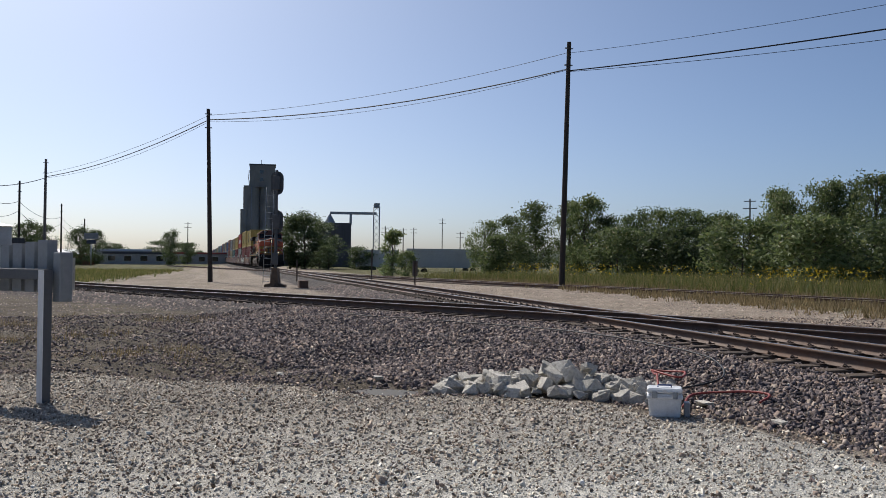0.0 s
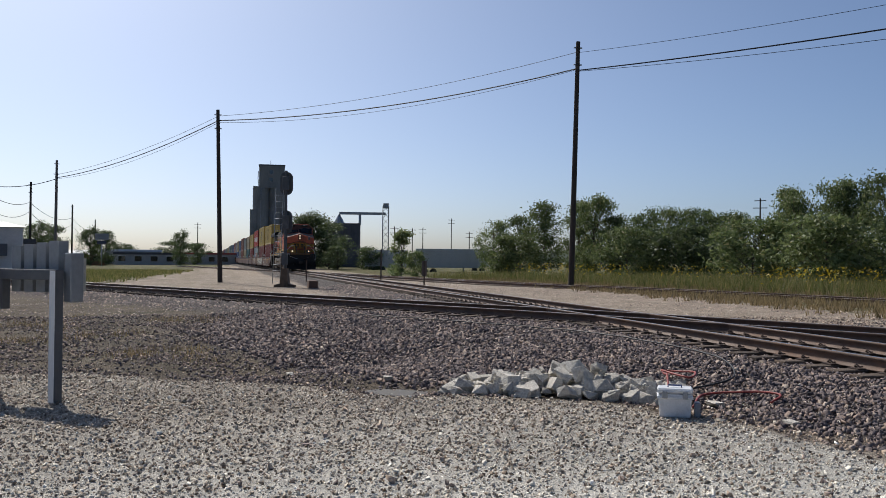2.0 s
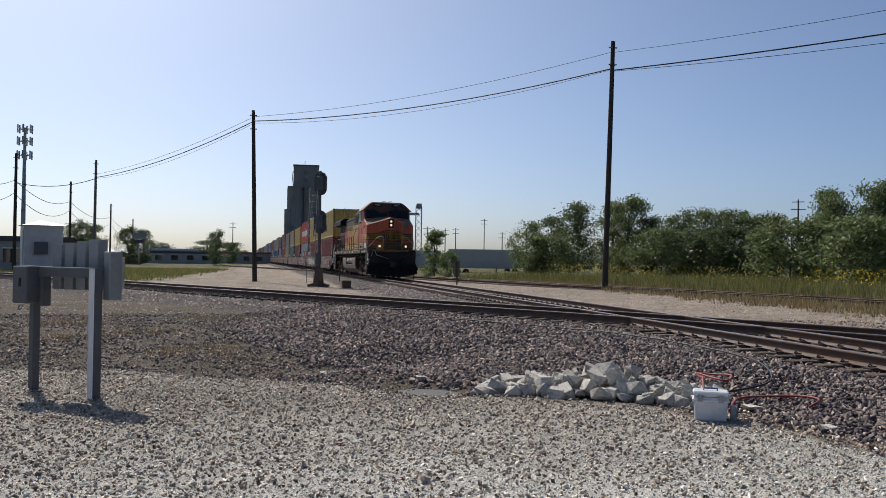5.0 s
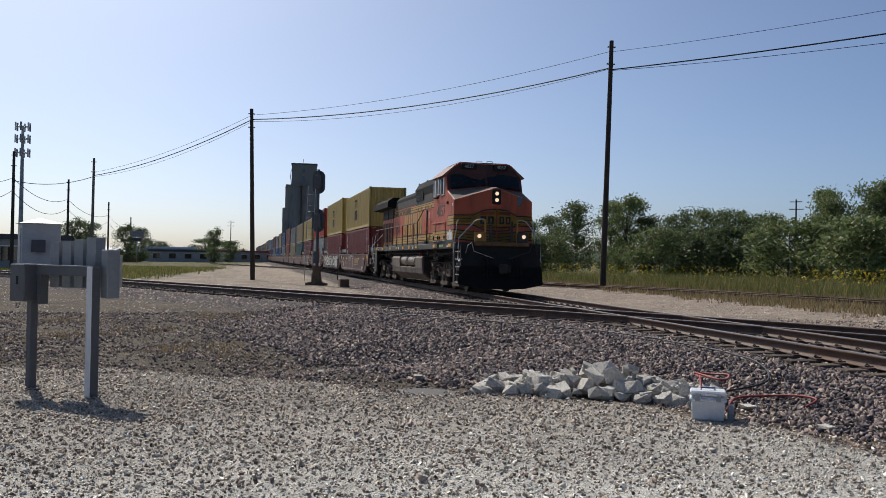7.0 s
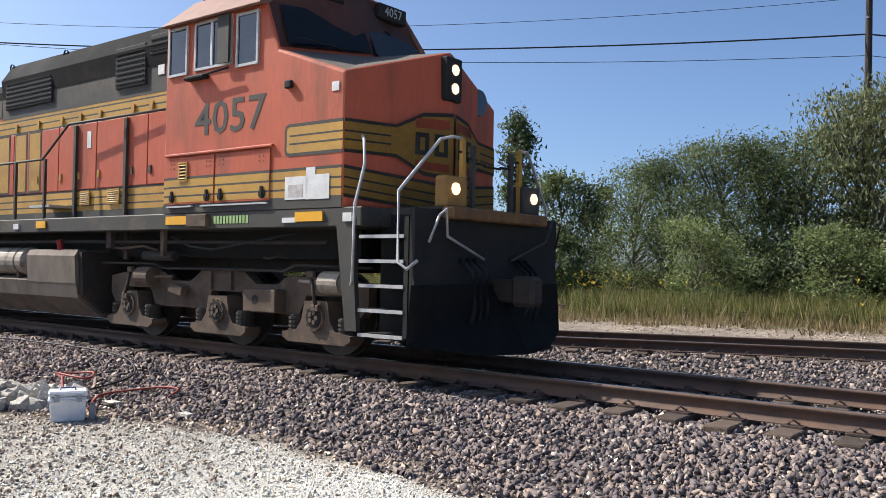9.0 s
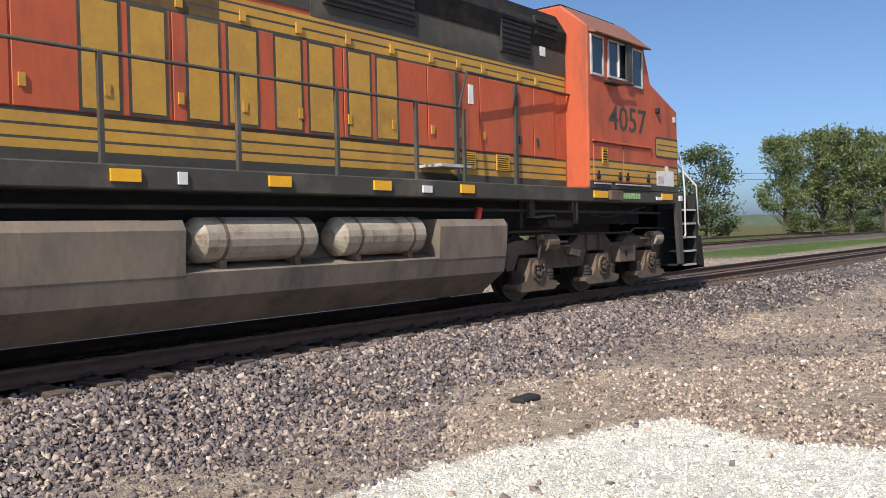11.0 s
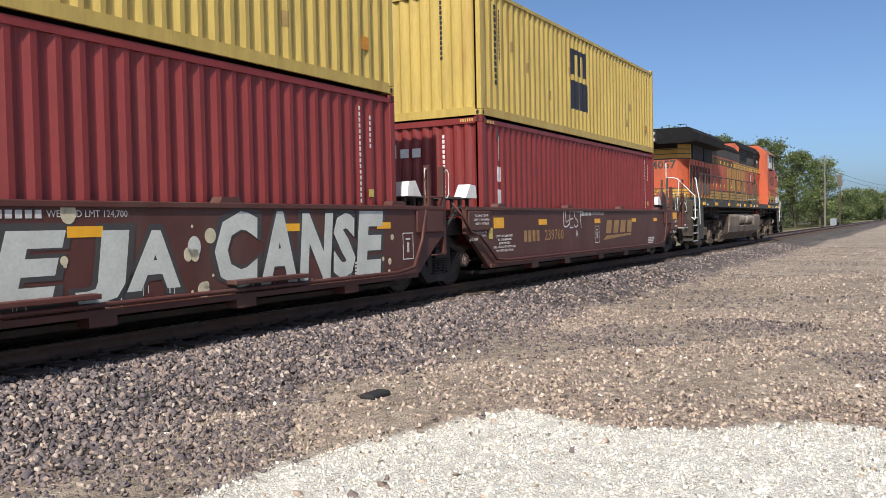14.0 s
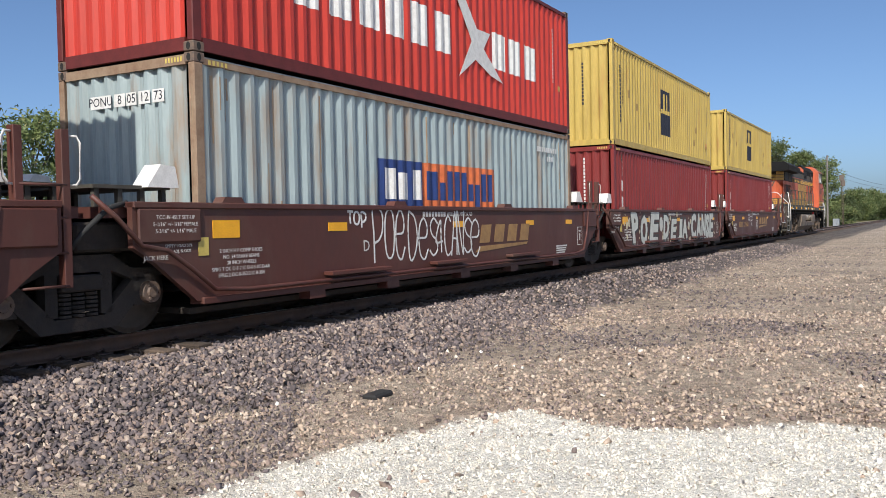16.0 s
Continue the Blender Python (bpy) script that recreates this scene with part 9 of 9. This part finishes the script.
def rock_pile(a, b, depth, count, peak, seed, big=0.28, label="rough pale limestone rock in a heap"):
    rng = random.Random(seed)
    a, b = Vector((*a, 0)), Vector((*b, 0))
    side = Vector((-(b - a).y, (b - a).x, 0)).normalized()
    for k in range(count):
        f, g = rng.random(), rng.uniform(-1, 1)
        p = a.lerp(b, f) + side * g * depth
        r = rng.uniform(0.4, 1.0) ** 1.2 * big
        rise = peak * max(0, math.sin(math.pi * min(1, max(0, f)))) * (1 - abs(g)) * rng.random()
        o = tagged(new("rock", ROCKS[k % 10]), label, "rock", "rocks in the heap")
        o.matrix_basis = Matrix.Translation((p.x, p.y, z_at(p.x, p.y) + r * 0.32 + rise)) @ Euler((rng.uniform(-0.5, 0.5), rng.uniform(-0.5, 0.5), rng.uniform(0, 6.3))).to_matrix().to_4x4() @ Matrix.Diagonal((r, r * rng.uniform(0.7, 1.1), r * rng.uniform(0.7, 1.1), 1))


rock_pile((-11.0, 2.95), (-9.45, 5.35), 0.55, 290, 0.36, 3, 0.165)
rock_pile((-1.9, 11.9), (2.6, 12.4), 0.45, 80, 0.25, 5, 0.24, "rough white limestone rock between the tracks")
for _x, _y, _r in ((-8.84, 5.36, 0.13), (-11.85, 2.2, 0.12), (-12.9, 0.95, 0.09), (-7.67, 5.48, 0.10), (-8.05, 4.95, 0.07)):
    _o = tagged(new("rock", ROCKS[int(_r * 100) % 10]), "single pale stone lying on the gravel", "rock")
    _o.matrix_basis = Matrix.Translation((_x, _y, z_at(_x, _y) + _r * 0.3)) @ Matrix.Diagonal((_r, _r * 0.8, _r * 0.5, 1))


def white_box():
    b = thing("plastic_case", "white plastic case with a lid and latches on gravel", "case", at=Matrix.Translation((-8.46, 4.66, z_at(-8.46, 4.66))) @ Matrix.Rotation(radians(62), 4, "Z") @ Matrix.Diagonal((0.86, 0.86, 0.92, 1)))
    plastic = mat("white_plastic", (0.72, 0.73, 0.74), 0.4, second=(0.62, 0.63, 0.64), scale=5, dirt=(0.4, 0.37, 0.33), dirt_scale=3, dirt_amount=0.12)
    bm = bmesh.new()
    v = box(bm, -0.20, 0.20, -0.14, 0.14, 0.0, 0.27, bevel=0)
    for q in v:
        if q.co.z < 0.1:
            q.co.x *= 0.92
            q.co.y *= 0.92
    bmesh.ops.bevel(bm, geom=list(bm.edges), offset=0.018, segments=2, affect="EDGES", profile=0.5)
    part("body", bm, plastic, b)
    slab("rim", (-0.215, 0.215, -0.155, 0.155, 0.21, 0.245), plastic, b, bevel=0.008)
    lid = slab("lid", (-0.21, 0.21, -0.15, 0.15, 0.275, 0.33), plastic, b, bevel=0.016)
    for x in (-0.12, 0.12):
        slab("latch", (x - 0.03, x + 0.03, -0.172, -0.15, 0.22, 0.30), GALV, b, bevel=0.004)
    rod("handle", [(-0.08, 0, 0.33), (-0.08, 0, 0.355), (0.08, 0, 0.355), (0.08, 0, 0.33)], 0.010, mat("blue_handle", (0.10, 0.14, 0.30), 0.5), lid)
    slab("battery", (0.23, 0.30, -0.08, 0.08, 0.0, 0.17), mat("grey_battery", (0.30, 0.31, 0.33), 0.5), b, "grey battery beside the case", bevel=0.01)


white_box()
_hose = mat("red_hose_rubber", (0.30, 0.045, 0.035), 0.6, second=(0.22, 0.035, 0.03), scale=10)


def hose(label, pts, r=0.014, paint=_hose):
    q = smooth_curve([(x, y, 0) for x, y, _ in pts], 0.08)
    lift = np.interp(np.linspace(0, 1, len(q)), np.linspace(0, 1, len(pts)), [p[2] for p in pts])
    bm = bmesh.new()
    tube(bm, [(x, y, z_at(x, y) + 0.03 + l) for (x, y, _), l in zip(q, lift)], r, 6)
    tagged(part("hose", bm, paint, smooth=True), label, "hose")


hose("red rubber hose lying over the ballast", [(-8.5, 4.9, 0.05), (-9.3, 5.5, 0.04), (-9.1, 5.9, 0.05), (-8.7, 6.1, 0.05), (-8.5, 5.85, 0.02)])
hose("red rubber hose coiled by the rocks", [(-9.2, 5.0, 0.1), (-10.0, 5.4, 0.25), (-10.6, 5.7, 0.15), (-10.2, 5.9, 0.1), (-9.8, 5.6, 0.16), (-10.3, 5.5, 0.2)])
hose("black cable running along the ballast to the rail", [(-9.7, 5.6, 0.05), (-9.9, 6.3, 0.05), (-11.5, 6.9, 0.05), (-14, 6.9, 0.05), (-17, 6.2, 0.04), (-22, 3.2, 0.03)], 0.012, CABLE)
_o = tagged(slab("rubber_scrap", (6.78, 7.10, 4.58, 4.74, -0.46, -0.40), RUBBER, None, bevel=0.02), "flat scrap of black rubber on stones", "scrap")
_o.matrix_basis = Matrix.Translation((0, 0, z_at(6.94, 4.66) + 0.45))
_w = bmesh.new()
prism(_w, [(-11.65, 1.55), (-11.2, 1.65), (-10.85, 2.1), (-10.65, 2.65), (-10.9, 2.85), (-11.25, 2.45), (-11.55, 1.95)], "z", -0.62, -0.535)
_m = bpy.data.materials.new("muddy_water")
_m.use_nodes = True
_m.node_tree.nodes["Principled BSDF"].inputs["Base Color"].default_value = (0.05, 0.042, 0.03, 1)
_m.node_tree.nodes["Principled BSDF"].inputs["Roughness"].default_value = 0.6
tagged(part("puddle", _w, _m), "small muddy puddle in the ditch", "puddle", kind="structure")

# ---------------------------------------------------------------- far buildings
def elevator():
    x, y = bearing(87.35, 330)
    e = thing("grain_elevator", "tall grey concrete grain elevator with a head house", "grain elevator", at=Matrix.Translation((x, y, -0.5)) @ Matrix.Rotation(radians(-3), 4, "Z") @ Matrix.Diagonal((1, 1, 0.965, 1)))
    for k, (dx, dy) in enumerate(((0, -3.4), (0, 2.6), (-5.6, -3.4), (-5.6, 2.6))):
        bm = bmesh.new()
        cyl(bm, (dx, dy, 0), (dx, dy, 29.5), 3.1, seg=28)
        part("silo", bm, CONCRETE, e)
    slab("gallery", (-8.2, 3.0, -6.3, 5.6, 29.5, 30.1), CONCRETE, e)
    hh = slab("head_house", (-6.5, 2.2, -4.2, 5.2, 30.1, 38.2), CONCRETE, e, bevel=0.1)
    slab("roof_slab", (-6.7, 2.4, -4.4, 5.4, 38.2, 38.6), DARK_SHED, e)
    for z in (32, 35):
        slab("window", (2.2, 2.28, -0.4, 0.8, z, z + 1.3), GLASS, hh)
    bm = bmesh.new()
    cyl(bm, (2.0, -6.0, 0), (2.0, -6.0, 21), 1.4, seg=18)
    part("silo", bm, CONCRETE, e)
    rod("ladder", [(3.2, -3.4, 0), (3.2, -3.4, 29.5)], 0.12, GALV, e)
    rod("mast", [(0, 0, 38.6), (0, 0, 40.4)], 0.1, GALV, e)
    rod("stair_rail", [(-6.5, -4.4, 30.1), (-6.5, -4.6, 33), (2.2, -4.6, 33), (2.2, -4.4, 36)], 0.14, GALV, e)


elevator()


def feed_mill():
    x, y = bearing(82.3, 205)
    m = thing("feed_mill", "dark metal mill building with a bucket elevator and conveyor bridge", "mill", at=Matrix.Translation((x, y, -0.4)) @ Matrix.Rotation(radians(-8), 4, "Z"))
    slab("wall", (-4, 4, -5.0, 3.0, 0, 10.2), DARK_SHED, m, bevel=0.08)
    bm = bmesh.new()
    cyl(bm, (0, -2.0, 10.2), (0, -2.0, 12.4), 1.4, 0.2, 10)
    part("cyclone", bm, GALV, m)
    for dx in (-0.7, 0.7):
        for dy in (-0.7, 0.7):
            rod("leg", [(dx, 9.0 + dy, 0), (dx, 9.0 + dy, 14.4)], 0.1, GALV, m)
    for k in range(9):
        z = 0.8 + 1.55 * k
        rod("brace", [(-0.7, 8.3, z), (-0.7, 9.7, z + 1.5)], 0.06, GALV, m)
        rod("brace", [(0.7, 8.3, z + 1.5), (0.7, 9.7, z)], 0.06, GALV, m)
        rod("brace", [(-0.7, 8.3, z), (0.7, 8.3, z + 1.5)], 0.06, GALV, m)
    slab("elevator_head", (-0.6, 0.6, 8.4, 9.7, 14.0, 15.2), GALV, m, bevel=0.1)
    slab("conveyor", (-0.4, 0.4, -2.0, 9.0, 12.4, 13.0), GALV, m)
    slab("conveyor_support", (-0.3, 0.3, 2.6, 3.2, 10, 12.4), GALV, m)
    slab("lean_to", (2, 8, 4.0, 12.0, 0, 2.6), mat("pale_metal_siding", (0.5, 0.5, 0.5), 0.5), m)


feed_mill()


def trailer(az, dist, length, label, paint, turn):
    x, y = bearing(az, dist)
    t = thing("semi_trailer", label, "trailer", at=Matrix.Translation((x, y, z_at(x, y) - 0.45)) @ Matrix.Rotation(turn, 4, "Z"))
    slab("body", (-length / 2, length / 2, -1.25, 1.25, 1.1, 3.9), paint, t, bevel=0.04)
    for k in range(int(length / 1.2)):
        slab("side_post", (-length / 2 + 0.6 + 1.2 * k, -length / 2 + 0.64 + 1.2 * k, -1.28, -1.25, 1.15, 3.85), paint, t)
    for dx in (-length / 2 + 1.3, -length / 2 + 2.6):
        for s in (-1, 1):
            bm = bmesh.new()
            cyl(bm, (dx, s * 0.85, 0.5), (dx, s * 1.2, 0.5), 0.5, seg=16)
            part("tyre", bm, RUBBER, t)
    slab("landing_leg", (length / 2 - 2.6, length / 2 - 2.4, -0.9, -0.75, 0, 1.1), GALV, t)
    slab("landing_leg", (length / 2 - 2.6, length / 2 - 2.4, 0.75, 0.9, 0, 1.1), GALV, t)


_pale = mat("pale_trailer_paint", (0.52, 0.51, 0.48), 0.45, second=(0.45, 0.44, 0.42), scale=0.6)
trailer(75.6, 128, 9.6, "long pale grey trailer parked behind the grass", _pale, radians(75.6))
trailer(79.6, 150, 7.0, "pale trailer standing beyond the bushes", _pale, radians(79.6))
trailer(73.0, 150, 7.0, "pale trailer half hidden by scrub", _pale, radians(73))
trailer(36.7, 88, 6.0, "white tank body parked beyond the scrub", WHITE, radians(120))


def shop(az, dist, w, d, h, label, wall, roof_paint, turn=0.0, gable=False):
    h *= 0.8
    x, y = bearing(az, dist)
    b = thing("building", label, "building", "low buildings of the town", at=Matrix.Translation((x, y, -0.45)) @ Matrix.Rotation(radians(az) + turn, 4, "Z"))
    slab("wall", (-w / 2, w / 2, -d / 2, d / 2, 0, h), wall, b)
    bm = bmesh.new()
    if gable:
        prism(bm, [(-d / 2 - 0.4, h - 0.05), (d / 2 + 0.4, h - 0.05), (0, h + d * 0.16)], "x", -w / 2 - 0.3, w / 2 + 0.3)
    else:
        box(bm, -w / 2 - 0.2, w / 2 + 0.2, -d / 2 - 0.2, d / 2 + 0.2, h, h + 0.5)
    part("roof", bm, roof_paint, b)
    n = max(2, int(w / 3.5))
    for k in range(n):
        cx = -w / 2 + (k + 0.5) * w / n
        wn = slab("window", (cx - 0.8, cx + 0.8, -d / 2 - 0.06, -d / 2, 0.9, min(h - 0.4, 2.2)), GLASS, b)
        slab("frame", (cx - 0.9, cx + 0.9, -d / 2 - 0.09, -d / 2 - 0.06, min(h - 0.4, 2.2), min(h - 0.4, 2.2) + 0.12), WHITE, wn)


_red_roof = mat("red_metal_roof", (0.34, 0.07, 0.06), 0.5)
_white_roof = mat("white_metal_roof", (0.72, 0.73, 0.74), 0.4)
_tan_wall = mat("tan_siding", (0.38, 0.30, 0.22), 0.8, second=(0.30, 0.24, 0.18), scale=1)
_grey_wall = mat("grey_block_wall", (0.40, 0.39, 0.37), 0.85, second=(0.32, 0.31, 0.30), scale=1)
shop(99.4, 250, 8, 8, 2.9, "tan shed with a bright metal gable roof", _tan_wall, _white_roof, 0.4, True)
shop(98.3, 265, 6, 6, 2.7, "small shop with a bright gable roof", _tan_wall, _white_roof, 0.2, True)
shop(98.6, 205, 7, 6, 3.0, "small shed with a red-brown front and bright roof", mat("red_brown_siding", (0.25, 0.09, 0.07), 0.8), _white_roof, 0.3, True)
shop(95.0, 230, 15, 10, 3.2, "long low grey commercial building", _grey_wall, DARK_SHED)
shop(90.6, 260, 22, 10, 3.6, "low store with a red and white front", _grey_wall, _red_roof)
shop(95.8, 240, 14, 10, 4.2, "grey flat-roofed building in town", _grey_wall, _white_roof)
shop(105.8, 96, 14, 10, 3.6, "grey flat-roofed building by the street", _grey_wall, DARK_SHED)
shop(88.8, 420, 40, 12, 4.0, "far pale warehouse beside the line", _grey_wall, _white_roof)
shop(-80.1, 190, 9, 7, 2.8, "white house with a pale roof behind the shade trees", WHITE, _white_roof, 0.2, True)
shop(85.9, 215, 16, 8, 3.6, "low dark shed beside the line", DARK_SHED, DARK_SHED)
shop(79.9, 230, 24, 10, 3.0, "low pale metal building beyond the mill", mat("pale_metal_siding", (0.5, 0.5, 0.5), 0.5), _white_roof)
shop(38.5, 150, 30, 10, 4.0, "low brick building beyond the scrub", mat("brick_wall_far", (0.28, 0.14, 0.10), 0.9), DARK_SHED)


def road_sign():
    x, y = bearing(97.6, 172)
    s = thing("roadside_sign", "square white and blue roadside sign on a post", "sign", at=Matrix.Translation((x, y, -0.4)) @ Matrix.Rotation(radians(98), 4, "Z"))
    rod("post", [(0, 0, 0), (0, 0, 4.8)], 0.12, GALV, s)
    slab("panel", (-1.2, 1.2, -0.15, 0.15, 4.9, 6.1), mat("dull_sign_panel", (0.30, 0.31, 0.33), 0.6), s, bevel=0.03)
    slab("lower_panel", (-0.8, 0.8, -0.15, 0.15, 4.1, 4.8), mat("blue_sign", (0.06, 0.07, 0.12), 0.5), s, bevel=0.03)
    bars("lettering", [(-0.9, 0.9, -0.15, 0.1), (-0.7, 0.75, -0.5, -0.35)], mat("dull_sign_ink", (0.3, 0.3, 0.32), 0.6), s, Matrix.Translation((0, -0.155, 5.65)) @ Matrix.Rotation(math.pi / 2, 4, "X"))


road_sign()


def parked_car(az, dist, paint, label, turn):
    x, y = bearing(az, dist)
    c = thing("parked_car", label, "car", "cars parked in town", at=Matrix.Translation((x, y, -0.45)) @ Matrix.Rotation(turn, 4, "Z"))
    bm = bmesh.new()
    prism(bm, [(-2.3, 0.35), (2.3, 0.35), (2.35, 0.8), (1.4, 0.98), (0.7, 1.5), (-1.2, 1.52), (-2.1, 1.0), (-2.3, 0.9)], "y", -0.88, 0.88)
    bmesh.ops.bevel(bm, geom=list(bm.edges), offset=0.08, segments=2, affect="EDGES", profile=0.5)
    part("body", bm, paint, c)
    for s in (-1, 1):
        bm = bmesh.new()
        prism(bm, [(-1.6, 1.0), (1.1, 1.0), (0.6, 1.42), (-1.1, 1.42)], "y", min(s * 0.87, s * 0.9), max(s * 0.87, s * 0.9))
        part("side_glass", bm, GLASS, c)
        for dx in (-1.4, 1.45):
            bm = bmesh.new()
            cyl(bm, (dx, s * 0.7, 0.34), (dx, s * 0.92, 0.34), 0.34, seg=16)
            part("wheel", bm, RUBBER, c)


_car_paints = [mat("silver_car_paint", (0.5, 0.51, 0.53), 0.3, 0.4), mat("white_car_paint", (0.75, 0.75, 0.74), 0.3), mat("dark_car_paint", (0.05, 0.05, 0.06), 0.3), mat("red_car_paint", (0.35, 0.03, 0.03), 0.3)]
for _k, (_az, _d) in enumerate(((97.6, 262), (97.0, 275), (95.3, 300), (94.2, 310), (92.6, 330), (91.6, 350), (90.9, 360))):
    parked_car(_az, _d, _car_paints[(1, 0, 2, 1, 3, 0, 1)[_k]], ("white", "silver", "dark", "white", "red", "silver", "white")[_k] + " car parked beside the street", radians(95 + 14 * (_k % 3)))

# far wooded hills all round
_rng = np.random.default_rng(9)
_v, _f = [], []
_N = 360
for _k in range(_N):
    _a = 2 * math.pi * _k / _N
    _d = 1500 + 180 * math.sin(3 * _a) + 90 * math.sin(11 * _a)
    _h = 17 + 7 * math.sin(5 * _a + 1) + 4 * math.sin(17 * _a) + _rng.uniform(-1.5, 2.5)
    for _r, _z in ((0, -2.0), (30, _h * 0.7), (90, _h), (400, _h * 0.8)):
        _v.append(((_d + _r) * math.cos(_a), (_d + _r) * math.sin(_a), _z))
for _k in range(_N):
    _j = (_k + 1) % _N
    for _q in range(3):
        _f.append((4 * _k + _q, 4 * _j + _q, 4 * _j + _q + 1, 4 * _k + _q + 1))
tagged(mesh_from("wooded_hills", _v, _f, mat("hazy_woods", (0.055, 0.075, 0.05), 1.0, second=(0.075, 0.095, 0.065), scale=0.02, bump=0.0)), "low hazy wooded hills along the horizon", "hills", kind="structure")
# ---------------------------------------------------------------- what moves
# seconds, and where the engine's nose stands along the main line
RUN = [(0.0, -115.3), (2.0, -91.3), (4.0, -67.3), (6.0, -43.5), (7.0, -31.42), (8.0, -19.33), (8.4, -14.55), (8.7, -10.95), (9.0, -7.3), (9.3, -3.58), (9.6, 0.12),
       (10.0, 4.8), (10.7, 12.9), (11.8, 25.9), (12.5, 34.1), (13.2, 42.3), (14.5, 57.5), (15.2, 65.75), (16.0, 74.9)]


def place_at(t):
    """Where the nose stands at t seconds, on a smooth run between the rows."""
    ts, xs = [r[0] for r in RUN], [r[1] for r in RUN]
    k = max(0, min(len(ts) - 2, int(np.searchsorted(ts, t, side="right")) - 1))
    return xs[k] + (xs[k + 1] - xs[k]) * (t - ts[k]) / (ts[k + 1] - ts[k])


def on_main(x_front, x_back, z=0.0):
    """The pose of a car whose pivots stand at these two places of the main line; its own origin is midway."""
    a, b = Vector((x_back, main_y(x_back), z)), Vector((x_front, main_y(x_front), z))
    d = b - a
    return Matrix.Translation((a + b) / 2) @ Matrix.Rotation(math.atan2(d.y, d.x), 4, "Z")


def motions():
    for car, front, back in TRAIN:
        walk(car, [(t, on_main(s + front, s + back, LIFT.get(car.name, 0.0))) for t, s in RUN])
    # wheels roll on the rails; one row a frame keeps each turn small
    turning = [w for w in SPIN if w[0].parent.parent in ROLLING]
    for wheel, x, radius in turning:
        walk(wheel, [(k / FPS, Matrix.Translation((x, 0, radius)) @ Matrix.Rotation((place_at(k / FPS) - RUN[0][1]) / radius, 4, "Y")) for k in range(int(16 * FPS) + 1)])


ROLLING = [car for car, _, _ in TRAIN if car.name in ("locomotive", "well_car", "well_car.001", "well_car.002")]
motions()
